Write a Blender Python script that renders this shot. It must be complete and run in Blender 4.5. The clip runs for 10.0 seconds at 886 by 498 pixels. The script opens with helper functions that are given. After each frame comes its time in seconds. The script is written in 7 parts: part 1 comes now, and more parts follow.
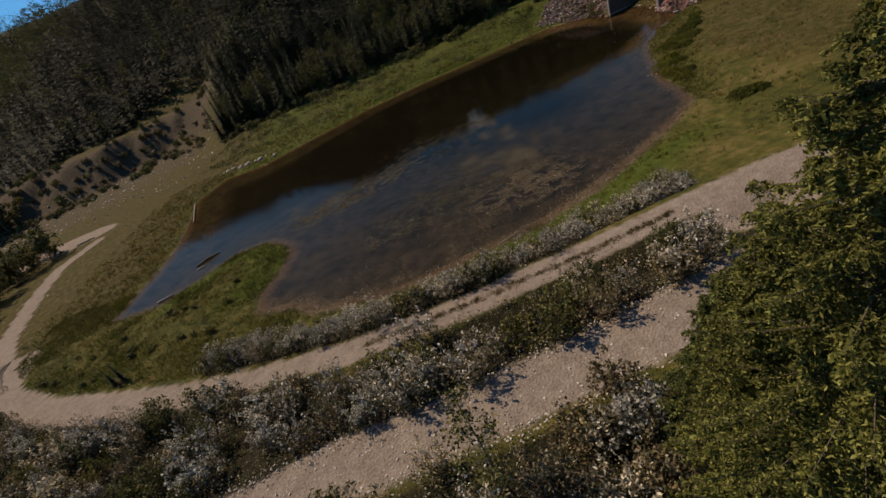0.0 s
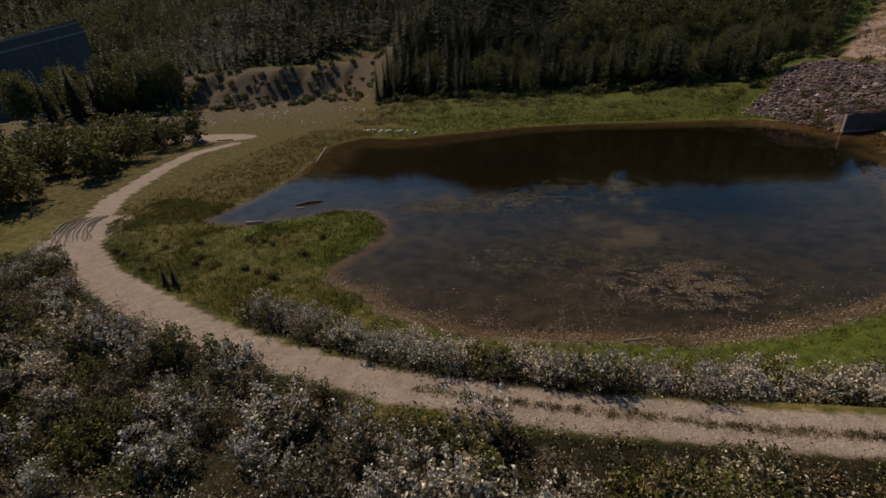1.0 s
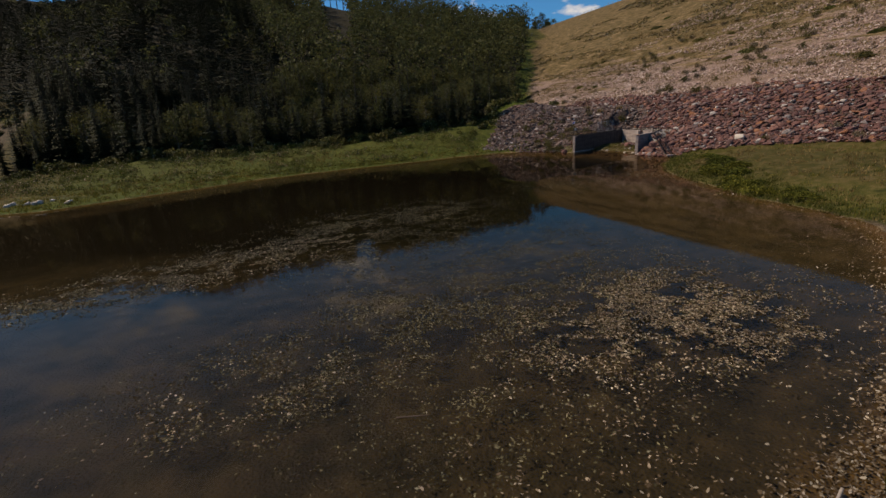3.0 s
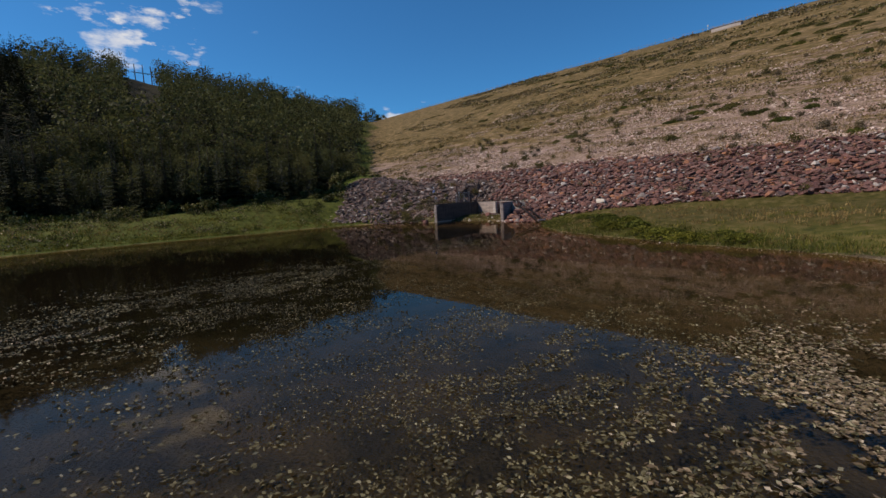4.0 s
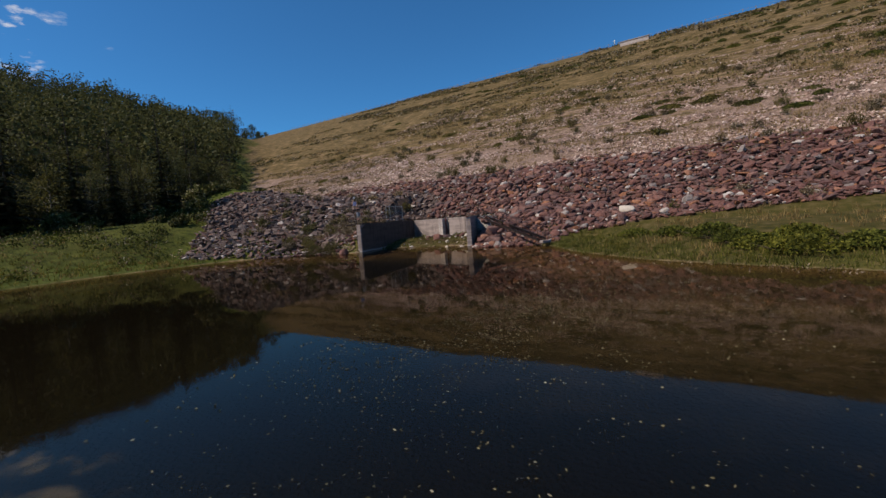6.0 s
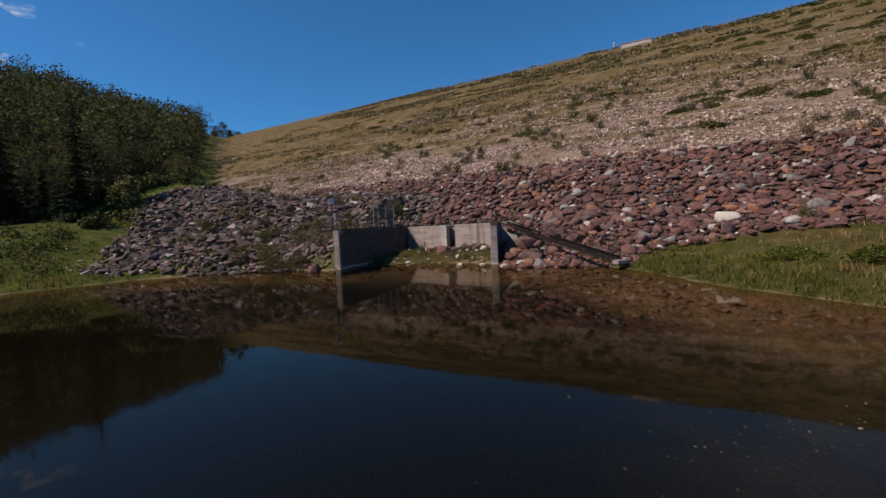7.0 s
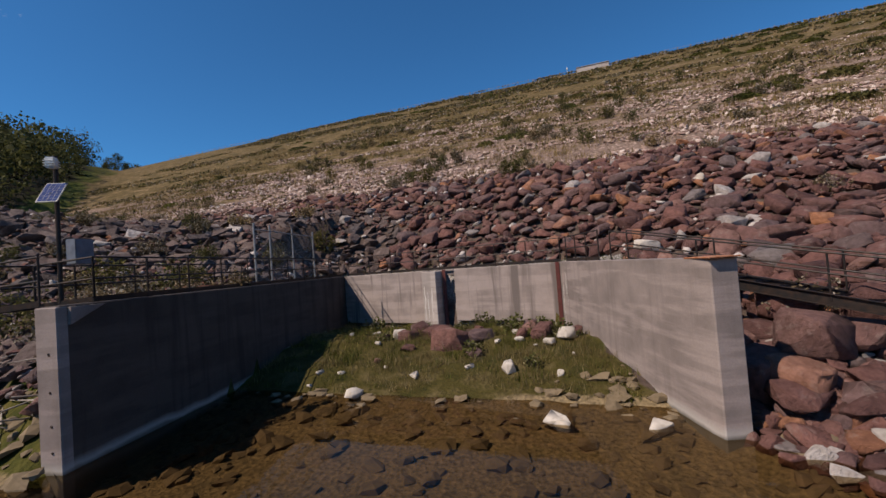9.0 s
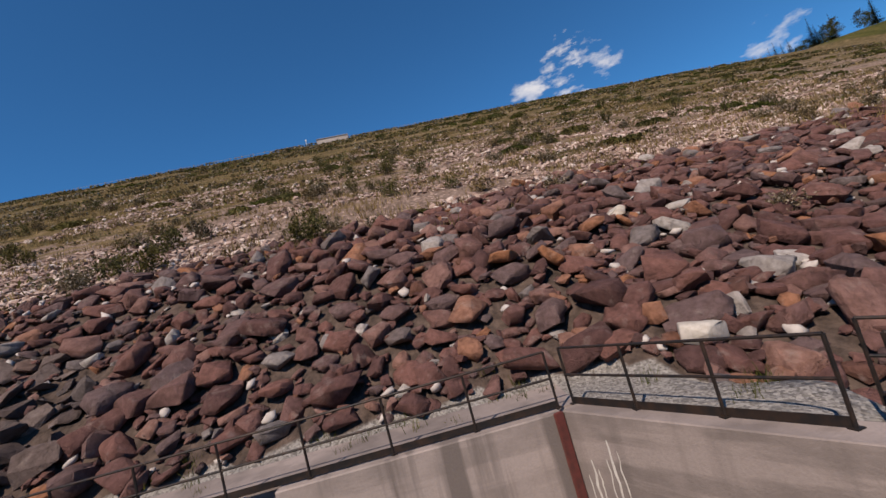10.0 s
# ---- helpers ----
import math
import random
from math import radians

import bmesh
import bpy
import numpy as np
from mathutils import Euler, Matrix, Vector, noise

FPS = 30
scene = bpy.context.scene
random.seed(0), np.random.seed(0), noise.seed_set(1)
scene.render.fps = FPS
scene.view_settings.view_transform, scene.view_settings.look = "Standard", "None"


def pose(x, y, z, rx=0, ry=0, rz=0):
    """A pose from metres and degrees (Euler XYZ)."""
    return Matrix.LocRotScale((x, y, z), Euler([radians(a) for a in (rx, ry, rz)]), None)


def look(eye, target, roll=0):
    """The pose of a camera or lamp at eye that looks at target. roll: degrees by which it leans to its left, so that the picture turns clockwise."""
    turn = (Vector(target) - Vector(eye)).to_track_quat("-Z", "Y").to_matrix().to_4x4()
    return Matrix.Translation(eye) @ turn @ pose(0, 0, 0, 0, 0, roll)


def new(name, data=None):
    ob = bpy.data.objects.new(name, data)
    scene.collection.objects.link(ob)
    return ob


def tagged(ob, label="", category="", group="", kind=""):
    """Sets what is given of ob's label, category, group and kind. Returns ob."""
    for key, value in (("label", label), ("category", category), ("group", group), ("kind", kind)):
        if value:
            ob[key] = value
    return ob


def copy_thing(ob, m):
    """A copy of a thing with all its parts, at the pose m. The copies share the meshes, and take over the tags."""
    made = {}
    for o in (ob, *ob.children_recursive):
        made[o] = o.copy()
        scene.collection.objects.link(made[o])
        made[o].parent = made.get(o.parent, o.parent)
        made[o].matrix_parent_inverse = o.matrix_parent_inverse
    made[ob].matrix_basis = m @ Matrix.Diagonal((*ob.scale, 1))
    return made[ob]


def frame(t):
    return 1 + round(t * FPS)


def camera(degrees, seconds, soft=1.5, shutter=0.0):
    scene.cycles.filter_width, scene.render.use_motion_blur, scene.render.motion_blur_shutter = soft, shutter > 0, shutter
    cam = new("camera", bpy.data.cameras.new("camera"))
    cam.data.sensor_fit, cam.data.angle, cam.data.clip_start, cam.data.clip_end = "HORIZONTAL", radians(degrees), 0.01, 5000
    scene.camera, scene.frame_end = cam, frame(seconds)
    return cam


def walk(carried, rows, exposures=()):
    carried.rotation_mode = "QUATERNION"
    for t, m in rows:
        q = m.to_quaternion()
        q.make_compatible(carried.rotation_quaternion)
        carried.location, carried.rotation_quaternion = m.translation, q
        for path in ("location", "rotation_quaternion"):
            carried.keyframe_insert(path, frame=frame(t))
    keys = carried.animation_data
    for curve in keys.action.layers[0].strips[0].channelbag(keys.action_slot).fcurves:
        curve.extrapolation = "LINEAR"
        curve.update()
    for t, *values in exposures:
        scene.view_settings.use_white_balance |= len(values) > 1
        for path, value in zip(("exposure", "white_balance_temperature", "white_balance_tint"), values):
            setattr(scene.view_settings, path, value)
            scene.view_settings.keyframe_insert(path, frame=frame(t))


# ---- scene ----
cam = camera(89.8, 10.0)

PATH = [
    (0, (0.654, -1.443, 24.473), (0.611, 0.283, 23.464), -24.2),
    (0.5, (-1.183, 1.991, 23.448), (-1.261, 3.799, 22.598), -9.5),
    (1, (-1.889, 6.544, 22.141), (-2.29, 8.308, 21.288), -3.9),
    (1.5, (-2.691, 11.923, 19.713), (-3.098, 13.64, 18.772), -3.9),
    (2, (-3.469, 17.91, 16.451), (-3.731, 19.685, 15.568), -4.1),
    (2.5, (-4.103, 24.849, 12.727), (-3.902, 26.71, 12.022), -5.0),
    (3, (-4.181, 32.855, 9.52), (-3.482, 34.639, 8.947), -4.1),
    (4.5, (3.219, 55.063, 3.797), (4.736, 56.361, 3.674), -3.3),
    (5, (7.676, 61.806, 3.718), (9.262, 63.016, 3.576), -3.7),
    (6.5, (23.551, 79.681, 3.394), (25.262, 80.711, 3.282), -4.0),
    (7, (29.386, 84.908, 3.409), (31.12, 85.899, 3.306), -3.0),
    (7.5, (34.991, 89.215, 3.551), (36.753, 90.155, 3.436), -2.0),
    (8, (40.999, 93.484, 3.344), (42.791, 94.37, 3.309), -1.2),
    (8.5, (47.059, 97.491, 3.378), (48.878, 98.32, 3.441), -1.5),
    (9, (53.06, 101.269, 3.767), (54.926, 101.985, 3.836), -4.3),
    (9.5, (59.26, 104.39, 4.215), (61.21, 104.722, 4.511), -8.5),
    (9.8, (63.25, 105.72, 5.17), (65.228, 105.674, 5.466), -13.0),
    (10, (65.35, 106.6, 6.1), (67.299, 106.2, 6.305), -15.5),
]
walk(cam, [(t, look(eye, target, roll)) for t, eye, target, roll in PATH], [(0, -0.15, 7850, 14), (2.5, -0.15, 7850, 14), (4.3, 0.03, 6800, 12), (10, 0.05, 6900, 15)])

# ---- world, sun, exposure ----
SUN_TO = Vector((-0.62, 0.52, 0.92)).normalized()
world = bpy.data.worlds.new("world")
scene.world = world
world.use_nodes = True


def build_world():
    nt = world.node_tree
    nt.nodes.clear()
    out = nt.nodes.new("ShaderNodeOutputWorld")
    bg = nt.nodes.new("ShaderNodeBackground")
    sky = nt.nodes.new("ShaderNodeTexSky")
    sky.sky_type = "NISHITA"
    sky.sun_disc = False
    sky.sun_elevation = math.asin(SUN_TO.z)
    sky.sun_rotation = math.atan2(SUN_TO.x, SUN_TO.y)
    sky.altitude = 1800
    sky.air_density = 1.0
    sky.dust_density = 0.3
    sky.ozone_density = 3.0
    tint = nt.nodes.new("ShaderNodeMix")
    tint.data_type, tint.blend_type = "RGBA", "MULTIPLY"
    tint.inputs[0].default_value = 1.0
    tint.inputs[7].default_value = SKY_TINT
    nt.links.new(sky.outputs[0], tint.inputs[6])
    last = tint.outputs[2]
    # scattered fair-weather clouds, each round its own bearing
    geo = nt.nodes.new("ShaderNodeTexCoord")
    noi = nt.nodes.new("ShaderNodeTexNoise")
    noi.inputs["Scale"].default_value = 15.0
    noi.inputs["Detail"].default_value = 7.0
    noi.inputs["Roughness"].default_value = 0.58
    flat = nt.nodes.new("ShaderNodeMapping")
    flat.inputs["Scale"].default_value = (1.0, 1.0, 2.4)
    nt.links.new(geo.outputs["Generated"], flat.inputs["Vector"])
    nt.links.new(flat.outputs[0], noi.inputs["Vector"])
    crisp = nt.nodes.new("ShaderNodeMapRange")
    crisp.inputs[1].default_value, crisp.inputs[2].default_value = 0.25, 0.75
    crisp.inputs[3].default_value, crisp.inputs[4].default_value = -0.05, 1.05
    nt.links.new(noi.outputs["Fac"], crisp.inputs[0])
    for az, el, size, strength in CLOUDS:
        a, e = radians(az), radians(el)
        d = (math.sin(a) * math.cos(e), math.cos(a) * math.cos(e), math.sin(e))
        dist = nt.nodes.new("ShaderNodeVectorMath")
        dist.operation = "DISTANCE"
        dist.inputs[1].default_value = d
        nt.links.new(geo.outputs["Generated"], dist.inputs[0])
        fall = nt.nodes.new("ShaderNodeMapRange")
        fall.inputs[1].default_value, fall.inputs[2].default_value = 0.0, size
        fall.inputs[3].default_value, fall.inputs[4].default_value = 0.30, -0.62
        nt.links.new(dist.outputs["Value"], fall.inputs[0])
        add = nt.nodes.new("ShaderNodeMath")
        nt.links.new(fall.outputs[0], add.inputs[0])
        nt.links.new(crisp.outputs[0], add.inputs[1])
        ramp = nt.nodes.new("ShaderNodeMapRange")
        ramp.inputs[1].default_value, ramp.inputs[2].default_value = 0.52, 0.86
        ramp.inputs[3].default_value, ramp.inputs[4].default_value = 0.0, strength
        nt.links.new(add.outputs[0], ramp.inputs[0])
        mix = nt.nodes.new("ShaderNodeMix")
        mix.data_type = "RGBA"
        mix.inputs[7].default_value = (7.0, 7.2, 7.6, 1)
        nt.links.new(ramp.outputs[0], mix.inputs[0])
        nt.links.new(last, mix.inputs[6])
        last = mix.outputs[2]
    nt.links.new(last, bg.inputs["Color"])
    bg.inputs["Strength"].default_value = 0.105
    nt.links.new(bg.outputs[0], out.inputs[0])


SKY_TINT = (0.29, 0.82, 1.14, 1)
# bearing and height in degrees, angular size, density
# the three widest are unseen veils, added to grey the pond's reflections
CLOUDS = [(7.2, 20.8, 0.10, 0.9), (11.6, 20.4, 0.145, 1.0), (15.2, 17.4, 0.10, 0.85), (9.2, 16.6, 0.11, 0.7), (12.5, 23.5, 0.09, 0.8), (26.0, 10.5, 0.13, 0.9), (39.0, 8.8, 0.10, 0.9), (122.0, 21.0, 0.15, 0.8), (126.0, 22.0, 0.11, 0.6), (118.0, 20.6, 0.10, 0.6), (143.0, 16.0, 0.09, 0.6), (-24.0, 33.0, 0.66, 0.42), (6.0, 36.0, 0.56, 0.42), (-52.0, 26.0, 0.50, 0.42), (-39.0, 14.5, 0.17, 0.9), (-12.0, 19.7, 0.10, 0.45)]
build_world()
sun = new("sun", bpy.data.lights.new("sun", "SUN"))
sun.data.energy = 5.0
sun.data.angle = radians(0.53)
sun.data.color = (1.0, 0.905, 0.78)
sun.matrix_world = look(SUN_TO * 400, (0, 0, 0))

# ---- small numeric tools ----
rng = np.random.default_rng(7)
_perm = np.random.default_rng(3).random((256, 256))


def vnoise(x, y):
    """Smooth value noise of period 256, from 0 to 1."""
    x, y = np.asarray(x, float), np.asarray(y, float)
    xi, yi = np.floor(x).astype(int), np.floor(y).astype(int)
    fx, fy = x - xi, y - yi
    fx, fy = fx * fx * (3 - 2 * fx), fy * fy * (3 - 2 * fy)
    g = lambda a, b: _perm[a % 256, b % 256]
    top = g(xi, yi) * (1 - fx) + g(xi + 1, yi) * fx
    low = g(xi, yi + 1) * (1 - fx) + g(xi + 1, yi + 1) * fx
    return top * (1 - fy) + low * fy


def fbm(x, y, octaves=4):
    total, amp, norm = 0.0, 1.0, 0.0
    for k in range(octaves):
        total = total + amp * vnoise(np.asarray(x) * 2**k + 17.3 * k, np.asarray(y) * 2**k + 5.1 * k)
        norm += amp
        amp *= 0.5
    return total / norm


def smooth(a, b, v):
    t = np.clip((np.asarray(v, float) - a) / (b - a), 0, 1)
    return t * t * (3 - 2 * t)


def polygon_distance(px, py, poly):
    """Signed distance to a closed polygon, negative inside."""
    px, py = np.asarray(px, float), np.asarray(py, float)
    best = np.full(px.shape, 1e9)
    inside = np.zeros(px.shape, bool)
    n = len(poly)
    for i in range(n):
        (ax, ay), (bx, by) = poly[i], poly[(i + 1) % n]
        dx, dy = bx - ax, by - ay
        t = np.clip(((px - ax) * dx + (py - ay) * dy) / (dx * dx + dy * dy), 0, 1)
        best = np.minimum(best, np.hypot(px - ax - t * dx, py - ay - t * dy))
        cross = (ay > py) != (by > py)
        with np.errstate(divide="ignore", invalid="ignore"):
            hit = px < (bx - ax) * (py - ay) / (by - ay if by != ay else 1e-9) + ax
        inside ^= cross & hit
    return np.where(inside, -best, best)


def line_distance(px, py, pts):
    """Distance to an open polyline, and the height carried along it where points have three numbers."""
    px, py = np.asarray(px, float), np.asarray(py, float)
    best, height = np.full(px.shape, 1e9), np.zeros(px.shape)
    for p, q in zip(pts[:-1], pts[1:]):
        dx, dy = q[0] - p[0], q[1] - p[1]
        t = np.clip(((px - p[0]) * dx + (py - p[1]) * dy) / (dx * dx + dy * dy), 0, 1)
        d = np.hypot(px - p[0] - t * dx, py - p[1] - t * dy)
        if len(p) > 2:
            height = np.where(d < best, p[2] + t * (q[2] - p[2]), height)
        best = np.minimum(best, d)
    return best, height


# ---- the plan ----
# the pond's waterline, water level 0
POND = [(-50, 59), (-41, 57.7), (-35.5, 61.3), (-30.5, 64.5), (-25, 63.7), (-21.7, 59.5), (-20.5, 55.5), (-22, 51), (-23.6, 47.5), (-23, 43.5),
        (-18, 41.3), (-15.7, 38.9), (-12.9, 38), (-7, 36.2), (-1.4, 36), (4, 36.6), (10, 37), (17, 39), (24.3, 42.5), (30.6, 46), (35.5, 49.5),
        (37.5, 54), (38.6, 60), (41.5, 66), (45.3, 74.3), (48.2, 79), (53.4, 84.0), (60.2, 88.5), (62.4, 91.5), (63.0, 95), (63.3, 98.5), (66.8, 101.2), (64.6, 105), (64.8, 109),
        (64.4, 113.0), (60.2, 113.6), (59.9, 118.0), (56.5, 123.5), (50, 129), (40, 130.5), (27.6, 129.5), (12, 130), (-6, 128), (-14, 124), (-23.6, 121),
        (-35, 116), (-47, 119), (-52, 109), (-49, 94), (-47.2, 82), (-47.5, 73)]
BAY = [(57.0, 111.8), (75.9, 116.5), (73.45, 103.6), (60.8, 98.8)]
LEFT_WALL = ((58.8, 112.25), (75.9, 116.5))
RIGHT_WALL = ((62.95, 99.62), (73.45, 103.6))
WALL_TOP = 3.5
# centre lines of the dirt tracks with their heights
TRACK = [(-78, 108, 1.2), (-82, 98, 1.1), (-78.5, 84, 1.1), (-72, 66, 1.0), (-64, 54, 1.0), (-57, 46.5, 1.0), (-48, 40.5, 1.1), (-38, 36, 1.3), (-28, 32, 1.7), (-20, 29.3, 2.1),
         (-10, 27.0, 2.5), (0, 26.2, 2.8), (10, 25.7, 3.2), (18, 25.7, 3.6), (26, 25.5, 4.0), (34, 24, 4.3), (46, 22, 4.6)]
UPPER_TRACK = [(46, 21, 4.6), (30, 19.5, 4.5), (20, 17.2, 4.5), (10, 15.8, 4.4), (0, 15.2, 4.3), (-10, 15.2, 4.3), (-22, 14.2, 4.3), (-40, 10, 4.3), (-70, 2, 4.5)]
DAM_X = [50, 58, 62, 67, 70, 74, 77, 80, 90, 98, 110, 127, 225, 232, 277]
DAM_Z = [-2.5, -0.6, 0.5, 2.2, 3.0, 4.0, 5.2, 6.8, 11, 14.5, 19.4, 27.2, 72, 72, 53]


def dam_height(x, y):
    x, y = np.asarray(x, float), np.asarray(y, float)
    bend = 0.62 * np.clip(y - 113, 0, 40) * (1 - smooth(66, 88, x))
    return np.interp(x + bend, DAM_X, DAM_Z)


def bank_foot(x):
    """Foot of the eroded cut bank in the valley to the north-west."""
    return np.interp(x, [-230, -200, -159, -122, -104, -83, -62, -50], [176, 180, 184, 186, 203, 211, 216, 216])


def wood_foot(x):
    """How far north the wood begins, and how high the ground is there."""
    return np.interp(x, [-62, -28, 15, 45, 60, 90], [172, 162, 166, 157, 152, 152]), np.interp(x, [-66, -28, 15, 45, 60, 80], [1.0, 4.6, 3.6, 6.2, 6.9, 6.9])


def hill_height(x, y):
    """The wooded valley side north of the pond and the abutment to the south."""
    x, y = np.asarray(x, float), np.asarray(y, float)
    edge = 158 + 0.02 * x + 14 * (vnoise(x / 40 + 3, 0 * y + 2) - 0.5) + 40 * smooth(-52, -85, x)
    d = np.maximum(y - edge, 0)
    north = 0.9 + 0.36 * (1 + 0.12 * smooth(25, -40, x)) * d * smooth(0, 40, d) * (0.7 + 0.3 * smooth(0, 80, d))
    north = np.minimum(north, np.interp(x, [30, 120, 230], [104, 80, 62]) + 0.03 * d) - 3 * smooth(20, -140, x) * smooth(20, 120, d)
    north = north + 6 * (fbm(x / 60, y / 60) - 0.5) * smooth(5, 60, d)
    # grassy bank between the shore and the foot of the wood
    foot, rise = wood_foot(x)
    bank = 0.9 + (rise - 0.9) * smooth(128, foot, y) + 0.7 * (fbm(x / 7, y / 7, 3) - 0.5) * smooth(130, 140, y)
    north = np.where(x > -66, np.maximum(north, bank), north)
    # the valley side beyond the spillway
    beyond = -0.763 * (x + 289) + 0.646 * (y - 132.8)
    north = np.maximum(north, np.minimum(0.46 * np.maximum(beyond - 44, 0), 120))
    south = 0.13 * np.minimum(np.maximum(-118 - y, 0), 120) * smooth(120, 232, x)
    return north, south


def pond_and_ground(x, y):
    sd = polygon_distance(x, y, POND)
    # south bank and tracks
    south = np.interp(y, [-200, -40, 0, 10, 15, 20, 25.5, 30, 36, 42], [22, 9, 5.2, 4.6, 4.35, 3.8, 2.9, 1.7, 0.7, 0.5])
    west = 1.0 + 0.9 * (fbm(x / 14, y / 14) - 0.4)
    mixed = west + (south - west) * smooth(-55, -8, x - 0.6 * np.clip(25 - y, 0, 60))
    meadow = 0.6 + 0.03 * np.clip(x - 38, 0, 40) + np.interp(y, [20, 30, 60], [3.2, 2.2, 0.2])
    low = np.where(y > 45, np.minimum(mixed, 1.1), mixed)
    base = low + (meadow - low) * smooth(18, 40, x)
    base = np.minimum(base, 0.05 + 0.13 * np.maximum(sd, 0) + 0.02 * np.maximum(sd - 8, 0) ** 1.6)
    base = base + 0.10 * (fbm(x / 2.3, y / 2.3, 3) - 0.5) * smooth(0, 2, sd)
    bed = -0.03 + 0.13 * np.maximum(np.minimum(sd, 0), -5) + 0.04 * np.minimum(sd + 5, 0)
    bed = np.maximum(bed, -1.9)
    return sd, np.where(sd > 0, base, bed)


def ground_height(x, y, full=False):
    x, y = np.asarray(x, float), np.asarray(y, float)
    sd, z = pond_and_ground(x, y)
    north, south = hill_height(x, y)
    d1, h1 = line_distance(x, y, TRACK)
    d2, h2 = line_distance(x, y, UPPER_TRACK)
    road = np.maximum(1 - smooth(1.8, 4.0, d1), 1 - smooth(1.9, 4.5, d2))
    h = np.where(d1 - 1.9 < d2 - 2.2, h1, h2)
    z = z + (h - z) * road * (sd > 0)
    # cut bank and terrace in the valley to the north-west
    climb = y - bank_foot(x) + 9 * (vnoise(x / 7, 0 * y + 4) - 0.5) + 5 * (fbm(x / 4, y / 9, 3) - 0.5)
    terrace = (14.5 * smooth(-4, 27, climb) + 2.5 * (fbm(x / 12, y / 12) - 0.5) * smooth(1, 8, climb)) * smooth(-62, -84, x) * smooth(-225, -195, x)
    rises = np.where(sd > 0, np.maximum(z, north * smooth(1, 14, sd)), z)
    rises = np.maximum(rises, np.where(sd > 3, terrace, -9))
    dam = dam_height(x, y) + 0.5 * (fbm(x / 9, y / 9) - 0.5) * smooth(70, 90, x)
    z = np.where(sd < 0.0, z, np.maximum(rises, np.where(x > 40, np.where(sd < 8, np.minimum(dam + south, 0.03 + 0.5 * np.maximum(sd, 0)), dam + south), -9)))
    # sloping backfill beside the right wall, floor of the bay between the walls
    bay = polygon_distance(x, y, BAY)
    depth = (np.asarray(x) - 60) / 15.0
    floor = np.interp(depth, [-0.3, 0.05, 0.30, 0.36, 0.62, 1.0], [-0.75, -0.5, -0.08, 0.15, 0.85, 0.5]) + 0.5 * (fbm(x / 1.1, y / 1.1, 3) - 0.5) * smooth(0.25, 0.5, depth)
    z = np.where(bay < 0.32, floor, z)
    # gravel walkway behind the walls, then the bank rises from it
    ledge = (bay >= 0.32) & (x > 67.5) & (y > 95) & (y < 121)
    z = np.where(ledge, np.minimum(z, WALL_TOP - 0.1 + 0.75 * np.maximum(bay - 2.3, 0)), z)
    z = np.where(ledge & (bay < 2.3), WALL_TOP - 0.1, z)
    side = (bay >= 0.32) & (x <= 67.5) & (y > 111) & (y < 121) & (x > 57)
    z = np.where(side, np.minimum(np.maximum(z, np.interp(x, [57, 58.6, 61, 64, 67.5], [-0.6, 0.2, 1.9, 2.9, 3.4])), WALL_TOP - 0.1 + 0.6 * np.maximum(bay - 2.5, 0)), z)
    # the bank keeps clear below the stairs
    ds, hs = line_distance(x, y, [(69.3, 100.3, 3.45), (60.4, 89.7, 0.75)])
    z = np.where(ds < 2.2, np.minimum(z, hs - 0.45 + 0.4 * np.maximum(ds - 0.7, 0)), z)
    if full:
        return z, sd, d1, d2, bay
    return z

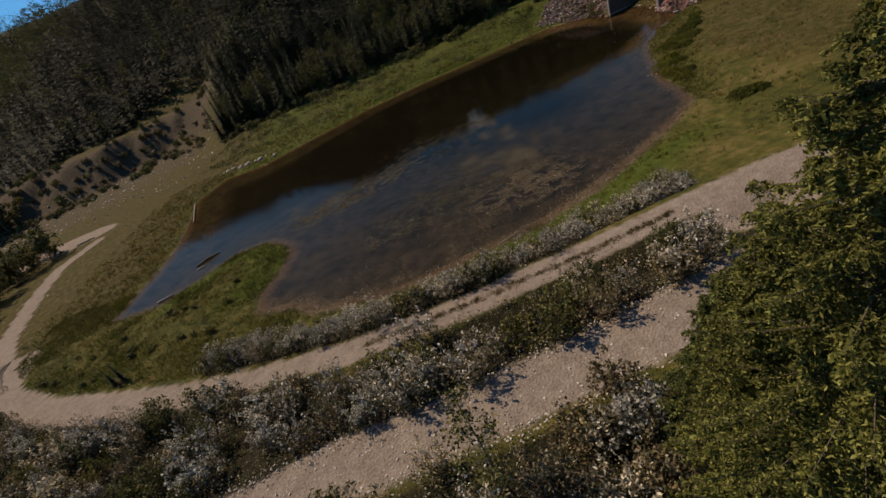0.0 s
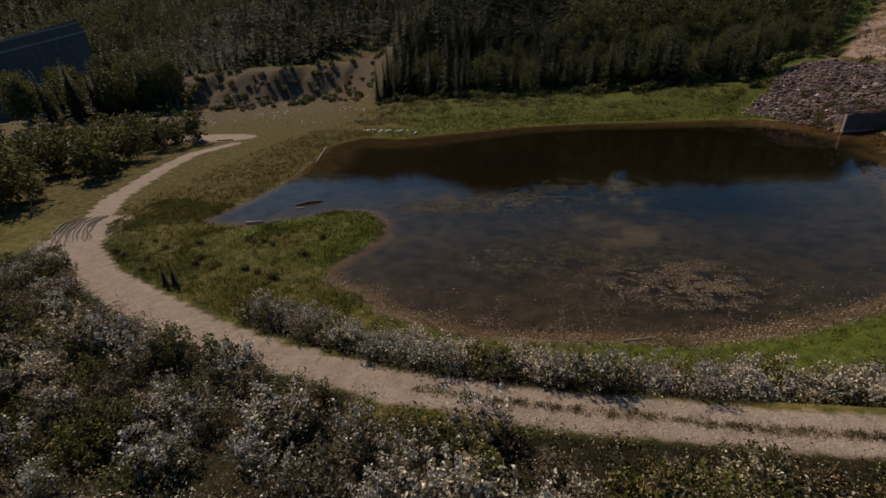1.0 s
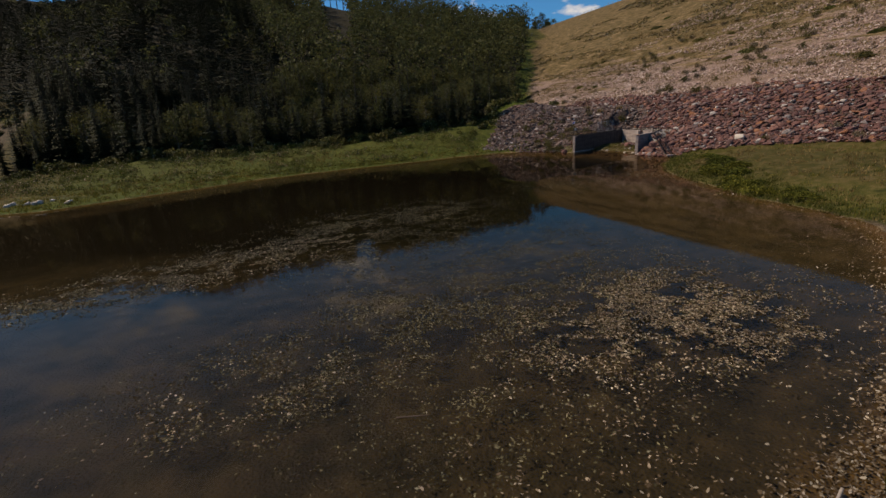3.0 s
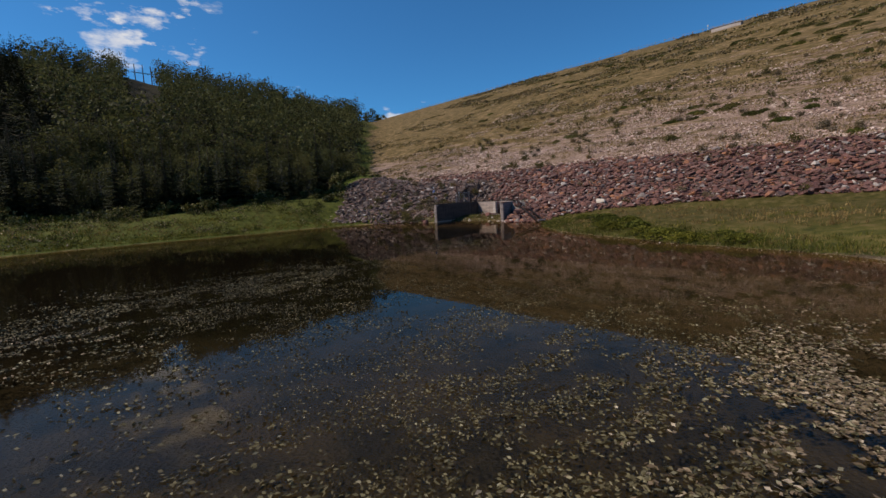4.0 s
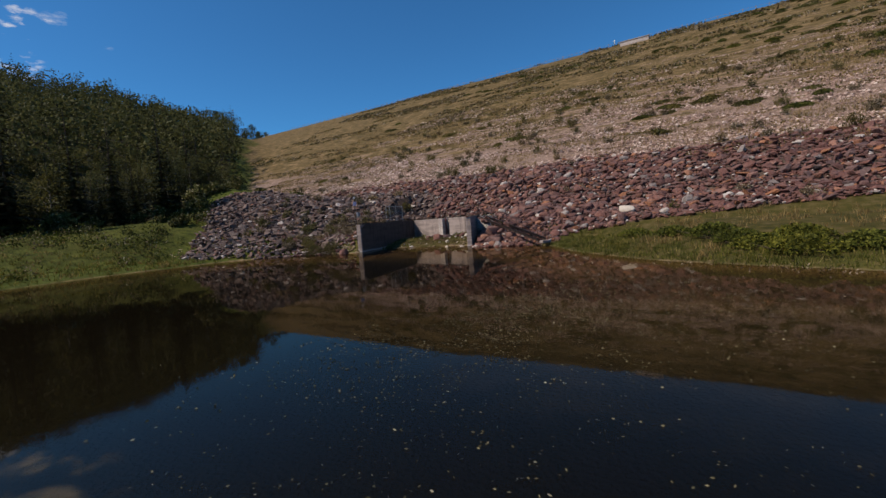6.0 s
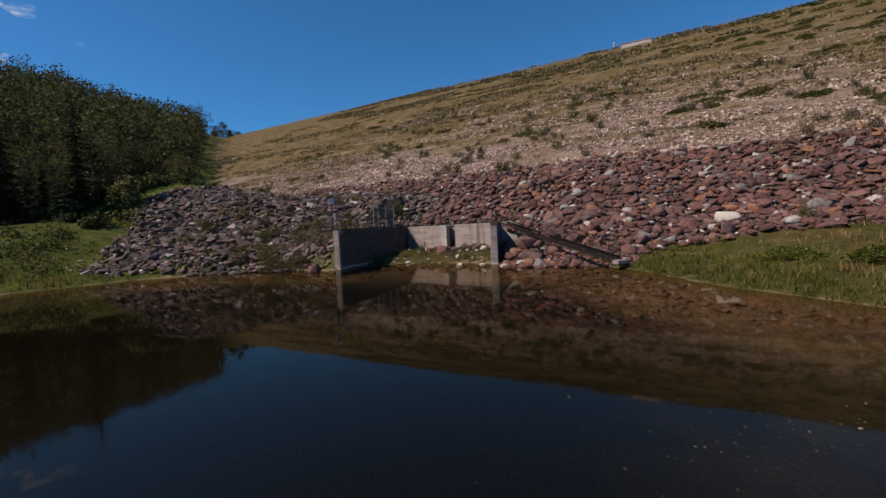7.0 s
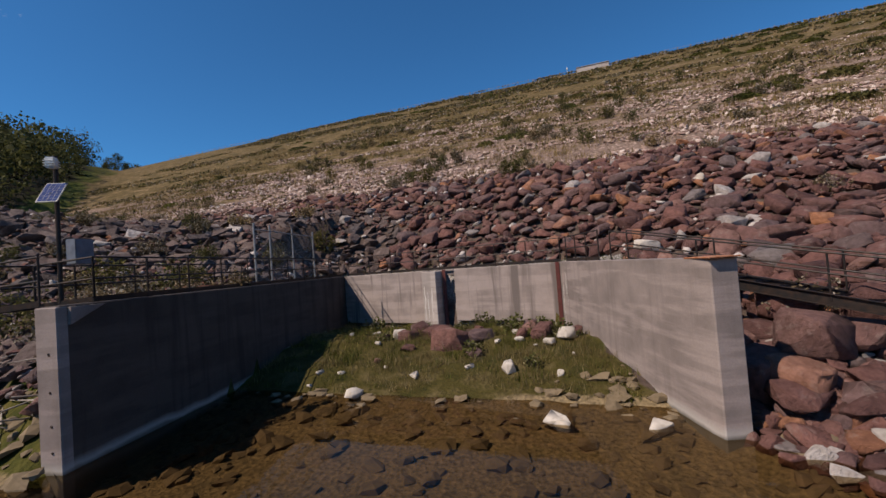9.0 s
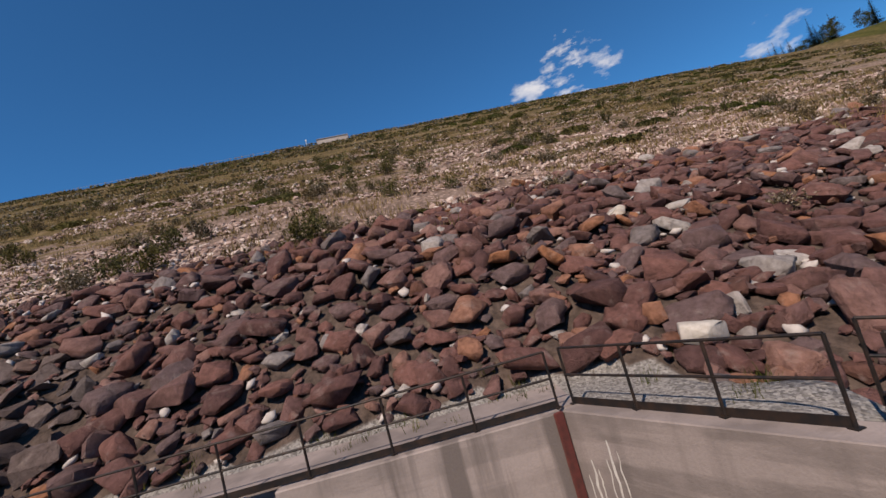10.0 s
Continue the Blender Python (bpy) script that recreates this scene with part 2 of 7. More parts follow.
# ---- material tools ----
class Nodes:
    """A short way to write a node material."""

    def __init__(self, name):
        self.mat = bpy.data.materials.new(name)
        self.mat.use_nodes = True
        self.nt = self.mat.node_tree
        self.nt.nodes.clear()
        self.out = self.nt.nodes.new("ShaderNodeOutputMaterial")
        self.co = self.nt.nodes.new("ShaderNodeTexCoord").outputs["Object"]

    def put(self, socket, value):
        if isinstance(value, bpy.types.NodeSocket):
            self.nt.links.new(value, socket)
        else:
            socket.default_value = (*value, 1) if isinstance(value, tuple) and len(value) == 3 and socket.type == "RGBA" else value

    def node(self, kind, out=0, **inputs):
        n = self.nt.nodes.new(kind)
        for k, v in inputs.items():
            self.put(n.inputs[int(k[1:]) if k[0] == "i" and k[1:].isdigit() else k.replace("_", " ")], v)
        return n.outputs[out]

    def world(self):
        return self.nt.nodes.new("ShaderNodeNewGeometry").outputs["Position"]

    def scaled(self, v, s):
        n = self.nt.nodes.new("ShaderNodeMapping")
        self.put(n.inputs["Vector"], v)
        n.inputs["Scale"].default_value = s
        return n.outputs[0]

    def noise(self, scale, detail=4.0, rough=0.55, v=None):
        return self.node("ShaderNodeTexNoise", 0, Vector=v or self.co, Scale=scale, Detail=detail, Roughness=rough)

    def voronoi(self, scale, v=None, out="Distance"):
        n = self.nt.nodes.new("ShaderNodeTexVoronoi")
        self.put(n.inputs["Vector"], v or self.co)
        n.inputs["Scale"].default_value = scale
        return n.outputs[out]

    def math(self, op, a, b=0.0, clamp=False):
        n = self.nt.nodes.new("ShaderNodeMath")
        n.operation, n.use_clamp = op, clamp
        self.put(n.inputs[0], a)
        self.put(n.inputs[1], b)
        return n.outputs[0]

    def span(self, v, a, b, c=0.0, d=1.0):
        n = self.nt.nodes.new("ShaderNodeMapRange")
        for i, q in enumerate((v, a, b, c, d)):
            self.put(n.inputs[i], q)
        return n.outputs[0]

    def mix(self, fac, a, b, mode="MIX"):
        n = self.nt.nodes.new("ShaderNodeMix")
        n.data_type, n.blend_type = "RGBA", mode
        self.put(n.inputs[0], fac)
        self.put(n.inputs[6], a)
        self.put(n.inputs[7], b)
        return n.outputs[2]

    def ramp(self, fac, *stops):
        n = self.nt.nodes.new("ShaderNodeValToRGB")
        self.put(n.inputs[0], fac)
        el = n.color_ramp.elements
        while len(el) < len(stops):
            el.new(0.5)
        for e, (p, c) in zip(el, stops):
            e.position, e.color = p, (*c, 1)
        return n.outputs[0]

    def attribute(self, name):
        n = self.nt.nodes.new("ShaderNodeAttribute")
        n.attribute_name = name
        return n.outputs["Fac"]

    def random(self):
        return self.nt.nodes.new("ShaderNodeObjectInfo").outputs["Random"]

    def island(self):
        return self.nt.nodes.new("ShaderNodeNewGeometry").outputs["Random Per Island"]

    def bump(self, height, strength=0.5, distance=0.05):
        return self.node("ShaderNodeBump", 0, Height=height, Strength=strength, Distance=distance)

    def surface(self, color, rough=0.9, metal=0.0, normal=None, spec=0.3, translucent=0.0):
        b = self.nt.nodes.new("ShaderNodeBsdfPrincipled")
        self.put(b.inputs["Base Color"], color)
        self.put(b.inputs["Roughness"], rough)
        self.put(b.inputs["Metallic"], metal)
        self.put(b.inputs["Specular IOR Level"], spec)
        if normal is not None:
            self.put(b.inputs["Normal"], normal)
        shader = b.outputs[0]
        if translucent:
            tr = self.node("ShaderNodeBsdfTranslucent", 0, Color=color)
            m = self.nt.nodes.new("ShaderNodeMixShader")
            m.inputs[0].default_value = translucent
            self.nt.links.new(shader, m.inputs[1])
            self.nt.links.new(tr, m.inputs[2])
            shader = m.outputs[0]
        self.nt.links.new(shader, self.out.inputs[0])
        return self.mat


def ground_material():
    n = Nodes("ground")
    w = n.world()
    fine, mid, big = n.noise(9.0, 5, 0.65, w), n.noise(1.1, 5, 0.6, w), n.noise(0.12, 4, 0.55, w)
    jitter = n.math("SUBTRACT", n.math("ADD", n.math("MULTIPLY", mid, 0.65), n.math("MULTIPLY", fine, 0.35)), 0.5)

    def mask(name, soft=3.0, amount=1.2):
        v = n.math("ADD", n.attribute(name), n.math("MULTIPLY", jitter, amount))
        return n.span(v, 0.5 - 0.5 / soft, 0.5 + 0.5 / soft)

    grass = n.ramp(n.math("ADD", n.math("MULTIPLY", mid, 0.45), n.math("ADD", n.math("MULTIPLY", big, 0.35), n.math("MULTIPLY", n.noise(0.35, 4, 0.6, w), 0.2))),
                   (0.36, (0.017, 0.020, 0.006)), (0.45, (0.034, 0.037, 0.009)), (0.53, (0.058, 0.054, 0.014)), (0.63, (0.105, 0.08, 0.032)))
    grass = n.mix(n.span(fine, 0.3, 0.7), grass, n.mix(1.0, grass, (1.45, 1.4, 1.25), "MULTIPLY"))
    grass = n.mix(mask("lush", 2.0, 1.0), grass, n.ramp(mid, (0.35, (0.03, 0.042, 0.007)), (0.6, (0.062, 0.078, 0.012)), (0.75, (0.1, 0.1, 0.025))))
    dry = n.ramp(mid, (0.3, (0.034, 0.030, 0.008)), (0.5, (0.068, 0.053, 0.015)), (0.7, (0.125, 0.092, 0.042)))
    dry = n.mix(n.span(fine, 0.35, 0.7), n.mix(1.0, dry, (0.7, 0.75, 0.7), "MULTIPLY"), dry)
    color = n.mix(mask("dry", 2.0), grass, dry)
    # ground below the trees and scrub is coloured near-black
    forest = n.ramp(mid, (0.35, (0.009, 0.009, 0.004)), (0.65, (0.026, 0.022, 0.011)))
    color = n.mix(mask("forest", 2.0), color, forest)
    mud = n.ramp(mid, (0.3, (0.045, 0.033, 0.02)), (0.6, (0.085, 0.064, 0.042)), (0.8, (0.14, 0.108, 0.076)))
    color = n.mix(mask("mud", 2.5, 0.8), color, mud)
    # scree on the embankment, lying in level streaks
    streak = n.math("ADD", n.math("MULTIPLY", n.noise(1.0, 5, 0.65, n.scaled(w, (0.30, 0.05, 0.30))), 0.6), n.math("MULTIPLY", n.noise(1.0, 4, 0.6, n.scaled(w, (1.1, 0.22, 1.1))), 0.4))
    stones = n.voronoi(3.2, w, "Color")
    scree = n.mix(n.span(n.node("ShaderNodeSeparateColor", 0, Color=stones), 0, 1), (0.235, 0.155, 0.122), (0.52, 0.375, 0.31))
    # gaps between the scree stones are coloured darker
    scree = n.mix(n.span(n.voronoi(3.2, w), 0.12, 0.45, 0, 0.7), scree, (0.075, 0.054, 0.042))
    dam_grass = n.ramp(n.noise(1.0, 6, 0.72, n.scaled(w, (0.8, 0.26, 0.8))), (0.36, (0.028, 0.026, 0.010)), (0.45, (0.075, 0.055, 0.021)), (0.53, (0.135, 0.094, 0.043)), (0.64, (0.26, 0.18, 0.105)))
    dam_grass = n.mix(n.span(fine, 0.3, 0.7, 0.0, 0.5), dam_grass, (0.082, 0.06, 0.025))
    screes = n.math("ADD", n.attribute("scree"), n.math("ADD", n.math("MULTIPLY", n.math("SUBTRACT", streak, 0.5), 4.2), n.math("MULTIPLY", jitter, 1.6)))
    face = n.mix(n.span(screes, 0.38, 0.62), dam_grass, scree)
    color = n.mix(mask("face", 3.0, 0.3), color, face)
    under = n.ramp(n.noise(2.5, 4, 0.6, w), (0.3, (0.035, 0.026, 0.022)), (0.7, (0.12, 0.085, 0.07)))
    color = n.mix(mask("riprap", 3.0, 0.6), color, under)
    # dirt track with paler wheel lines and gravel
    pebbles = n.voronoi(11.0, w, "Color")
    dirt = n.ramp(n.math("ADD", n.math("MULTIPLY", mid, 0.7), n.math("MULTIPLY", big, 0.3)), (0.3, (0.108, 0.081, 0.062)), (0.5, (0.17, 0.132, 0.104)), (0.7, (0.245, 0.195, 0.158)))
    dirt = n.mix(n.span(n.node("ShaderNodeSeparateColor", 0, Color=pebbles), 0, 1, 0.0, 0.42), dirt, (0.33, 0.285, 0.25))
    dirt = n.mix(n.span(fine, 0.5, 0.75, 0, 0.5), dirt, (0.19, 0.145, 0.11))
    color = n.mix(mask("road", 3.0, 0.9), color, dirt)
    gravel = n.mix(n.span(n.node("ShaderNodeSeparateColor", 0, Color=n.voronoi(22.0, w, "Color")), 0, 1), (0.11, 0.098, 0.09), (0.31, 0.285, 0.265))
    color = n.mix(mask("gravel", 4.0, 0.3), color, gravel)
    # bed of the pond: brown silt and weed in the shallows
    bedc = n.ramp(n.noise(0.45, 5, 0.65, w), (0.3, (0.036, 0.034, 0.026)), (0.48, (0.066, 0.06, 0.043)), (0.64, (0.10, 0.085, 0.056)), (0.8, (0.07, 0.07, 0.036)))
    bedc = n.mix(mask("stony", 1.5, 1.6), bedc, n.mix(n.span(fine, 0.3, 0.7), (0.095, 0.071, 0.039), (0.29, 0.212, 0.12)))
    color = n.mix(mask("bed", 3.0, 0.5), color, bedc)
    # light lost in deeper water is put into the bed colour, near-black
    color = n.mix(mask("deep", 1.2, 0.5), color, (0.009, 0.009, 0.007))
    h = n.math("ADD", n.math("MULTIPLY", fine, 0.5), n.math("ADD", mid, n.math("MULTIPLY", n.voronoi(7.0, w), 0.4)))
    return n.surface(color, 0.95, normal=n.bump(h, 0.9, 0.12), spec=0.1)


def water_material():
    n = Nodes("pond_water")
    w = n.world()
    ripple = n.noise(0.9, 3, 0.5, n.scaled(w, (1, 1, 1)))
    normal = n.bump(ripple, 0.09, 0.02)
    clear = n.node("ShaderNodeBsdfTransparent", 0, Color=(0.61, 0.55, 0.45))
    gloss = n.node("ShaderNodeBsdfGlossy", 0, Color=(0.64, 0.58, 0.505), Roughness=0.03, Normal=normal)
    fres = n.node("ShaderNodeFresnel", 0, IOR=1.33, Normal=normal)
    m = n.nt.nodes.new("ShaderNodeMixShader")
    n.put(m.inputs[0], fres)
    n.nt.links.new(clear, m.inputs[1])
    n.nt.links.new(gloss, m.inputs[2])
    n.nt.links.new(m.outputs[0], n.out.inputs[0])
    return n.mat


def concrete_material(name, tone, runs=0.65, lifts=0.55):
    n = Nodes(name)
    w = n.world()
    big = n.noise(0.8, 5, 0.6, w)
    lift = n.noise(1.0, 4, 0.55, n.scaled(w, (0.25, 0.25, 2.6)))
    run = n.math("ADD", n.math("MULTIPLY", n.noise(1.0, 4, 0.6, n.scaled(w, (3.2, 3.2, 0.22))), 0.4), n.math("MULTIPLY", n.noise(1.0, 3, 0.55, n.scaled(w, (1.7, 1.7, 0.12))), 0.6))
    fine = n.noise(22, 4, 0.6, w)
    base = n.mix(n.span(big, 0.38, 0.62), tuple(c * 0.68 for c in tone), tone)
    base = n.mix(n.span(lift, 0.47, 0.58, 0, lifts), base, tuple(c * 1.25 for c in tone))
    base = n.mix(n.span(run, 0.51, 0.60, 0, runs), base, tuple(c * 0.42 for c in tone))
    base = n.mix(n.span(fine, 0.35, 0.75, 0, 0.3), base, tuple(c * 0.6 for c in tone))
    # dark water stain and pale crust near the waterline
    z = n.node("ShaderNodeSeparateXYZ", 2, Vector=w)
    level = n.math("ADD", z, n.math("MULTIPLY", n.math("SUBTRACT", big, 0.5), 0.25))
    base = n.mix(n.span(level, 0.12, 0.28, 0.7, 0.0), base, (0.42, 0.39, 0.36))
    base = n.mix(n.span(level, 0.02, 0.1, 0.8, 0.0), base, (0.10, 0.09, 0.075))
    return n.surface(base, 0.88, normal=n.bump(n.math("ADD", fine, n.math("MULTIPLY", lift, 0.6)), 0.35, 0.02), spec=0.25)


RED_STONE = [(0.0916, 0.0472, 0.0444), (0.148, 0.0724, 0.0641), (0.199, 0.0937, 0.0777), (0.14, 0.0943, 0.0931), (0.253, 0.141, 0.119), (0.328, 0.143, 0.074)]
GREY_STONE = [(0.0799, 0.0574, 0.0542), (0.127, 0.0929, 0.0847), (0.158, 0.112, 0.101), (0.112, 0.0901, 0.086), (0.194, 0.145, 0.13), (0.191, 0.12, 0.0944)]


def rock_material(name="riprap_stone", shift=0.0, tint=RED_STONE, pale=True):
    n = Nodes(name)
    r = n.math("ADD", n.random(), n.island())
    r = n.math("FRACT", n.math("ADD", n.math("MULTIPLY", r, 7.31), shift))
    if not pale:
        r = n.math("MULTIPLY", r, 0.82)
    w = n.world()
    tone = n.ramp(r, (0.0, tint[0]), (0.2, tint[1]), (0.4, tint[2]), (0.55, tint[3]), (0.68, tint[1]), (0.79, tint[4]), (0.85, tint[5]), (0.90, tint[0]), (0.955, (0.20, 0.17, 0.165)), (0.985, (0.48, 0.43, 0.40)))
    spots = n.noise(4.5, 6, 0.65, w)
    tone = n.mix(n.span(spots, 0.35, 0.68, 0.0, 0.85), tone, n.mix(1.0, tone, (0.45, 0.42, 0.4), "MULTIPLY"))
    lichen = n.noise(2.0, 5, 0.7, w)
    tone = n.mix(n.span(lichen, 0.56, 0.74, 0, 0.45), tone, (0.30, 0.25, 0.225))
    return n.surface(tone, 0.85, normal=n.bump(n.math("ADD", n.noise(5, 6, 0.7, w), n.math("MULTIPLY", n.noise(26, 4, 0.65, w), 0.35)), 0.9, 0.12), spec=0.2)


def leaf_material(name, stops, translucent=0.25, rough=0.7, spec=0.1, varied=True):
    n = Nodes(name)
    r = n.math("FRACT", n.math("ADD", n.island(), n.math("MULTIPLY", n.random(), 0.35)))
    color = n.ramp(r, *stops)
    shade = n.noise(1.6, 3, 0.5, n.co)
    color = n.mix(n.span(shade, 0.35, 0.65, 0.0, 0.45), color, n.mix(1.0, color, (0.55, 0.6, 0.5), "MULTIPLY"))
    stand = n.noise(0.2, 3, 0.6, n.world())
    color = n.mix(n.span(stand, 0.4, 0.6, 0.75, 0.0), color, n.mix(1.0, color, (0.5, 0.52, 0.55), "MULTIPLY"))
    color = n.mix(1.0, color, (1.2, 1.18, 1.15), "MULTIPLY")
    if not varied:
        return n.surface(color, rough, spec=spec, translucent=translucent)
    tint = n.ramp(n.random(), (0.0, (0.8, 0.85, 0.8)), (0.5, (1.0, 1.0, 1.0)), (1.0, (1.2, 1.1, 0.85)))
    color = n.mix(1.0, color, tint, "MULTIPLY")
    return n.surface(color, rough, spec=spec, translucent=translucent)


def plain_material(name, color, rough=0.6, metal=0.0, wear=None, scale=6.0):
    n = Nodes(name)
    w = n.world()
    c = n.mix(n.span(n.noise(scale, 5, 0.6, w), 0.4, 0.7, 0.0, 0.8), color, wear or tuple(v * 0.6 for v in color))
    return n.surface(c, n.span(n.noise(scale * 2, 4, 0.6, w), 0.3, 0.7, rough - 0.1, rough + 0.1), metal, n.bump(n.noise(scale * 6, 4, 0.6, w), 0.2, 0.01))


M = {
    "ground": ground_material(),
    "water": water_material(),
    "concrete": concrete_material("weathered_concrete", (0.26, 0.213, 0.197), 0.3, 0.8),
    "streaked_concrete": concrete_material("streaked_concrete", (0.32, 0.262, 0.24), 0.95, 0.5),
    "pale_concrete": concrete_material("limy_concrete", (0.42, 0.36, 0.33), 0.4, 0.6),
    "dark_concrete": concrete_material("old_concrete", (0.42, 0.345, 0.295)),
    # shade on the spillway walls is put into this dark tone
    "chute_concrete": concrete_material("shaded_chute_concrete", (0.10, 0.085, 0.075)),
    # darker copy of the concrete, carries the long wing wall's shade
    "shaded_wall_concrete": concrete_material("shaded_wall_concrete", (0.075, 0.06, 0.053)),
    "rock": rock_material(),
    "boulder_rock": rock_material("boulder_stone", 0.0, RED_STONE, False),
    "grey_rock": rock_material("grey_riprap_stone", 0.0, GREY_STONE),
    "bark": plain_material("bark", (0.10, 0.075, 0.055), 0.9),
    "aspen_bark": plain_material("aspen_bark", (0.15, 0.14, 0.115), 0.85, wear=(0.05, 0.045, 0.04)),
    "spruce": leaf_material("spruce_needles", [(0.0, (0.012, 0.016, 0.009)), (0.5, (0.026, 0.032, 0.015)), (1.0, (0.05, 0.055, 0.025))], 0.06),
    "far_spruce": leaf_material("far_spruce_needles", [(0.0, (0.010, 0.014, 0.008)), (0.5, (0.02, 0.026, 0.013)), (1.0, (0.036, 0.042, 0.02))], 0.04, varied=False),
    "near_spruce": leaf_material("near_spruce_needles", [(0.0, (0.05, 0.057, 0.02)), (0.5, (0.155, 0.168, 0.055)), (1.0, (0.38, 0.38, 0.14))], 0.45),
    "aspen": leaf_material("aspen_leaves", [(0.0, (0.045, 0.048, 0.018)), (0.5, (0.08, 0.082, 0.03)), (1.0, (0.13, 0.125, 0.05))], 0.35),
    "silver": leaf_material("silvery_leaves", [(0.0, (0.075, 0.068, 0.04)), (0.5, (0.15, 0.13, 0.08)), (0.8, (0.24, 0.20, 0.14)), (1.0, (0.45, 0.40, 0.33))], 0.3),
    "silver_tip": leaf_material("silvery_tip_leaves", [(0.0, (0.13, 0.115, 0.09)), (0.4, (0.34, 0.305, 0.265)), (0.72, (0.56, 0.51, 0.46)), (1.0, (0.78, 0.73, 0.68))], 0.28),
    "willow": leaf_material("willow_leaves", [(0.0, (0.04, 0.043, 0.014)), (0.5, (0.088, 0.09, 0.026)), (0.85, (0.165, 0.155, 0.06)), (1.0, (0.36, 0.32, 0.22))], 0.25),
    "brownish": leaf_material("rusty_leaves", [(0.0, (0.075, 0.058, 0.035)), (0.5, (0.15, 0.115, 0.07)), (0.78, (0.24, 0.185, 0.125)), (1.0, (0.5, 0.43, 0.37))], 0.3),
    "juniper": leaf_material("juniper_sprays", [(0.0, (0.03, 0.038, 0.009)), (0.5, (0.085, 0.095, 0.016)), (1.0, (0.18, 0.175, 0.035))], 0.2),
    "slope_juniper": leaf_material("slope_juniper_sprays", [(0.0, (0.045, 0.05, 0.014)), (0.5, (0.09, 0.098, 0.025)), (1.0, (0.17, 0.165, 0.045))], 0.25),
    "dam_shrub": leaf_material("embankment_shrub", [(0.0, (0.045, 0.044, 0.016)), (0.6, (0.105, 0.098, 0.035)), (1.0, (0.19, 0.165, 0.07))], 0.3),
    "grass": leaf_material("grass_blades", [(0.0, (0.045, 0.05, 0.010)), (0.5, (0.09, 0.10, 0.018)), (0.8, (0.15, 0.14, 0.035)), (1.0, (0.27, 0.21, 0.09))], 0.3),
    "meadow_grass": leaf_material("golden_meadow_blades", [(0.0, (0.06, 0.052, 0.011)), (0.6, (0.12, 0.10, 0.02)), (0.9, (0.19, 0.15, 0.04)), (1.0, (0.28, 0.21, 0.09))], 0.3),
    "olive_grass": leaf_material("olive_grass_blades", [(0.0, (0.045, 0.053, 0.011)), (0.6, (0.088, 0.098, 0.019)), (0.9, (0.14, 0.135, 0.034)), (1.0, (0.22, 0.18, 0.09))], 0.3),
    "dry_grass": leaf_material("dry_grass_blades", [(0.0, (0.11, 0.078, 0.034)), (0.6, (0.21, 0.152, 0.074)), (1.0, (0.36, 0.28, 0.16))], 0.3),
    "pads": leaf_material("pond_weed_pads", [(0.0, (0.062, 0.05, 0.028)), (0.5, (0.12, 0.098, 0.056)), (0.9, (0.19, 0.158, 0.095)), (1.0, (0.3, 0.26, 0.19))], 0.0, 0.6),
    "pale_pads": leaf_material("bleached_pads", [(0.0, (0.07, 0.053, 0.042)), (0.4, (0.135, 0.104, 0.083)), (0.75, (0.21, 0.17, 0.142)), (1.0, (0.38, 0.335, 0.305))], 0.0, 0.6),
    "debris": leaf_material("shore_debris", [(0.0, (0.075, 0.05, 0.032)), (0.5, (0.17, 0.12, 0.08)), (0.85, (0.29, 0.22, 0.16)), (1.0, (0.46, 0.38, 0.31))], 0.0, 0.8),
    "black_steel": plain_material("black_painted_steel", (0.022, 0.02, 0.02), 0.5, 0.4, (0.06, 0.035, 0.025)),
    "red_steel": plain_material("red_primer_steel", (0.13, 0.035, 0.03), 0.7, 0.0, (0.07, 0.03, 0.025)),
    "galvanised": plain_material("galvanised_steel", (0.30, 0.30, 0.30), 0.55, 0.5, (0.17, 0.17, 0.175)),
    "dead_wood": plain_material("dead_wood", (0.30, 0.26, 0.22), 0.9, wear=(0.14, 0.11, 0.09)),
    "white_plastic": plain_material("white_enclosure", (0.72, 0.72, 0.70), 0.5),
    "grey_box": plain_material("grey_cabinet", (0.16, 0.18, 0.22), 0.5),
}


# ---- mesh tools ----
def mesh_of(name, verts, faces, material):
    me = bpy.data.meshes.new(name)
    me.from_pydata([tuple(v) for v in verts], [], faces)
    me.materials.append(material)
    me.update()
    return me


def fast_mesh(name, verts, tris, material, smooth_shade=False):
    """A mesh from arrays of vertices and equal-sided faces."""
    me = bpy.data.meshes.new(name)
    verts, tris = np.asarray(verts, np.float32), np.asarray(tris, np.int32)
    k = tris.shape[1]
    me.vertices.add(len(verts))
    me.vertices.foreach_set("co", verts.ravel())
    me.loops.add(tris.size)
    me.loops.foreach_set("vertex_index", tris.ravel())
    me.polygons.add(len(tris))
    me.polygons.foreach_set("loop_start", np.arange(0, tris.size, k, dtype=np.int32))
    me.update(calc_edges=True)
    me.polygons.foreach_set("use_smooth", np.full(len(tris), smooth_shade, bool))
    me.materials.append(material)
    me.validate()
    return me


def part(name, bm, material, parent, label=""):
    """Links a bmesh or a mesh as one object under a thing or a part."""
    if isinstance(bm, bmesh.types.BMesh):
        me = bpy.data.meshes.new(name)
        bm.to_mesh(me)
        bm.free()
        me.materials.append(material)
    else:
        me = bm
    ob = new(name, me)
    if parent is not None:
        ob.parent = parent
    if label:
        tagged(ob, label)
    return ob


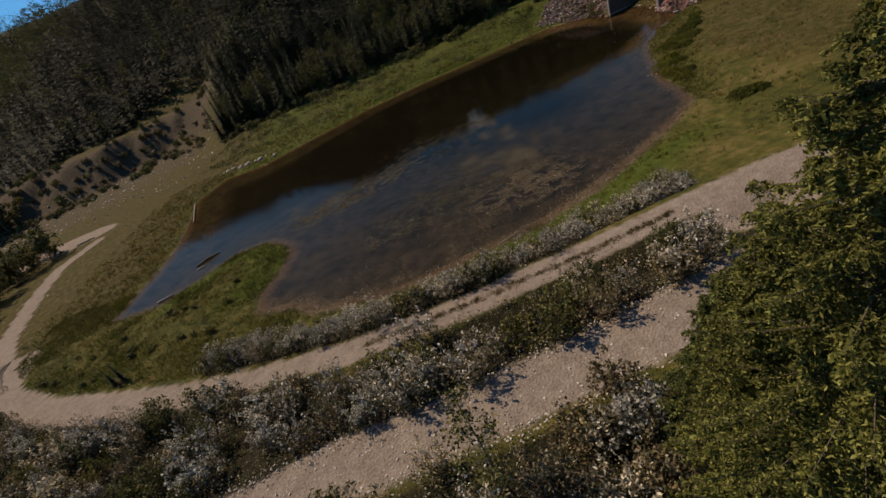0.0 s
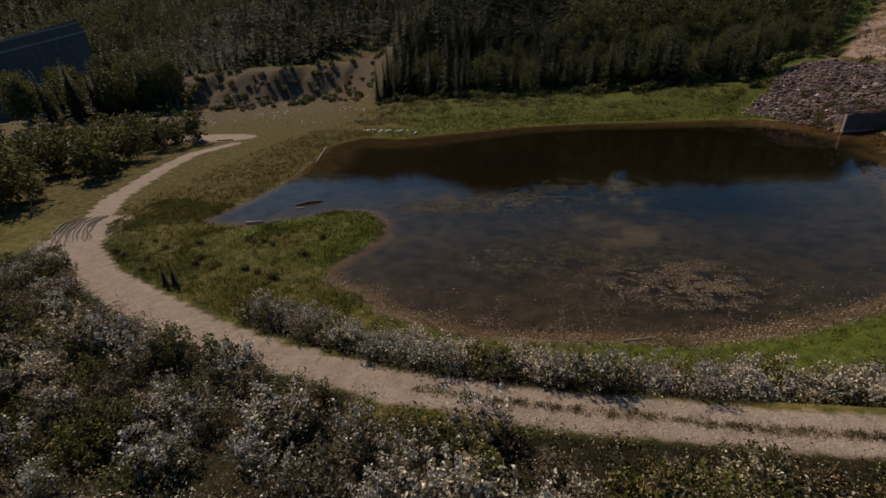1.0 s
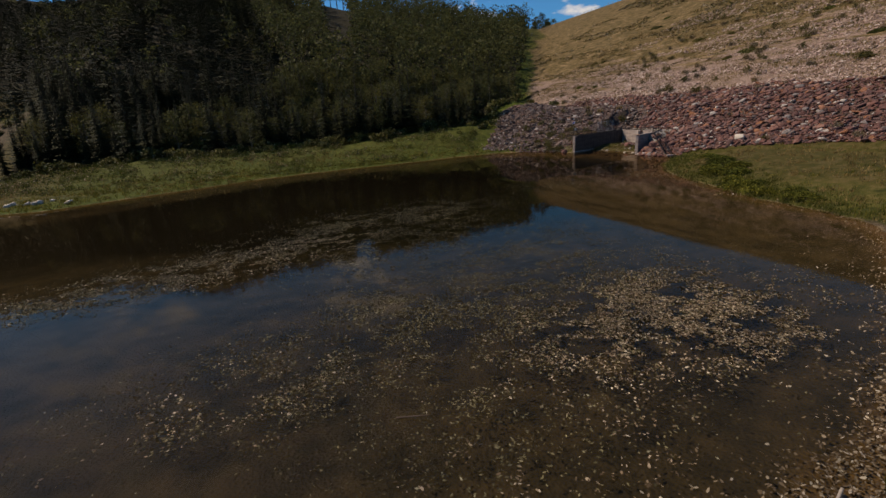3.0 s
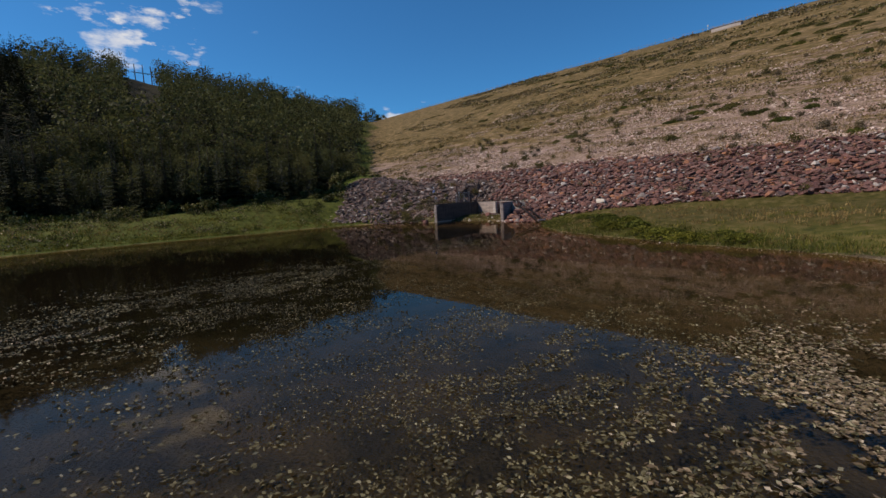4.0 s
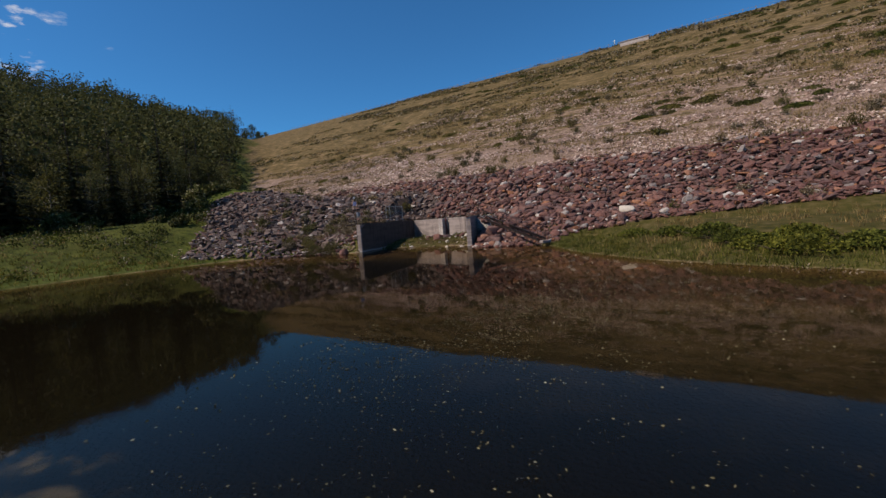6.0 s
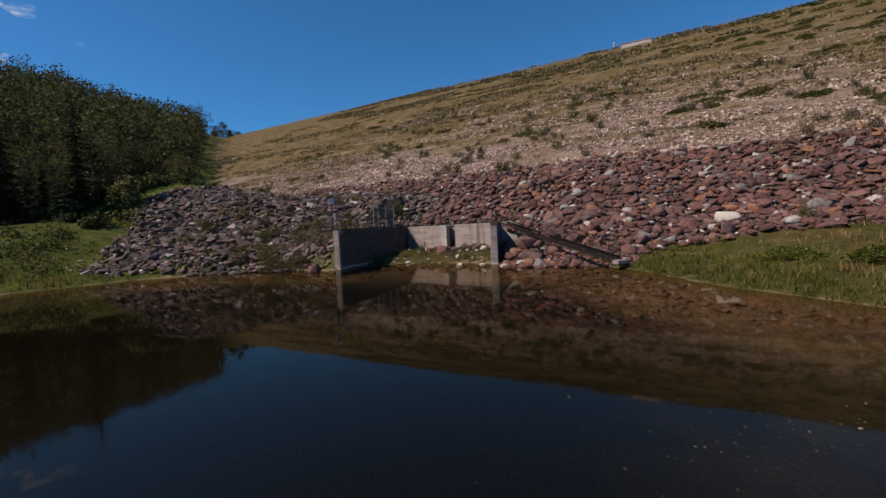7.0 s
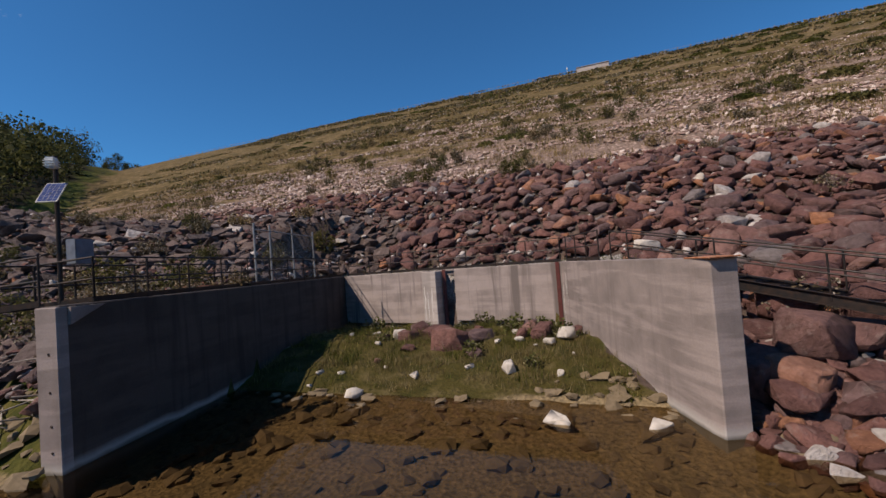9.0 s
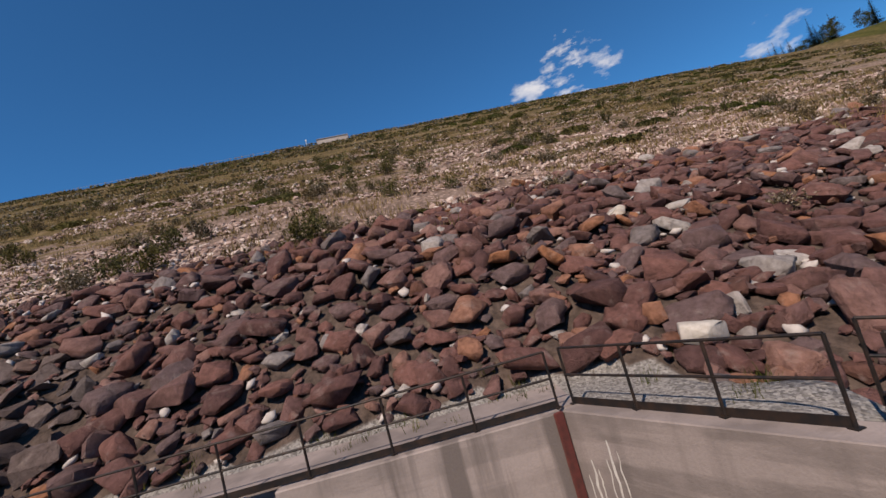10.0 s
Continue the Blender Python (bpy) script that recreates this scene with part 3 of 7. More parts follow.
def thing(name, label, category, place=(0, 0, 0), group="", kind="", turn=0.0):
    ob = new(name)
    ob.empty_display_size = 0.2
    ob.matrix_world = pose(*place, 0, 0, turn)
    return tagged(ob, label, category, group, kind)


def add_box(bm, centre, size, turn=0.0, bevel=0.0):
    m = Matrix.Translation(centre) @ Matrix.Rotation(turn, 4, "Z") @ Matrix.Diagonal((*size, 1))
    made = bmesh.ops.create_cube(bm, size=1.0, matrix=m)
    if bevel:
        edges = {e for v in made["verts"] for e in v.link_edges}
        bmesh.ops.bevel(bm, geom=list(edges), offset=bevel, segments=2, affect="EDGES")


def add_tube(bm, a, b, r, sides=7, r2=None):
    a, b = Vector(a), Vector(b)
    d = b - a
    m = Matrix.Translation((a + b) / 2) @ d.to_track_quat("Z", "Y").to_matrix().to_4x4()
    bmesh.ops.create_cone(bm, cap_ends=True, segments=sides, radius1=r, radius2=r if r2 is None else r2, depth=d.length, matrix=m)


def prism(bm, outline, z0, z1):
    """An upright solid on a plan outline given anticlockwise; z1 may be a list, one height a corner."""
    tops = z1 if isinstance(z1, (list, tuple)) else [z1] * len(outline)
    low = [bm.verts.new((x, y, z0)) for x, y in outline]
    top = [bm.verts.new((x, y, z)) for (x, y), z in zip(outline, tops)]
    n = len(outline)
    bm.faces.new(top)
    bm.faces.new(low[::-1])
    for i in range(n):
        j = (i + 1) % n
        bm.faces.new((low[i], low[j], top[j], top[i]))


# ---- ground ----
def thicket_area(xs, ys, gap=1.0):
    """Where the scrub grows between and beside the tracks."""
    d1, _ = line_distance(xs, ys, TRACK)
    d2, _ = line_distance(xs, ys, UPPER_TRACK)
    inner = (ys > 16) & (ys < 25) & (xs > -24) & (xs < 26)
    outer = (xs < -12) & (ys < np.interp(xs, [p[0] for p in TRACK[4:]], [p[1] for p in TRACK[4:]]) - 1.2) & (xs > -66)
    front = (ys < 12.5) & (xs > -14) & (xs < 18)
    hedge = (np.abs(ys - 29.4 - 0.0035 * (xs - 2) ** 2 - np.maximum(0, -xs - 6) * 0.14) < 1.7) & (xs > -26) & (xs < 22)
    return (inner | outer | front | hedge) & (d1 > 0.6 + gap) & (d2 > 0.9 + gap) & (np.hypot((xs - 24) / 1.6, ys - 23) > 4)


def build_ground():
    xs = np.concatenate([-np.geomspace(2600, 232, 34), np.arange(-229, -104, 2.4), np.arange(-104, -62, 1.4), np.arange(-62, 55, 1.0), np.arange(55, 80, 0.4), np.arange(80, 112, 1.6), np.geomspace(113, 2600, 64)])
    ys = np.concatenate([-np.geomspace(2200, 9, 52), np.arange(-8, 94, 1.0), np.arange(94, 121, 0.4), np.arange(121, 142, 1.0), np.arange(142, 260, 3.0), np.geomspace(262, 3200, 44)])
    X, Y = np.meshgrid(xs, ys, indexing="ij")
    z, sd, d1, d2, bay = ground_height(X, Y, True)
    nx, ny = X.shape
    idx = np.arange(nx * ny).reshape(nx, ny)
    quads = np.stack([idx[:-1, :-1], idx[1:, :-1], idx[1:, 1:], idx[:-1, 1:]], -1).reshape(-1, 4)
    me = fast_mesh("ground", np.stack([X, Y, z], -1).reshape(-1, 3), quads, M["ground"], True)
    north, south = hill_height(X, Y)
    dam = dam_height(X, Y)
    on_dam = (z <= dam + 0.6) & (X > 58) & (z > 0.3) & (bay > 0)
    masks = {
        "road": np.maximum(np.maximum(1 - smooth(0.8, 2.0, d1 - 0.6 * smooth(-20, -40, X)), 1 - smooth(1.2, 3.0, d2)), np.maximum(smooth(4.6, 2.6, np.hypot((X - 24) / 1.6, Y - 23)), np.maximum(smooth(5.0, 3.4, np.hypot(X + 62, (Y - 52) / 1.6)), smooth(1.15, 0.8, np.hypot((X + 94) / 17, (Y - 117) / 6.5))))) * (sd > 0),
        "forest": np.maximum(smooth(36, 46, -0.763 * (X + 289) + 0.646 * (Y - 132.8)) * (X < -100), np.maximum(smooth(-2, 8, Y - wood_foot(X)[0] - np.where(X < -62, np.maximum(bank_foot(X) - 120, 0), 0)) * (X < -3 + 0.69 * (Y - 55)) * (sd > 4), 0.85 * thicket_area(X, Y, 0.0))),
        "dry": 0.75 * (bay < 0) + np.clip(np.maximum(smooth(-30, -50, X) * smooth(50, 62, Y) * smooth(0.5, 3, sd) * 0.75, 0.62 * smooth(40, 48, X) * smooth(95, 80, Y) * smooth(30, 45, Y)), 0, 1) + 0.3 * smooth(-60, -100, X) + 0.5 * smooth(-62, -84, X) * smooth(24, 30, Y - bank_foot(X)),
        "lush": 0.8 * smooth(20, 6, X - (-2 + 0.66 * (Y - 55))) * (X > 62) * (Y > 140) + 0.55 * smooth(124, 132, Y) * smooth(-62, -50, X) * (X < 58) * (sd > 2) + 0.85 * smooth(10, 2, sd) * (sd > 0) * np.clip(smooth(12, 6, np.hypot((X + 30) / 1.3, Y - 55)) + smooth(-3, 6, X) * smooth(44, 40, Y) + 0.85 * smooth(100, 116, Y) * smooth(-60, -40, X), 0, 1),
        "mud": 0.8 * smooth(0.9, 0.0, sd) * (bay > 0) * np.where((X > 36) | (Y > 100), 0.2, 1) + smooth(-58, -80, X) * np.interp(Y - bank_foot(X), [-70, -50, -12, 0, 3, 24, 30], [0, 0.5, 0.55, 0.62, 0.8, 0.75, 0]),
        "face": (on_dam & (z > 9.8)) * smooth(3, 20, X - (-2 + 0.66 * (Y - 55))),
        "scree": np.interp(z, [9, 11, 17, 24, 32, 45, 60, 70], [0.9, 0.95, 0.72, 0.42, 0.22, 0.05, -0.15, -0.6]) - 0.35 * smooth(85, 150, Y) * smooth(14, 30, z) + 0.2 * smooth(95, 40, Y) * smooth(18, 26, z) * smooth(52, 40, z),
        "riprap": on_dam * smooth(11.2, 10.2, z) * smooth(-2, 3, X - 62 + 0.62 * np.clip(Y - 113, 0, 40) - np.interp(Y, [40, 60, 80, 92], [9, 8, 4, 0])) * smooth(151, 148, Y) * smooth(1.5, -1, Y - 136 - 1.1 * (X - 50)) + ((sd > -0.5) & (sd < 5) & (X > 61) & (X < 70) & (Y > 88) & (Y < 101)) * 0.9,
        "gravel": ((bay > 0.1) & (bay < 2.6) & (X > 67.5) & (Y > 96) & (Y < 121)) * 1.0,
        "bed": smooth(0.5, -0.5, sd) * smooth(0.12, 0.04, z),
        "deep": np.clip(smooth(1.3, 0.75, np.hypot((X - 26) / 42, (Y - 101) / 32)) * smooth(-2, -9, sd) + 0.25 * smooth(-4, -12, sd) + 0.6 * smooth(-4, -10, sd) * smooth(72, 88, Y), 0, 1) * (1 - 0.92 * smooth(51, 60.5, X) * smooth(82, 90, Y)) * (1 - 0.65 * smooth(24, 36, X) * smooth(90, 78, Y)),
        "stony": np.maximum(0.8 * smooth(40, 52, X) * smooth(-9, -3, sd), 0.85 * smooth(-2.0, -0.4, sd)),
    }
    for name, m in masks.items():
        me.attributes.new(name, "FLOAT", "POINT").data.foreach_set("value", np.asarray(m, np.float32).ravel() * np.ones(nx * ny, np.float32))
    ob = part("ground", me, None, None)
    tagged(ob, "valley floor with grass, dirt tracks, embankment slope and pond bed", "ground", kind="structure")


def build_water():
    """The pond, with a shallow rim under the banks, and a stretch of stream in the west."""
    xs, ys = np.linspace(-56, 76, 45), np.linspace(34, 140, 37)
    X, Y = np.meshgrid(xs, ys, indexing="ij")
    idx = np.arange(X.size).reshape(X.shape)
    quads = np.stack([idx[:-1, :-1], idx[1:, :-1], idx[1:, 1:], idx[:-1, 1:]], -1).reshape(-1, 4)
    near = polygon_distance(X, Y, POND)
    keep = near[:-1, :-1].ravel() < 6
    me = fast_mesh("water", np.stack([X, Y, 0 * X], -1).reshape(-1, 3), quads[keep], M["water"], True)
    ob = part("water", me, None, None)
    tagged(ob, "still brown pond water mirroring the sky and slopes", "water", kind="structure")


build_ground()
build_water()

# ---- outlet structure ----
def along(a, b, s, off=0.0):
    """A plan point at distance s from a towards b, off metres to the left of that way."""
    a, b = Vector(a[:2]), Vector(b[:2])
    d = (b - a).normalized()
    p = a + d * s + Vector((-d.y, d.x)) * off
    return p.x, p.y


def seg_len(a, b):
    return math.hypot(b[0] - a[0], b[1] - a[1])


def rough_bm(bm, cuts, amount, seed):
    """Splits long edges and moves the points a little, for cast surfaces that are not quite true."""
    bmesh.ops.bevel(bm, geom=list(bm.edges), offset=0.025, segments=1, affect="EDGES")


def build_outlet():
    outlet = thing("outlet_headwall", "weathered grey concrete outlet headwall with two wing walls at the pond", "retaining wall")
    la, lb = LEFT_WALL
    ra, rb = RIGHT_WALL
    n = seg_len(la, lb)
    # this wall's shade is put into its darker concrete tone
    bm = bmesh.new()
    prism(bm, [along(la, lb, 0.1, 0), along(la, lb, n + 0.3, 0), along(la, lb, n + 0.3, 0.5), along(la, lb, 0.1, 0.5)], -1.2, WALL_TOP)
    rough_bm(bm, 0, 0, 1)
    part("wing_wall", bm, M["shaded_wall_concrete"], outlet, "long wing wall, concrete darkened for its shade")
    bm = bmesh.new()
    prism(bm, [along(la, lb, 0.04, -0.015), along(la, lb, 0.3, -0.015), along(la, lb, 0.3, 0.53), along(la, lb, 0.04, 0.53)], -1.2, WALL_TOP - 0.02)
    rough_bm(bm, 0, 0, 2)
    part("pier", bm, M["concrete"], outlet, "square concrete end pier with tie holes")
    # small haunch between pier and wall
    bm = bmesh.new()
    v = [bm.verts.new((*along(la, lb, d, o), WALL_TOP - h)) for d, o, h in ((0.29, -0.09, 0.04), (1.15, -0.09, 0.04), (0.29, -0.09, 0.42), (0.29, 0.05, 0.04), (1.15, 0.05, 0.04), (0.29, 0.05, 0.42))]
    for f in ((0, 1, 2), (5, 4, 3), (0, 3, 4, 1), (1, 4, 5, 2), (2, 5, 3, 0)):
        bm.faces.new([v[i] for i in f])
    part("haunch", bm, M["concrete"], outlet)
    n = seg_len(ra, rb)
    bm = bmesh.new()
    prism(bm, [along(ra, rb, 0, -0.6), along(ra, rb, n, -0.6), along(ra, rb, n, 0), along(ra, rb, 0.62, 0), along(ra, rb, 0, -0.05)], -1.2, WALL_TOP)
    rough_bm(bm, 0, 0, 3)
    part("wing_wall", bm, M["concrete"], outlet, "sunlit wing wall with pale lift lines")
    bm = bmesh.new()
    add_box(bm, (*along(ra, rb, 0.35, -0.30), WALL_TOP + 0.012), (0.95, 0.62, 0.03), math.atan2(rb[1] - ra[1], rb[0] - ra[0]), 0.01)
    part("rusty_cap", bm, plain_material("rust_stain", (0.33, 0.12, 0.05), 0.9, wear=(0.4, 0.25, 0.18)), outlet, "rust-orange stained corner cap")
    # hanging back panels, the pilaster and the red steel guides
    a, b = lb, rb
    n = seg_len(a, b)
    spans = [(0.0, 6.06, 0.70), (7.65, n, 0.85)]
    for s0, s1, z0 in spans:
        bm = bmesh.new()
        prism(bm, [along(a, b, s0, -0.02), along(a, b, s1, -0.02), along(a, b, s1, 0.4), along(a, b, s0, 0.4)], z0, WALL_TOP - 0.02)
        rough_bm(bm, 0, 0, 4)
        part("back_panel", bm, M["streaked_concrete"], outlet, "rain-streaked concrete back panel")
    bm = bmesh.new()
    prism(bm, [along(a, b, 6.1, -0.7), along(a, b, 6.95, -0.7), along(a, b, 6.95, 0.4), along(a, b, 6.1, 0.4)], -0.5, WALL_TOP - 0.06)
    rough_bm(bm, 0, 0, 5)
    part("pilaster", bm, M["pale_concrete"], outlet, "pale pilaster with lime runs")
    for s in (7.0, n - 0.16):
        bm = bmesh.new()
        x, y = along(a, b, s + 0.08, -0.07)
        add_box(bm, (x, y, WALL_TOP / 2), (0.09, 0.17, WALL_TOP + 0.0), math.atan2(b[0] - a[0], -(b[1] - a[1])) * -1, 0.008)
        part("steel_guide", bm, M["red_steel"], outlet, "rust-red painted steel guide")
    bm = bmesh.new()
    prism(bm, [along(a, b, -0.3, 2.0), along(a, b, n + 0.3, 2.0), along(a, b, n + 0.3, 2.2), along(a, b, -0.3, 2.2)], -1, 3.2)
    part("rear_wall", bm, M["dark_concrete"], outlet, "dark chamber wall behind the openings")
    bm = bmesh.new()
    prism(bm, [along(a, b, -0.4, 0.38), along(a, b, n + 0.4, 0.38), along(a, b, n + 0.4, 2.2), along(a, b, -0.4, 2.2)], 3.2, WALL_TOP - 0.05)
    part("deck_slab", bm, M["concrete"], outlet)
    # lime runs beside the corner guide and down the pilaster
    lime = plain_material("lime_deposit", (0.58, 0.54, 0.50), 0.9, wear=(0.40, 0.35, 0.32), scale=9.0)
    gen = np.random.default_rng(17)
    for k in range(9):
        if k < 6:
            p0, p1, s0, off, z1 = rb, ra, 0.22 + 0.17 * k + gen.uniform(-0.05, 0.05), -0.005, gen.uniform(2.2, 3.2)
        else:
            p0, p1, s0, off, z1 = a, b, 6.2 + 0.24 * (k - 6) + gen.uniform(-0.05, 0.05), -0.705, gen.uniform(2.4, 3.2)
        long, wide = gen.uniform(0.5, 1.9), gen.uniform(0.012, 0.032)
        bm = bmesh.new()
        left, right = [], []
        for q in range(9):
            z = z1 - long * q / 8
            c = s0 + gen.normal() * 0.012
            w = wide * (0.35 + 0.65 * math.sin(math.pi * (q + 0.6) / 9)) * gen.uniform(0.6, 1.3)
            left.append(bm.verts.new((*along(p0, p1, c - w, off), z)))
            right.append(bm.verts.new((*along(p0, p1, c + w, off), z)))
        for q in range(8):
            bm.faces.new((left[q], right[q], right[q + 1], left[q + 1]))
        part("lime_run", bm, lime, outlet, "white lime run")
    # tie holes: black discs on the face stand for the shade inside
    for s, z in ((0.2, 2.5), (0.2, 1.7), (0.2, 1.0), (0.2, 0.45)):
        bm = bmesh.new()
        x, y = along(la, lb, 0.038, 0.22)
        add_tube(bm, (x - 0.006, y, z), (x + 0.02, y, z), 0.03, 8)
        part("tie_hole", bm, M["black_steel"], outlet)


def railing(name, pts, label, post_every=1.5, height=1.07):
    """A pipe guard rail along points in space: posts, top and middle rail and a kick plate."""
    rail = thing(name, label, "railing")
    for p, q in zip(pts[:-1], pts[1:]):
        p, q = Vector(p), Vector(q)
        for h, nm in ((height, "top_rail"), (height * 0.52, "mid_rail")):
            bm = bmesh.new()
            add_tube(bm, p + Vector((0, 0, h)), q + Vector((0, 0, h)), 0.024, 8)
            part(nm, bm, M["black_steel"], rail)
        bm = bmesh.new()
        d = q - p
        m = Matrix.Translation((p + q) / 2 + Vector((0, 0, 0.07))) @ d.to_track_quat("X", "Z").to_matrix().to_4x4() @ Matrix.Diagonal((d.length, 0.012, 0.13, 1))
        bmesh.ops.create_cube(bm, size=1.0, matrix=m)
        part("kick_plate", bm, M["black_steel"], rail)
        count = max(1, round(d.length / post_every))
        for i in range(count + 1):
            c = p + d * (i / count)
            bm = bmesh.new()
            add_tube(bm, c - Vector((0, 0, 0.02)), c + Vector((0, 0, height)), 0.026, 8)
            add_box(bm, (c.x, c.y, c.z + 0.008), (0.12, 0.12, 0.016))
            part("post", bm, M["black_steel"], rail)
    return rail


def build_rails():
    la, lb = LEFT_WALL
    ra, rb = RIGHT_WALL
    t = WALL_TOP
    n = seg_len(la, lb)
    railing("guard_rail", [(*along(la, lb, 1.25, 0.3), t), (*along(la, lb, n, 0.3), t)], "black pipe guard rail along the shaded wing wall", 1.7)
    railing("guard_rail", [(*along(la, lb, 0.15, 0.5), t), (*along(la, lb, 0.15, 2.0), t - 0.1)], "short black pipe rail across the pier end", 1.4)
    railing("guard_rail", [(*along(la, lb, 1.25, 0.3), t), (*along(la, lb, 1.25, 1.9), t - 0.1)], "short black return rail behind the pier", 1.5)
    railing("guard_rail", [(*along(la, lb, 0.4, 2.0), t - 0.1), (*along(la, lb, 10.5, 2.2), t - 0.1)], "black pipe guard rail on the far side of the walkway", 2.0)
    a, b = lb, rb
    m = seg_len(a, b)
    railing("guard_rail", [(*along(a, b, 0.2, 0.2), t), (*along(a, b, m, 0.2), t)], "black pipe guard rail above the back panels", 1.6)
    k = seg_len(ra, rb)
    railing("guard_rail", [(*along(rb, ra, 0.0, 0.35), t), (*along(rb, ra, STAIR_S, 0.35), t)], "black pipe guard rail on the sunlit wing wall", 1.25)


STAIR_S = 4.2


def build_stairs():
    """Steel stairs with channel stringers, going down the bank beside the wing wall."""
    ra, rb = RIGHT_WALL
    top = Vector((*along(rb, ra, STAIR_S + 0.2, 1.0), WALL_TOP - 0.02))
    foot = Vector((60.4, 89.6, 0.75))
    stair = thing("steel_stairs", "black steel stairs with grating treads going down the bank", "stairs")
    d = foot - top
    flat = Vector((d.x, d.y, 0)).normalized()
    side = Vector((-flat.y, flat.x, 0))
    for s in (-0.45, 0.45):
        bm = bmesh.new()
        a, b = top + side * s, foot + side * s
        m = Matrix.Translation((a + b) / 2 - Vector((0, 0, 0.08))) @ (b - a).to_track_quat("X", "Z").to_matrix().to_4x4()
        bmesh.ops.create_cube(bm, size=1.0, matrix=m @ Matrix.Diagonal((d.length, 0.012, 0.26, 1)))
        for z in (-0.13, 0.13):
            bmesh.ops.create_cube(bm, size=1.0, matrix=m @ Matrix.Translation((0, 0.035 * (1 if s > 0 else -1), z)) @ Matrix.Diagonal((d.length, 0.075, 0.012, 1)))
        part("stringer", bm, M["black_steel"], stair)
    steps = 26
    for i in range(steps):
        c = top + d * ((i + 0.5) / steps)
        bm = bmesh.new()
        ang = math.atan2(flat.y, flat.x)
        for k in range(5):
            p = c + flat * (k * 0.06 - 0.12)
            add_box(bm, (p.x, p.y, c.z), (0.012, 0.88, 0.035), ang)
        for k in (-0.4, 0, 0.4):
            p = c + side * k
            add_box(bm, (p.x, p.y, c.z - 0.005), (0.27, 0.01, 0.02), ang)
        part("tread", bm, M["black_steel"], stair)
    for s in (-0.45, 0.45):
        for h, nm in ((1.0, "handrail"), (0.52, "mid_rail")):
            bm = bmesh.new()
            add_tube(bm, top + side * s + Vector((0, 0, h)), foot + side * s + Vector((0, 0, h)), 0.024, 8)
            part(nm, bm, M["black_steel"], stair)
        for i in range(6):
            c = top + d * (i / 5) + side * s
            bm = bmesh.new()
            add_tube(bm, c - Vector((0, 0, 0.1)), c + Vector((0, 0, 1.0)), 0.025, 8)
            part("post", bm, M["black_steel"], stair)
    bm = bmesh.new()
    add_box(bm, (foot.x + 0.1, foot.y - 0.3, foot.z - 0.3), (0.7, 1.0, 0.24), math.atan2(flat.y, flat.x), 0.03)
    part("footing", bm, M["concrete"], stair, "concrete landing pad")


def build_gate():
    """Galvanised chain-link panels with a gate across the walkway."""
    la, lb = LEFT_WALL
    posts = [along(la, lb, s, o) for s, o in GATE_POSTS]
    gate = thing("chain_link_gate", "galvanised chain-link gate panels standing on the walkway", "gate")
    z0, h = WALL_TOP, 2.5
    mesh_mat = M["galvanised"]
    for x, y in posts:
        bm = bmesh.new()
        add_tube(bm, (x, y, z0 - 0.05), (x, y, z0 + h), 0.042, 8)
        part("post", bm, mesh_mat, gate)
    for (ax, ay), (bx, by) in zip(posts[:-1], posts[1:]):
        a, b = Vector((ax, ay, 0)), Vector((bx, by, 0))
        for z in (0.08, 1.05, h - 0.25):
            bm = bmesh.new()
            add_tube(bm, a + Vector((0, 0, z0 + z)), b + Vector((0, 0, z0 + z)), 0.03, 7)
            part("cross_bar", bm, mesh_mat, gate)
        # woven wire as thin crossing strands
        w, top, low = (b - a).length, z0 + h - 0.25, z0 + 0.08
        u = (b - a).normalized()
        bm = bmesh.new()
        step, tall = 0.11, top - low
        k = -tall
        while k < w:
            for sgn in (1, -1):
                s0, s1 = (k, k + tall) if sgn > 0 else (k + tall, k)
                pts = []
                for s, z in ((s0, low), (s1, top)):
                    pts.append((s, z))
                (sa, za), (sb, zb) = pts
                # clip to the panel
                def cut(s, z, s2, z2):
                    if s < 0:
                        f = (0 - s) / (s2 - s)
                        return 0.0, z + f * (z2 - z)
                    if s > w:
                        f = (w - s) / (s2 - s)
                        return w, z + f * (z2 - z)
                    return s, z
                ca, cb = cut(sa, za, sb, zb), cut(sb, zb, sa, za)
                if abs(ca[0] - cb[0]) > 0.02:
                    p, q = a + u * ca[0] + Vector((0, 0, ca[1])), a + u * cb[0] + Vector((0, 0, cb[1]))
                    add_tube(bm, p, q, 0.0032, 3)
            k += step
        part("wire_mesh", bm, mesh_mat, gate, "woven chain-link wire")


GATE_POSTS = [(8.6, 0.42), (9.85, 0.42), (11.95, 0.42), (14.3, 0.42)]


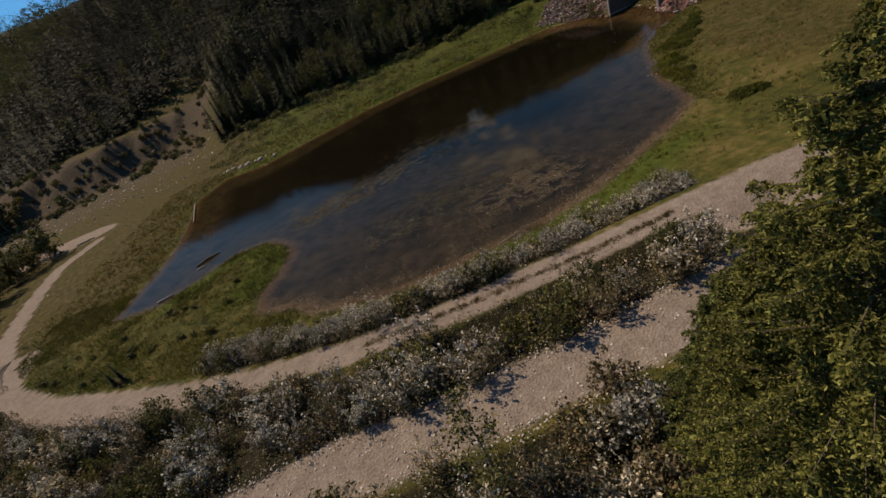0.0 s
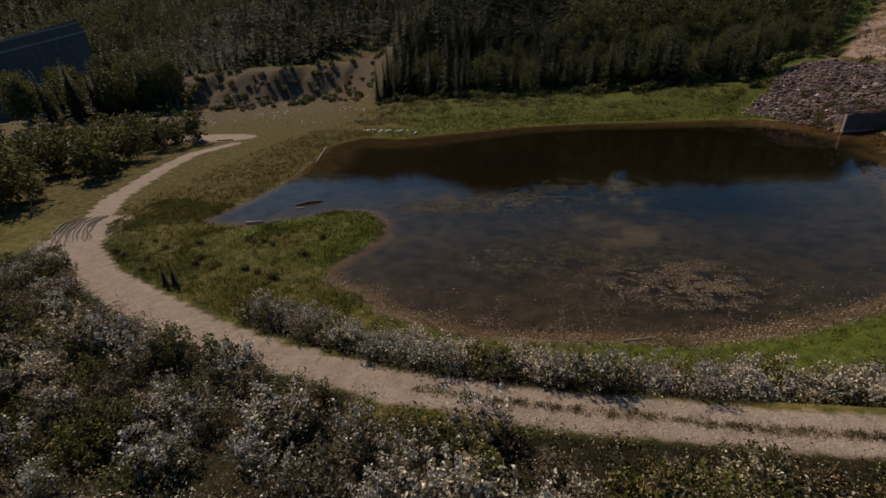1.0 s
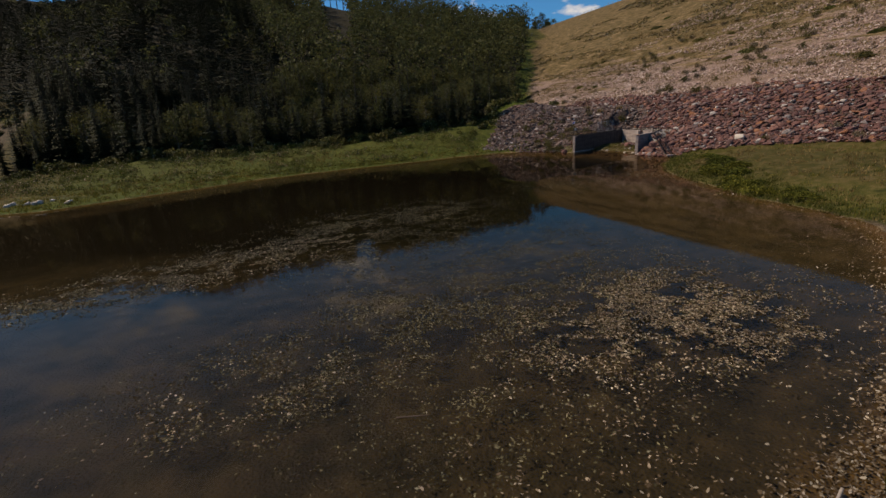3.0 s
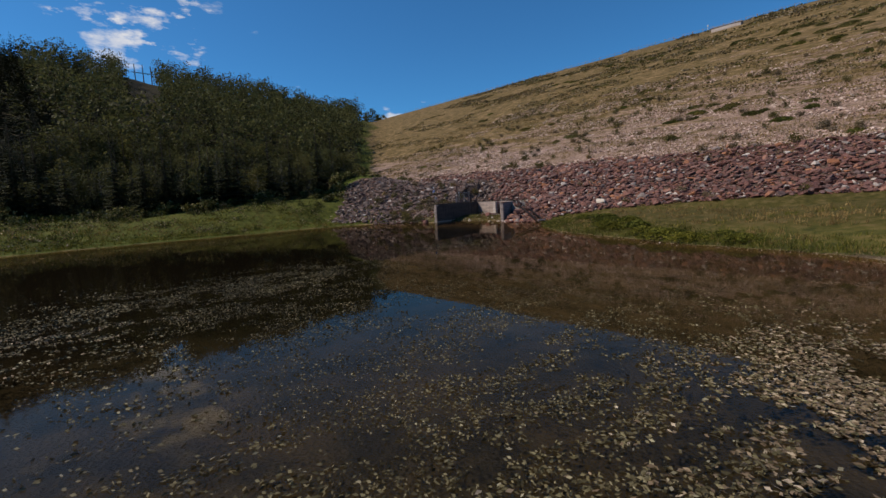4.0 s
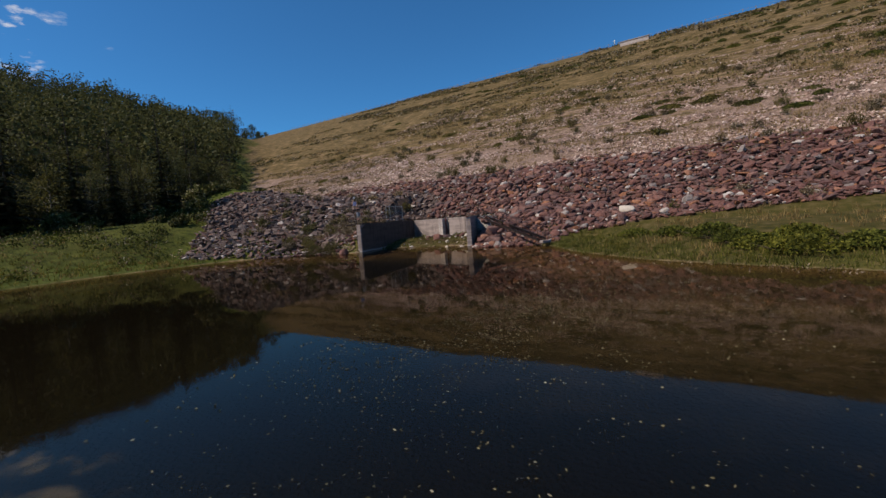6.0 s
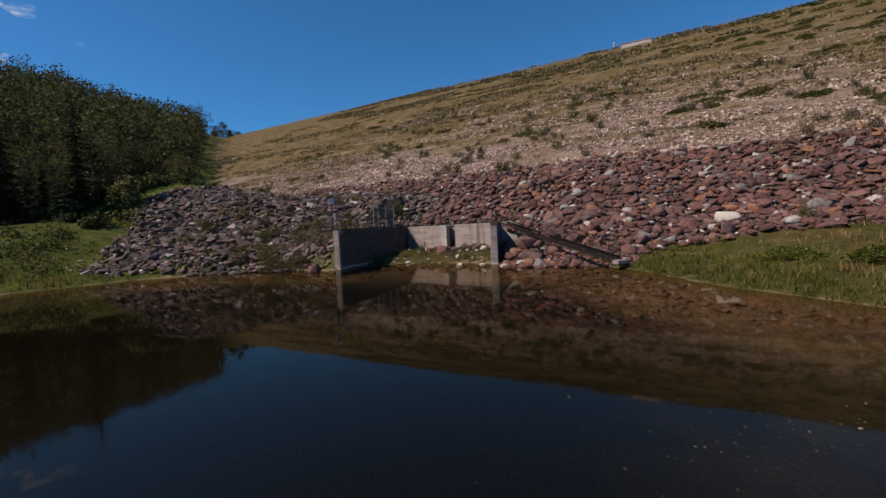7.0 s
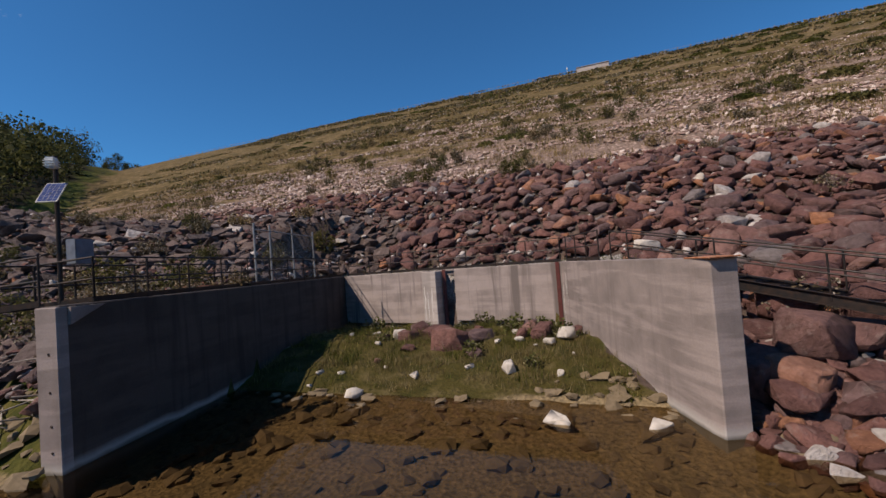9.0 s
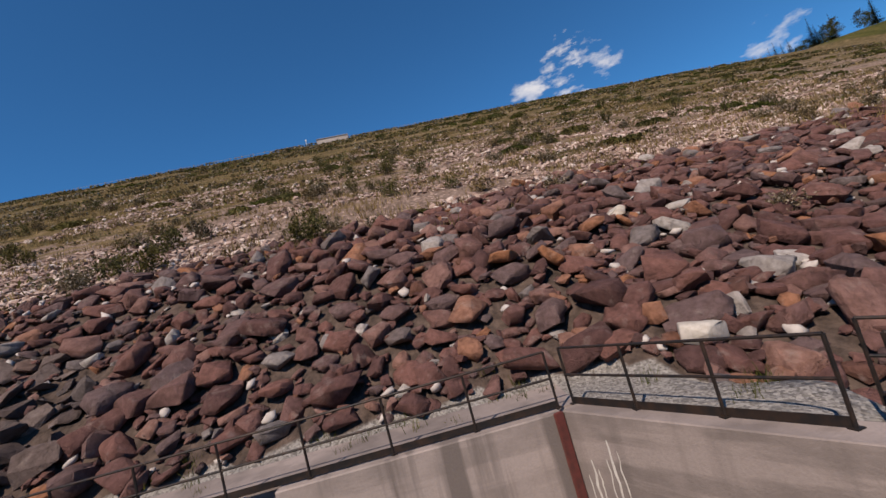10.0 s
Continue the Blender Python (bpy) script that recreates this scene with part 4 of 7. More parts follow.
def build_solar_pole():
    x, y = 59.75, 113.75
    pole = thing("solar_gauge_pole", "dark gauge pole with tilted solar panel and grey cabinet", "solar panel", (x, y, 0))
    bm = bmesh.new()
    add_tube(bm, (0, 0, 1.0), (0, 0, 7.1), 0.05, 12)
    part("mast", bm, M["black_steel"], pole)
    tilt = pose(-0.22, -0.24, 6.15, 50, 0, -58) @ Matrix.Scale(0.72, 4)
    bm = bmesh.new()
    bmesh.ops.create_cube(bm, size=1.0, matrix=tilt @ Matrix.Diagonal((0.62, 0.95, 0.035, 1)))
    bmesh.ops.bevel(bm, geom=list(bm.edges), offset=0.006, segments=1, affect="EDGES")
    panel = part("solar_panel", bm, M["galvanised"], pole, "framed blue solar panel")
    cell = Nodes("solar_cell")
    cell_mat = cell.surface(cell.mix(cell.span(cell.noise(9.0), 0.4, 0.6), (0.012, 0.028, 0.11), (0.02, 0.045, 0.16)), 0.6, spec=0.05)
    for i in range(4):
        for j in range(7):
            bm = bmesh.new()
            m = tilt @ Matrix.Translation((-0.215 + i * 0.1433, -0.385 + j * 0.1283, 0.0195)) @ Matrix.Diagonal((0.132, 0.117, 0.004, 1))
            bmesh.ops.create_cube(bm, size=1.0, matrix=m)
            part("solar_cell", bm, cell_mat, panel)
    bm = bmesh.new()
    add_tube(bm, (0, 0, 6.15), (-0.26, -0.26, 6.12), 0.025, 8)
    part("bracket", bm, M["galvanised"], pole)
    bm = bmesh.new()
    add_box(bm, (-0.16, -0.16, 6.88), (0.2, 0.2, 0.26), 0.6, 0.02)
    for z in (6.8, 6.86, 6.92):
        add_box(bm, (-0.16, -0.16, z), (0.24, 0.24, 0.015), 0.6)
    part("sensor_box", bm, M["white_plastic"], pole, "white louvred sensor box")
    bm = bmesh.new()
    add_box(bm, (0.35, -0.18, 4.75), (0.5, 0.28, 0.62), 0.25, 0.015)
    part("control_cabinet", bm, M["grey_box"], pole, "grey steel control cabinet")


build_outlet()
build_rails()
build_stairs()
build_gate()
build_solar_pole()

# ---- vegetation ----
def leaf_quads(centres, size, gen, stretch=1.6, up=0.0, droop=0.0):
    """Small bent leaves as pairs of triangles at the given centres, turned at random."""
    c = np.asarray(centres, float)
    n = len(c)
    size = np.broadcast_to(np.asarray(size, float), (n,))
    a = gen.normal(size=(n, 3))
    a[:, 2] = a[:, 2] * (1 - up) - droop
    a /= np.linalg.norm(a, axis=1, keepdims=True) + 1e-9
    b = np.cross(a, gen.normal(size=(n, 3)))
    b /= np.linalg.norm(b, axis=1, keepdims=True) + 1e-9
    a, b = a * (size * stretch / 2)[:, None], b * (size / 2)[:, None]
    v = np.stack([c - a, c + b, c + a, c - b], 1).reshape(-1, 3)
    i = np.arange(n)[:, None] * 4
    return v, np.concatenate([i + [0, 1, 2], i + [0, 2, 3]], 0)


def merge(parts):
    vs, fs, k = [], [], 0
    for v, f in parts:
        vs.append(v)
        fs.append(np.asarray(f) + k)
        k += len(v)
    return np.concatenate(vs), np.concatenate(fs)


def tube_arrays(pts, radii, sides=5):
    pts = np.asarray(pts, float)
    rings = []
    for i, p in enumerate(pts):
        d = pts[min(i + 1, len(pts) - 1)] - pts[max(i - 1, 0)]
        d = d / (np.linalg.norm(d) + 1e-9)
        u = np.cross(d, (0.3, 0.9, 0.1))
        u /= np.linalg.norm(u) + 1e-9
        w = np.cross(d, u)
        t = np.arange(sides) / sides * 2 * np.pi
        rings.append(p + radii[i] * (np.cos(t)[:, None] * u + np.sin(t)[:, None] * w))
    f = []
    for i in range(len(pts) - 1):
        for k in range(sides):
            a, b = i * sides + k, i * sides + (k + 1) % sides
            f += [(a, b, b + sides), (a, b + sides, a + sides)]
    return np.concatenate(rings), np.array(f)


def stem_bundle(paths, radii, sides=4):
    """Stems that rise from one root."""
    vs, fs = [np.array([[0, 0, -0.2]])], []
    k = 1
    for p in paths:
        v, f = tube_arrays(p, radii, sides)
        vs.append(v)
        fs.append(f + k)
        fs.append(np.array([(0, k + i, k + (i + 1) % sides) for i in range(sides)]))
        k += len(v)
    return np.concatenate(vs), np.concatenate(fs)


def spruce_crown(gen, height, radius, tiers, per, fine=1, bare=0.08):
    """Drooping boughs in tiers; each bough is a ragged fan of needle sprays."""
    vs, fs, k = [], [], 0
    for i in range(tiers):
        f = i / (tiers - 1)
        z = height * (bare + (1 - bare) * f)
        reach = radius * (1 - f) ** 0.85 * gen.uniform(0.85, 1.1) + 0.08
        m = max(4, int(per * (1 - 0.5 * f)))
        off = gen.uniform(0, 6.3)
        for j in range(m):
            t = off + (j + gen.uniform(-0.3, 0.3)) * 2 * np.pi / m
            r = reach * gen.uniform(0.7, 1.12)
            d, s = np.array([np.cos(t), np.sin(t), 0]), np.array([-np.sin(t), np.cos(t), 0])
            zz = z + gen.uniform(-0.5, 0.5) * height / tiers
            n = max(1, int(3 * fine))
            root = len(vs)
            pts = []
            for q in range(n + 1):
                g = q / n
                drop = -0.32 * r * g + 0.16 * r * g * g
                pts.append(d * r * g + np.array([0, 0, zz + drop]))
            for q in range(n):
                wide = r * 0.30 * (1 - 0.55 * q / n) * gen.uniform(0.7, 1.3)
                a, b = pts[q], pts[q + 1]
                sag = np.array([0, 0, -0.30 * wide])
                v = [a, b, a + (b - a) * 0.75 + s * wide + sag, a + (b - a) * 0.75 - s * wide + sag]
                vs += v
                fs += [(k, k + 2, k + 1), (k, k + 1, k + 3)]
                k += 4
    tip = np.array([0, 0, height])
    vs += [tip + (0, 0, 0.35), tip + (0.12, 0, -0.5), tip + (-0.07, 0.1, -0.5), tip + (-0.07, -0.1, -0.5)]
    fs += [(k, k + 1, k + 2), (k, k + 2, k + 3), (k, k + 3, k + 1)]
    return np.array(vs), np.array(fs)


def aspen_crown(gen, height, radius, clumps, leaves, size):
    """Leaf clumps on rising limbs, ragged in outline."""
    parts, limbs = [], []
    for c in range(clumps):
        f = (c + gen.uniform(0, 1)) / clumps
        z = height * (0.28 + 0.70 * f)
        wide = radius * np.sqrt(max(0.05, 1 - abs(f - 0.35) ** 1.5 * 1.6)) * gen.uniform(0.45, 1.05)
        t = gen.uniform(0, 6.3)
        p = np.array([np.cos(t) * wide, np.sin(t) * wide, z])
        limbs.append((np.array([0, 0, z - 0.35 * wide - 0.6]), p))
        blob = gen.normal(size=(leaves, 3)) * np.array([0.34, 0.34, 0.27]) * radius * gen.uniform(0.5, 0.9)
        parts.append(leaf_quads(p + blob, size * gen.uniform(0.6, 1.35, leaves), gen, 1.3))
    return merge(parts), limbs


def make_tree(kind, gen, height, label, group, detail=1.0):
    tree = thing(kind, label, "tree", group=group)
    if kind == "spruce_tree":
        v, f = spruce_crown(gen, height, height * gen.uniform(0.17, 0.22), int(25 * detail), 10, 1.34)
        tv, tf = tube_arrays([(0, 0, -0.6), (0, 0, height * 0.5), (0, 0, height)], [height * 0.016, height * 0.009, 0.02], 6)
        part("trunk", fast_mesh("trunk", tv, tf, M["bark"]), None, tree)
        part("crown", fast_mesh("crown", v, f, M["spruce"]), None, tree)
    else:
        (v, f), limbs = aspen_crown(gen, height, height * gen.uniform(0.23, 0.29), int(38 * detail), 44, 0.30)
        wood = [tube_arrays([(0, 0, -0.6), (0.1, 0, height * 0.45), (0, 0.1, height * 0.93)], [height * 0.013, height * 0.009, 0.02], 6)]
        wood += [tube_arrays([a, (a + b) / 2 + (0, 0, 0.1), b], [0.05, 0.035, 0.012], 4) for a, b in limbs]
        tv, tf = merge(wood)
        part("trunk", fast_mesh("trunk", tv, tf, M["aspen_bark"]), None, tree)
        part("crown", fast_mesh("crown", v, f, M["aspen"]), None, tree)
    return tree


def forest_spots(gen, count, x0, x1, y0, y1, gap):
    """Scattered places in the wood, none closer than gap."""
    spots = []
    cells = {}
    tries = 0
    while len(spots) < count and tries < count * 40:
        tries += 1
        x, y = gen.uniform(x0, x1), gen.uniform(y0, y1)
        if x > -4 + 0.69 * (y - 55) + 4 * math.sin(y / 9) or y < float(wood_foot(x)[0]) + (-3 if 18 < x < 50 else 1) + 2 * math.sin(x / 13) + 2 * math.sin(x / 4.7):
            continue
        if -200 < x < -62 and y < bank_foot(x) + (46 if -152 < x < -86 else 30) + 3 * math.sin(x / 5):
            continue
        if x < -200 and (y < 186 or (x < -205 and y < 0.9 * (x + 263) + 172)):
            continue
        c = (int(x // gap), int(y // gap))
        if any(math.hypot(x - a, y - b) < gap for i in (-1, 0, 1) for j in (-1, 0, 1) for a, b in cells.get((c[0] + i, c[1] + j), ())):
            continue
        cells.setdefault(c, []).append((x, y))
        spots.append((x, y))
    return spots


def build_forest():
    gen = np.random.default_rng(21)
    kinds = [make_tree("spruce_tree", gen, h, "dark green spruce at the edge of the wooded slope", "trees of the wooded slope") for h in (11, 14, 17)]
    kinds += [make_tree("aspen_tree", gen, h, "olive-green aspen in the wooded slope", "trees of the wooded slope") for h in (9, 11, 13)]
    spots = forest_spots(gen, 540, -150, 108, 160, 215, 3.0)
    tall = [(50, 156), (45.5, 158), (38, 158), (31, 161), (56.5, 154), (24, 163)]
    spots = spots[:6] + tall + spots[6:]
    for i, (x, y) in enumerate(spots):
        front = y < float(wood_foot(x)[0]) + 17
        k = int(gen.integers(0, 3)) + (3 if gen.random() < (0.15 if front else np.interp(x, [-10, 30], [0.06, 0.8])) else 0)
        z = float(ground_height(np.array([x]), np.array([y]))[0])
        m = pose(x, y, z - 0.2, gen.uniform(-2, 2), gen.uniform(-2, 2), gen.uniform(0, 360)) @ Matrix.Scale(gen.uniform(0.7, 1.2) * (0.75 if x > 40 else 1.0), 4)
        if (x, y) in tall:
            k = 2
            m = pose(x, y, z - 0.2, 0, 0, 40 * i) @ Matrix.Scale(1.0 + 0.05 * (i % 3), 4)
        if i < len(kinds):
            k = i
            ob = kinds[i]
            ob.matrix_world = m
        else:
            ob = copy_thing(kinds[k], m)
            ob.scale = m.to_scale()
    # the wood further up, in one mesh a kind
    far = forest_spots(gen, 4500, -330, 300, 196, 460, 4.2)
    # beyond the spillway
    for i in range(2300):
        a, r = radians(gen.uniform(-72, -41)), math.sqrt(gen.uniform(330**2, 640**2))
        p = (r * math.sin(a), 6 + r * math.cos(a))
        if -0.763 * (p[0] + 289) + 0.646 * (p[1] - 132.8) > 42:
            far.insert(0, p)
    # the power line keeps a gap in the tree tops
    far = [(x, y) for x, y in far if not (y > 250 and abs(math.degrees(math.atan2(x - 3.2, y - 55)) - 10.7) < 1.5)]
    lots = gen.random(len(far))
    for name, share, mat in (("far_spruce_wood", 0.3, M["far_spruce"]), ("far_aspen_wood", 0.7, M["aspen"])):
        stock = []
        for q in range(5):
            h = gen.uniform(9, 15)
            if "spruce" in name:
                stock.append(spruce_crown(gen, h * 1.15, h * 0.25, 12, 7, 0.67))
            else:
                stock.append(aspen_crown(gen, h, h * 0.27, 10, 13, 0.62)[0])
        vs, fs, k = [], [], 0
        conifer = [lot < (0.95 if -200 < x < 10 else 0.4 if x < 60 else 0.12) for (x, y), lot in zip(far, lots)]
        take = [p for p, c in zip(far, conifer) if c == (share < 0.5)]
        xs, ys = np.array(take).T
        zs = ground_height(xs, ys)
        for x, y, z in zip(xs, ys, zs):
            v, f = stock[int(gen.integers(0, 5))]
            a, s = gen.uniform(0, 6.3), gen.uniform(0.6, 1.35)
            r = np.array([[np.cos(a), -np.sin(a), 0], [np.sin(a), np.cos(a), 0], [0, 0, 1]])
            vs.append(v @ r.T * s + (x, y, z - 0.3))
            fs.append(f + k)
            k += len(v)
        ob = part(name, fast_mesh(name, np.concatenate(vs), np.concatenate(fs), mat), None, None)
        tagged(ob, "dense mixed wood covering the far hillside", "woods", kind="stuff")


def shrub(name, gen, height, radius, leaves, size, material, label, group, category="shrub", tip=None):
    """A many-stemmed shrub: thin stems that carry sprays of leaves towards their ends."""
    ob = thing(name, label, category, group=group)
    stems, cent = [], []
    count, sprays = 13, 7
    n = max(3, leaves // (count * sprays))
    for i in range(count):
        t = gen.uniform(0, 6.3)
        r = radius * np.sqrt(gen.uniform(0.03, 1.0))
        top = np.array([np.cos(t) * r, np.sin(t) * r, height * gen.uniform(0.6, 1.0) * (1 - 0.35 * (r / radius) ** 2)])
        base = np.array([np.cos(t) * r * 0.25, np.sin(t) * r * 0.25, -0.15])
        mid = (base + top) / 2 + gen.normal(size=3) * 0.08
        stems.append([base, mid, top])
        for q in range(sprays):
            g = gen.uniform(0.3, 1.0) if q else 1.0
            p = base + (mid - base) * g * 2 if g < 0.5 else mid + (top - mid) * (g - 0.5) * 2
            if q:
                p = p + gen.normal(size=3) * np.array([0.26, 0.26, 0.16]) * radius
            axis = gen.normal(size=3) * 0.5 + np.array([0, 0, 0.9])
            along_twig = gen.uniform(-0.5, 0.5, (n, 1)) * axis * 0.34 * radius
            cent.append(p + along_twig + gen.normal(size=(n, 3)) * 0.065 * radius)
    v, f = stem_bundle(stems, [0.02, 0.014, 0.005])
    part("wood", fast_mesh("wood", v, f, M["bark"]), None, ob)
    c = np.concatenate(cent)
    c[:, 2] = np.maximum(c[:, 2], 0.03)
    v, f = leaf_quads(c, size * gen.uniform(0.6, 1.4, len(c)), gen, 1.7)
    if tip is None:
        part("foliage", fast_mesh("foliage", v, f, material), None, ob)
    else:
        # leaves above about half the height take the paler material
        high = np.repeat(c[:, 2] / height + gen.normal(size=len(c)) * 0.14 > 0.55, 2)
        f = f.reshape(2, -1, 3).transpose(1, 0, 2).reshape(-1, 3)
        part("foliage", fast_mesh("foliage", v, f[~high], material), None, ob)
        part("tip_foliage", fast_mesh("tip_foliage", v, f[high], tip), None, ob, "pale silvery leaves of the shrub's upper half")
    return ob


def scatter_copies(protos, spots, gen, lo=0.75, hi=1.25, sink=0.05):
    """Sets the first of each kind and copies for the other places. spots: x, y and which kind."""
    used = set()
    xs, ys = np.array([s[0] for s in spots]), np.array([s[1] for s in spots])
    zs = ground_height(xs, ys)
    for (x, y, k), z in zip(spots, zs):
        m = pose(x, y, float(z) - sink, 0, 0, gen.uniform(0, 360)) @ Matrix.Scale(gen.uniform(lo, hi), 4)
        if k not in used:
            used.add(k)
            protos[k].matrix_world = m
        else:
            ob = copy_thing(protos[k], m)
            ob.scale = m.to_scale()
    for k, p in enumerate(protos):
        if k not in used:
            for o in [*p.children_recursive, p]:
                bpy.data.objects.remove(o)


def build_shrubs():
    gen = np.random.default_rng(5)
    g1 = "silvery shrubs along the dirt tracks"
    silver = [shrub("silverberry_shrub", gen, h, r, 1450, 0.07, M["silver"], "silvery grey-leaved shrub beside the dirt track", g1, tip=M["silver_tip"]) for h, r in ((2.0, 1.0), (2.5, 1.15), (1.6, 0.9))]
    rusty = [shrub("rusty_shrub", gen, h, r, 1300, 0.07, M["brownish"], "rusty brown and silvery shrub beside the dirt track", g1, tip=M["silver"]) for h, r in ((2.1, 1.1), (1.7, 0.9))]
    green = [shrub("willow_shrub", gen, h, r, 1000, 0.09, M["willow"], "green willow shrub beside the dirt track", g1) for h, r in ((2.2, 1.1),)]
    spots = []
    def road_free(x, y, gap):
        d1, _ = line_distance(np.array([x]), np.array([y]), TRACK)
        d2, _ = line_distance(np.array([x]), np.array([y]), UPPER_TRACK)
        return d1[0] > 1.2 + gap and d2[0] > 1.8 + gap and math.hypot((x - 24) / 1.6, y - 23) > 4.2
    # a hedge between pond and track
    for i in range(235):
        x = gen.uniform(-26, 21)
        y = 29.8 + gen.normal() * 0.8 + 0.0035 * (x - 2) ** 2 + max(0, -x - 6) * 0.14
        if road_free(x, y, 0.8):
            spots.append((x, y, int(gen.choice([0, 1, 2, 1, 0, 5, 3]))))
    scatter_copies(silver + rusty + green[:1], spots, gen, 0.85, 1.25)
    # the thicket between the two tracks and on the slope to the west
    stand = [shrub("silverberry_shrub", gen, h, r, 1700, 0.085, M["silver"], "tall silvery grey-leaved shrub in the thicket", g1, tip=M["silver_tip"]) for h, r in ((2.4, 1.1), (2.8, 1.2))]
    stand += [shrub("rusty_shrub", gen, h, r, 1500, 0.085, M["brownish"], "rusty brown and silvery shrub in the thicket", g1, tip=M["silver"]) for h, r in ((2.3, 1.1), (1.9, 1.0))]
    stand += [shrub("willow_shrub", gen, h, r, 1300, 0.09, M["willow"], "green willow shrub in the thicket", g1) for h, r in ((2.7, 1.1), (1.9, 1.0))]
    spots = []
    for i in range(2600):
        x, y = gen.uniform(-64, 24), gen.uniform(2, 44)
        lower = float(np.interp(x, [p[0] for p in TRACK[4:]], [p[1] for p in TRACK[4:]]))
        inner = 16.5 < y < lower - 2.7 and x > -26
        outer = x < -12 and y < lower - 2.4
        slope = -15 < x < 5 and 4 < y < 12.6
        if (inner or outer or slope) and road_free(x, y, 0.5) and len(spots) < 375:
            if x > 18 and gen.random() < 0.5:
                continue
            spots.append((x, y, int(gen.choice([0, 1, 0, 2, 2, 3, 4, 5, 1]))))
    scatter_copies(stand, spots, gen, 0.8, 1.45)
    build_thicket(gen)
    # taller willows in the valley to the west
    tall = [shrub("tall_willow", gen, h, r, 1150, 0.3, M[mat], "tall grey-green willow thicket by the valley track", "valley willows") for h, r, mat in ((7.5, 3.3, "willow"), (9.0, 3.7, "dam_shrub"))]
    spots = []
    for i in range(900):
        x, y = gen.uniform(-140, -76), gen.uniform(50, 116)
        d1, _ = line_distance(np.array([x]), np.array([y]), TRACK)
        if 9 < d1[0] < 44 and x < -80 - 0.16 * (y - 60) and len(spots) < 85:
            spots.append((x, y, int(gen.integers(0, 2))))
    scatter_copies(tall, spots, gen, 0.45, 1.35)


def build_thicket(gen):
    """The close undergrowth that fills the gaps between the shrubs."""
    n = 5200
    xs, ys = gen.uniform(-66, 26, n), gen.uniform(-2, 40, n)
    keep = thicket_area(xs, ys, 1.0)
    xs, ys = xs[keep], ys[keep]
    zs = ground_height(xs, ys)
    tall = 0.3 + 0.8 * fbm(xs / 4, ys / 4)
    lot = gen.random(len(xs))
    for name, mat, pick in (("silvery_undergrowth", M["silver"], 0), ("brown_undergrowth", M["brownish"], 1), ("green_undergrowth", M["willow"], 2)):
        which = np.searchsorted([0.45, 0.84], lot) == pick
        per = 50
        base = np.repeat(np.stack([xs[which], ys[which], zs[which]], 1), per, 0)
        h = np.repeat(tall[which], per)
        c = base + gen.normal(size=base.shape) * np.array([0.5, 0.5, 0])
        c[:, 2] += h * gen.random(len(c)) ** 0.7 + 0.03
        v, f = leaf_quads(c, 0.085 * gen.uniform(0.6, 1.4, len(c)), gen, 1.7)
        tagged(part(name, fast_mesh(name, v, f, mat), None, None), "dense low undergrowth between the shrubs", "undergrowth", kind="stuff")


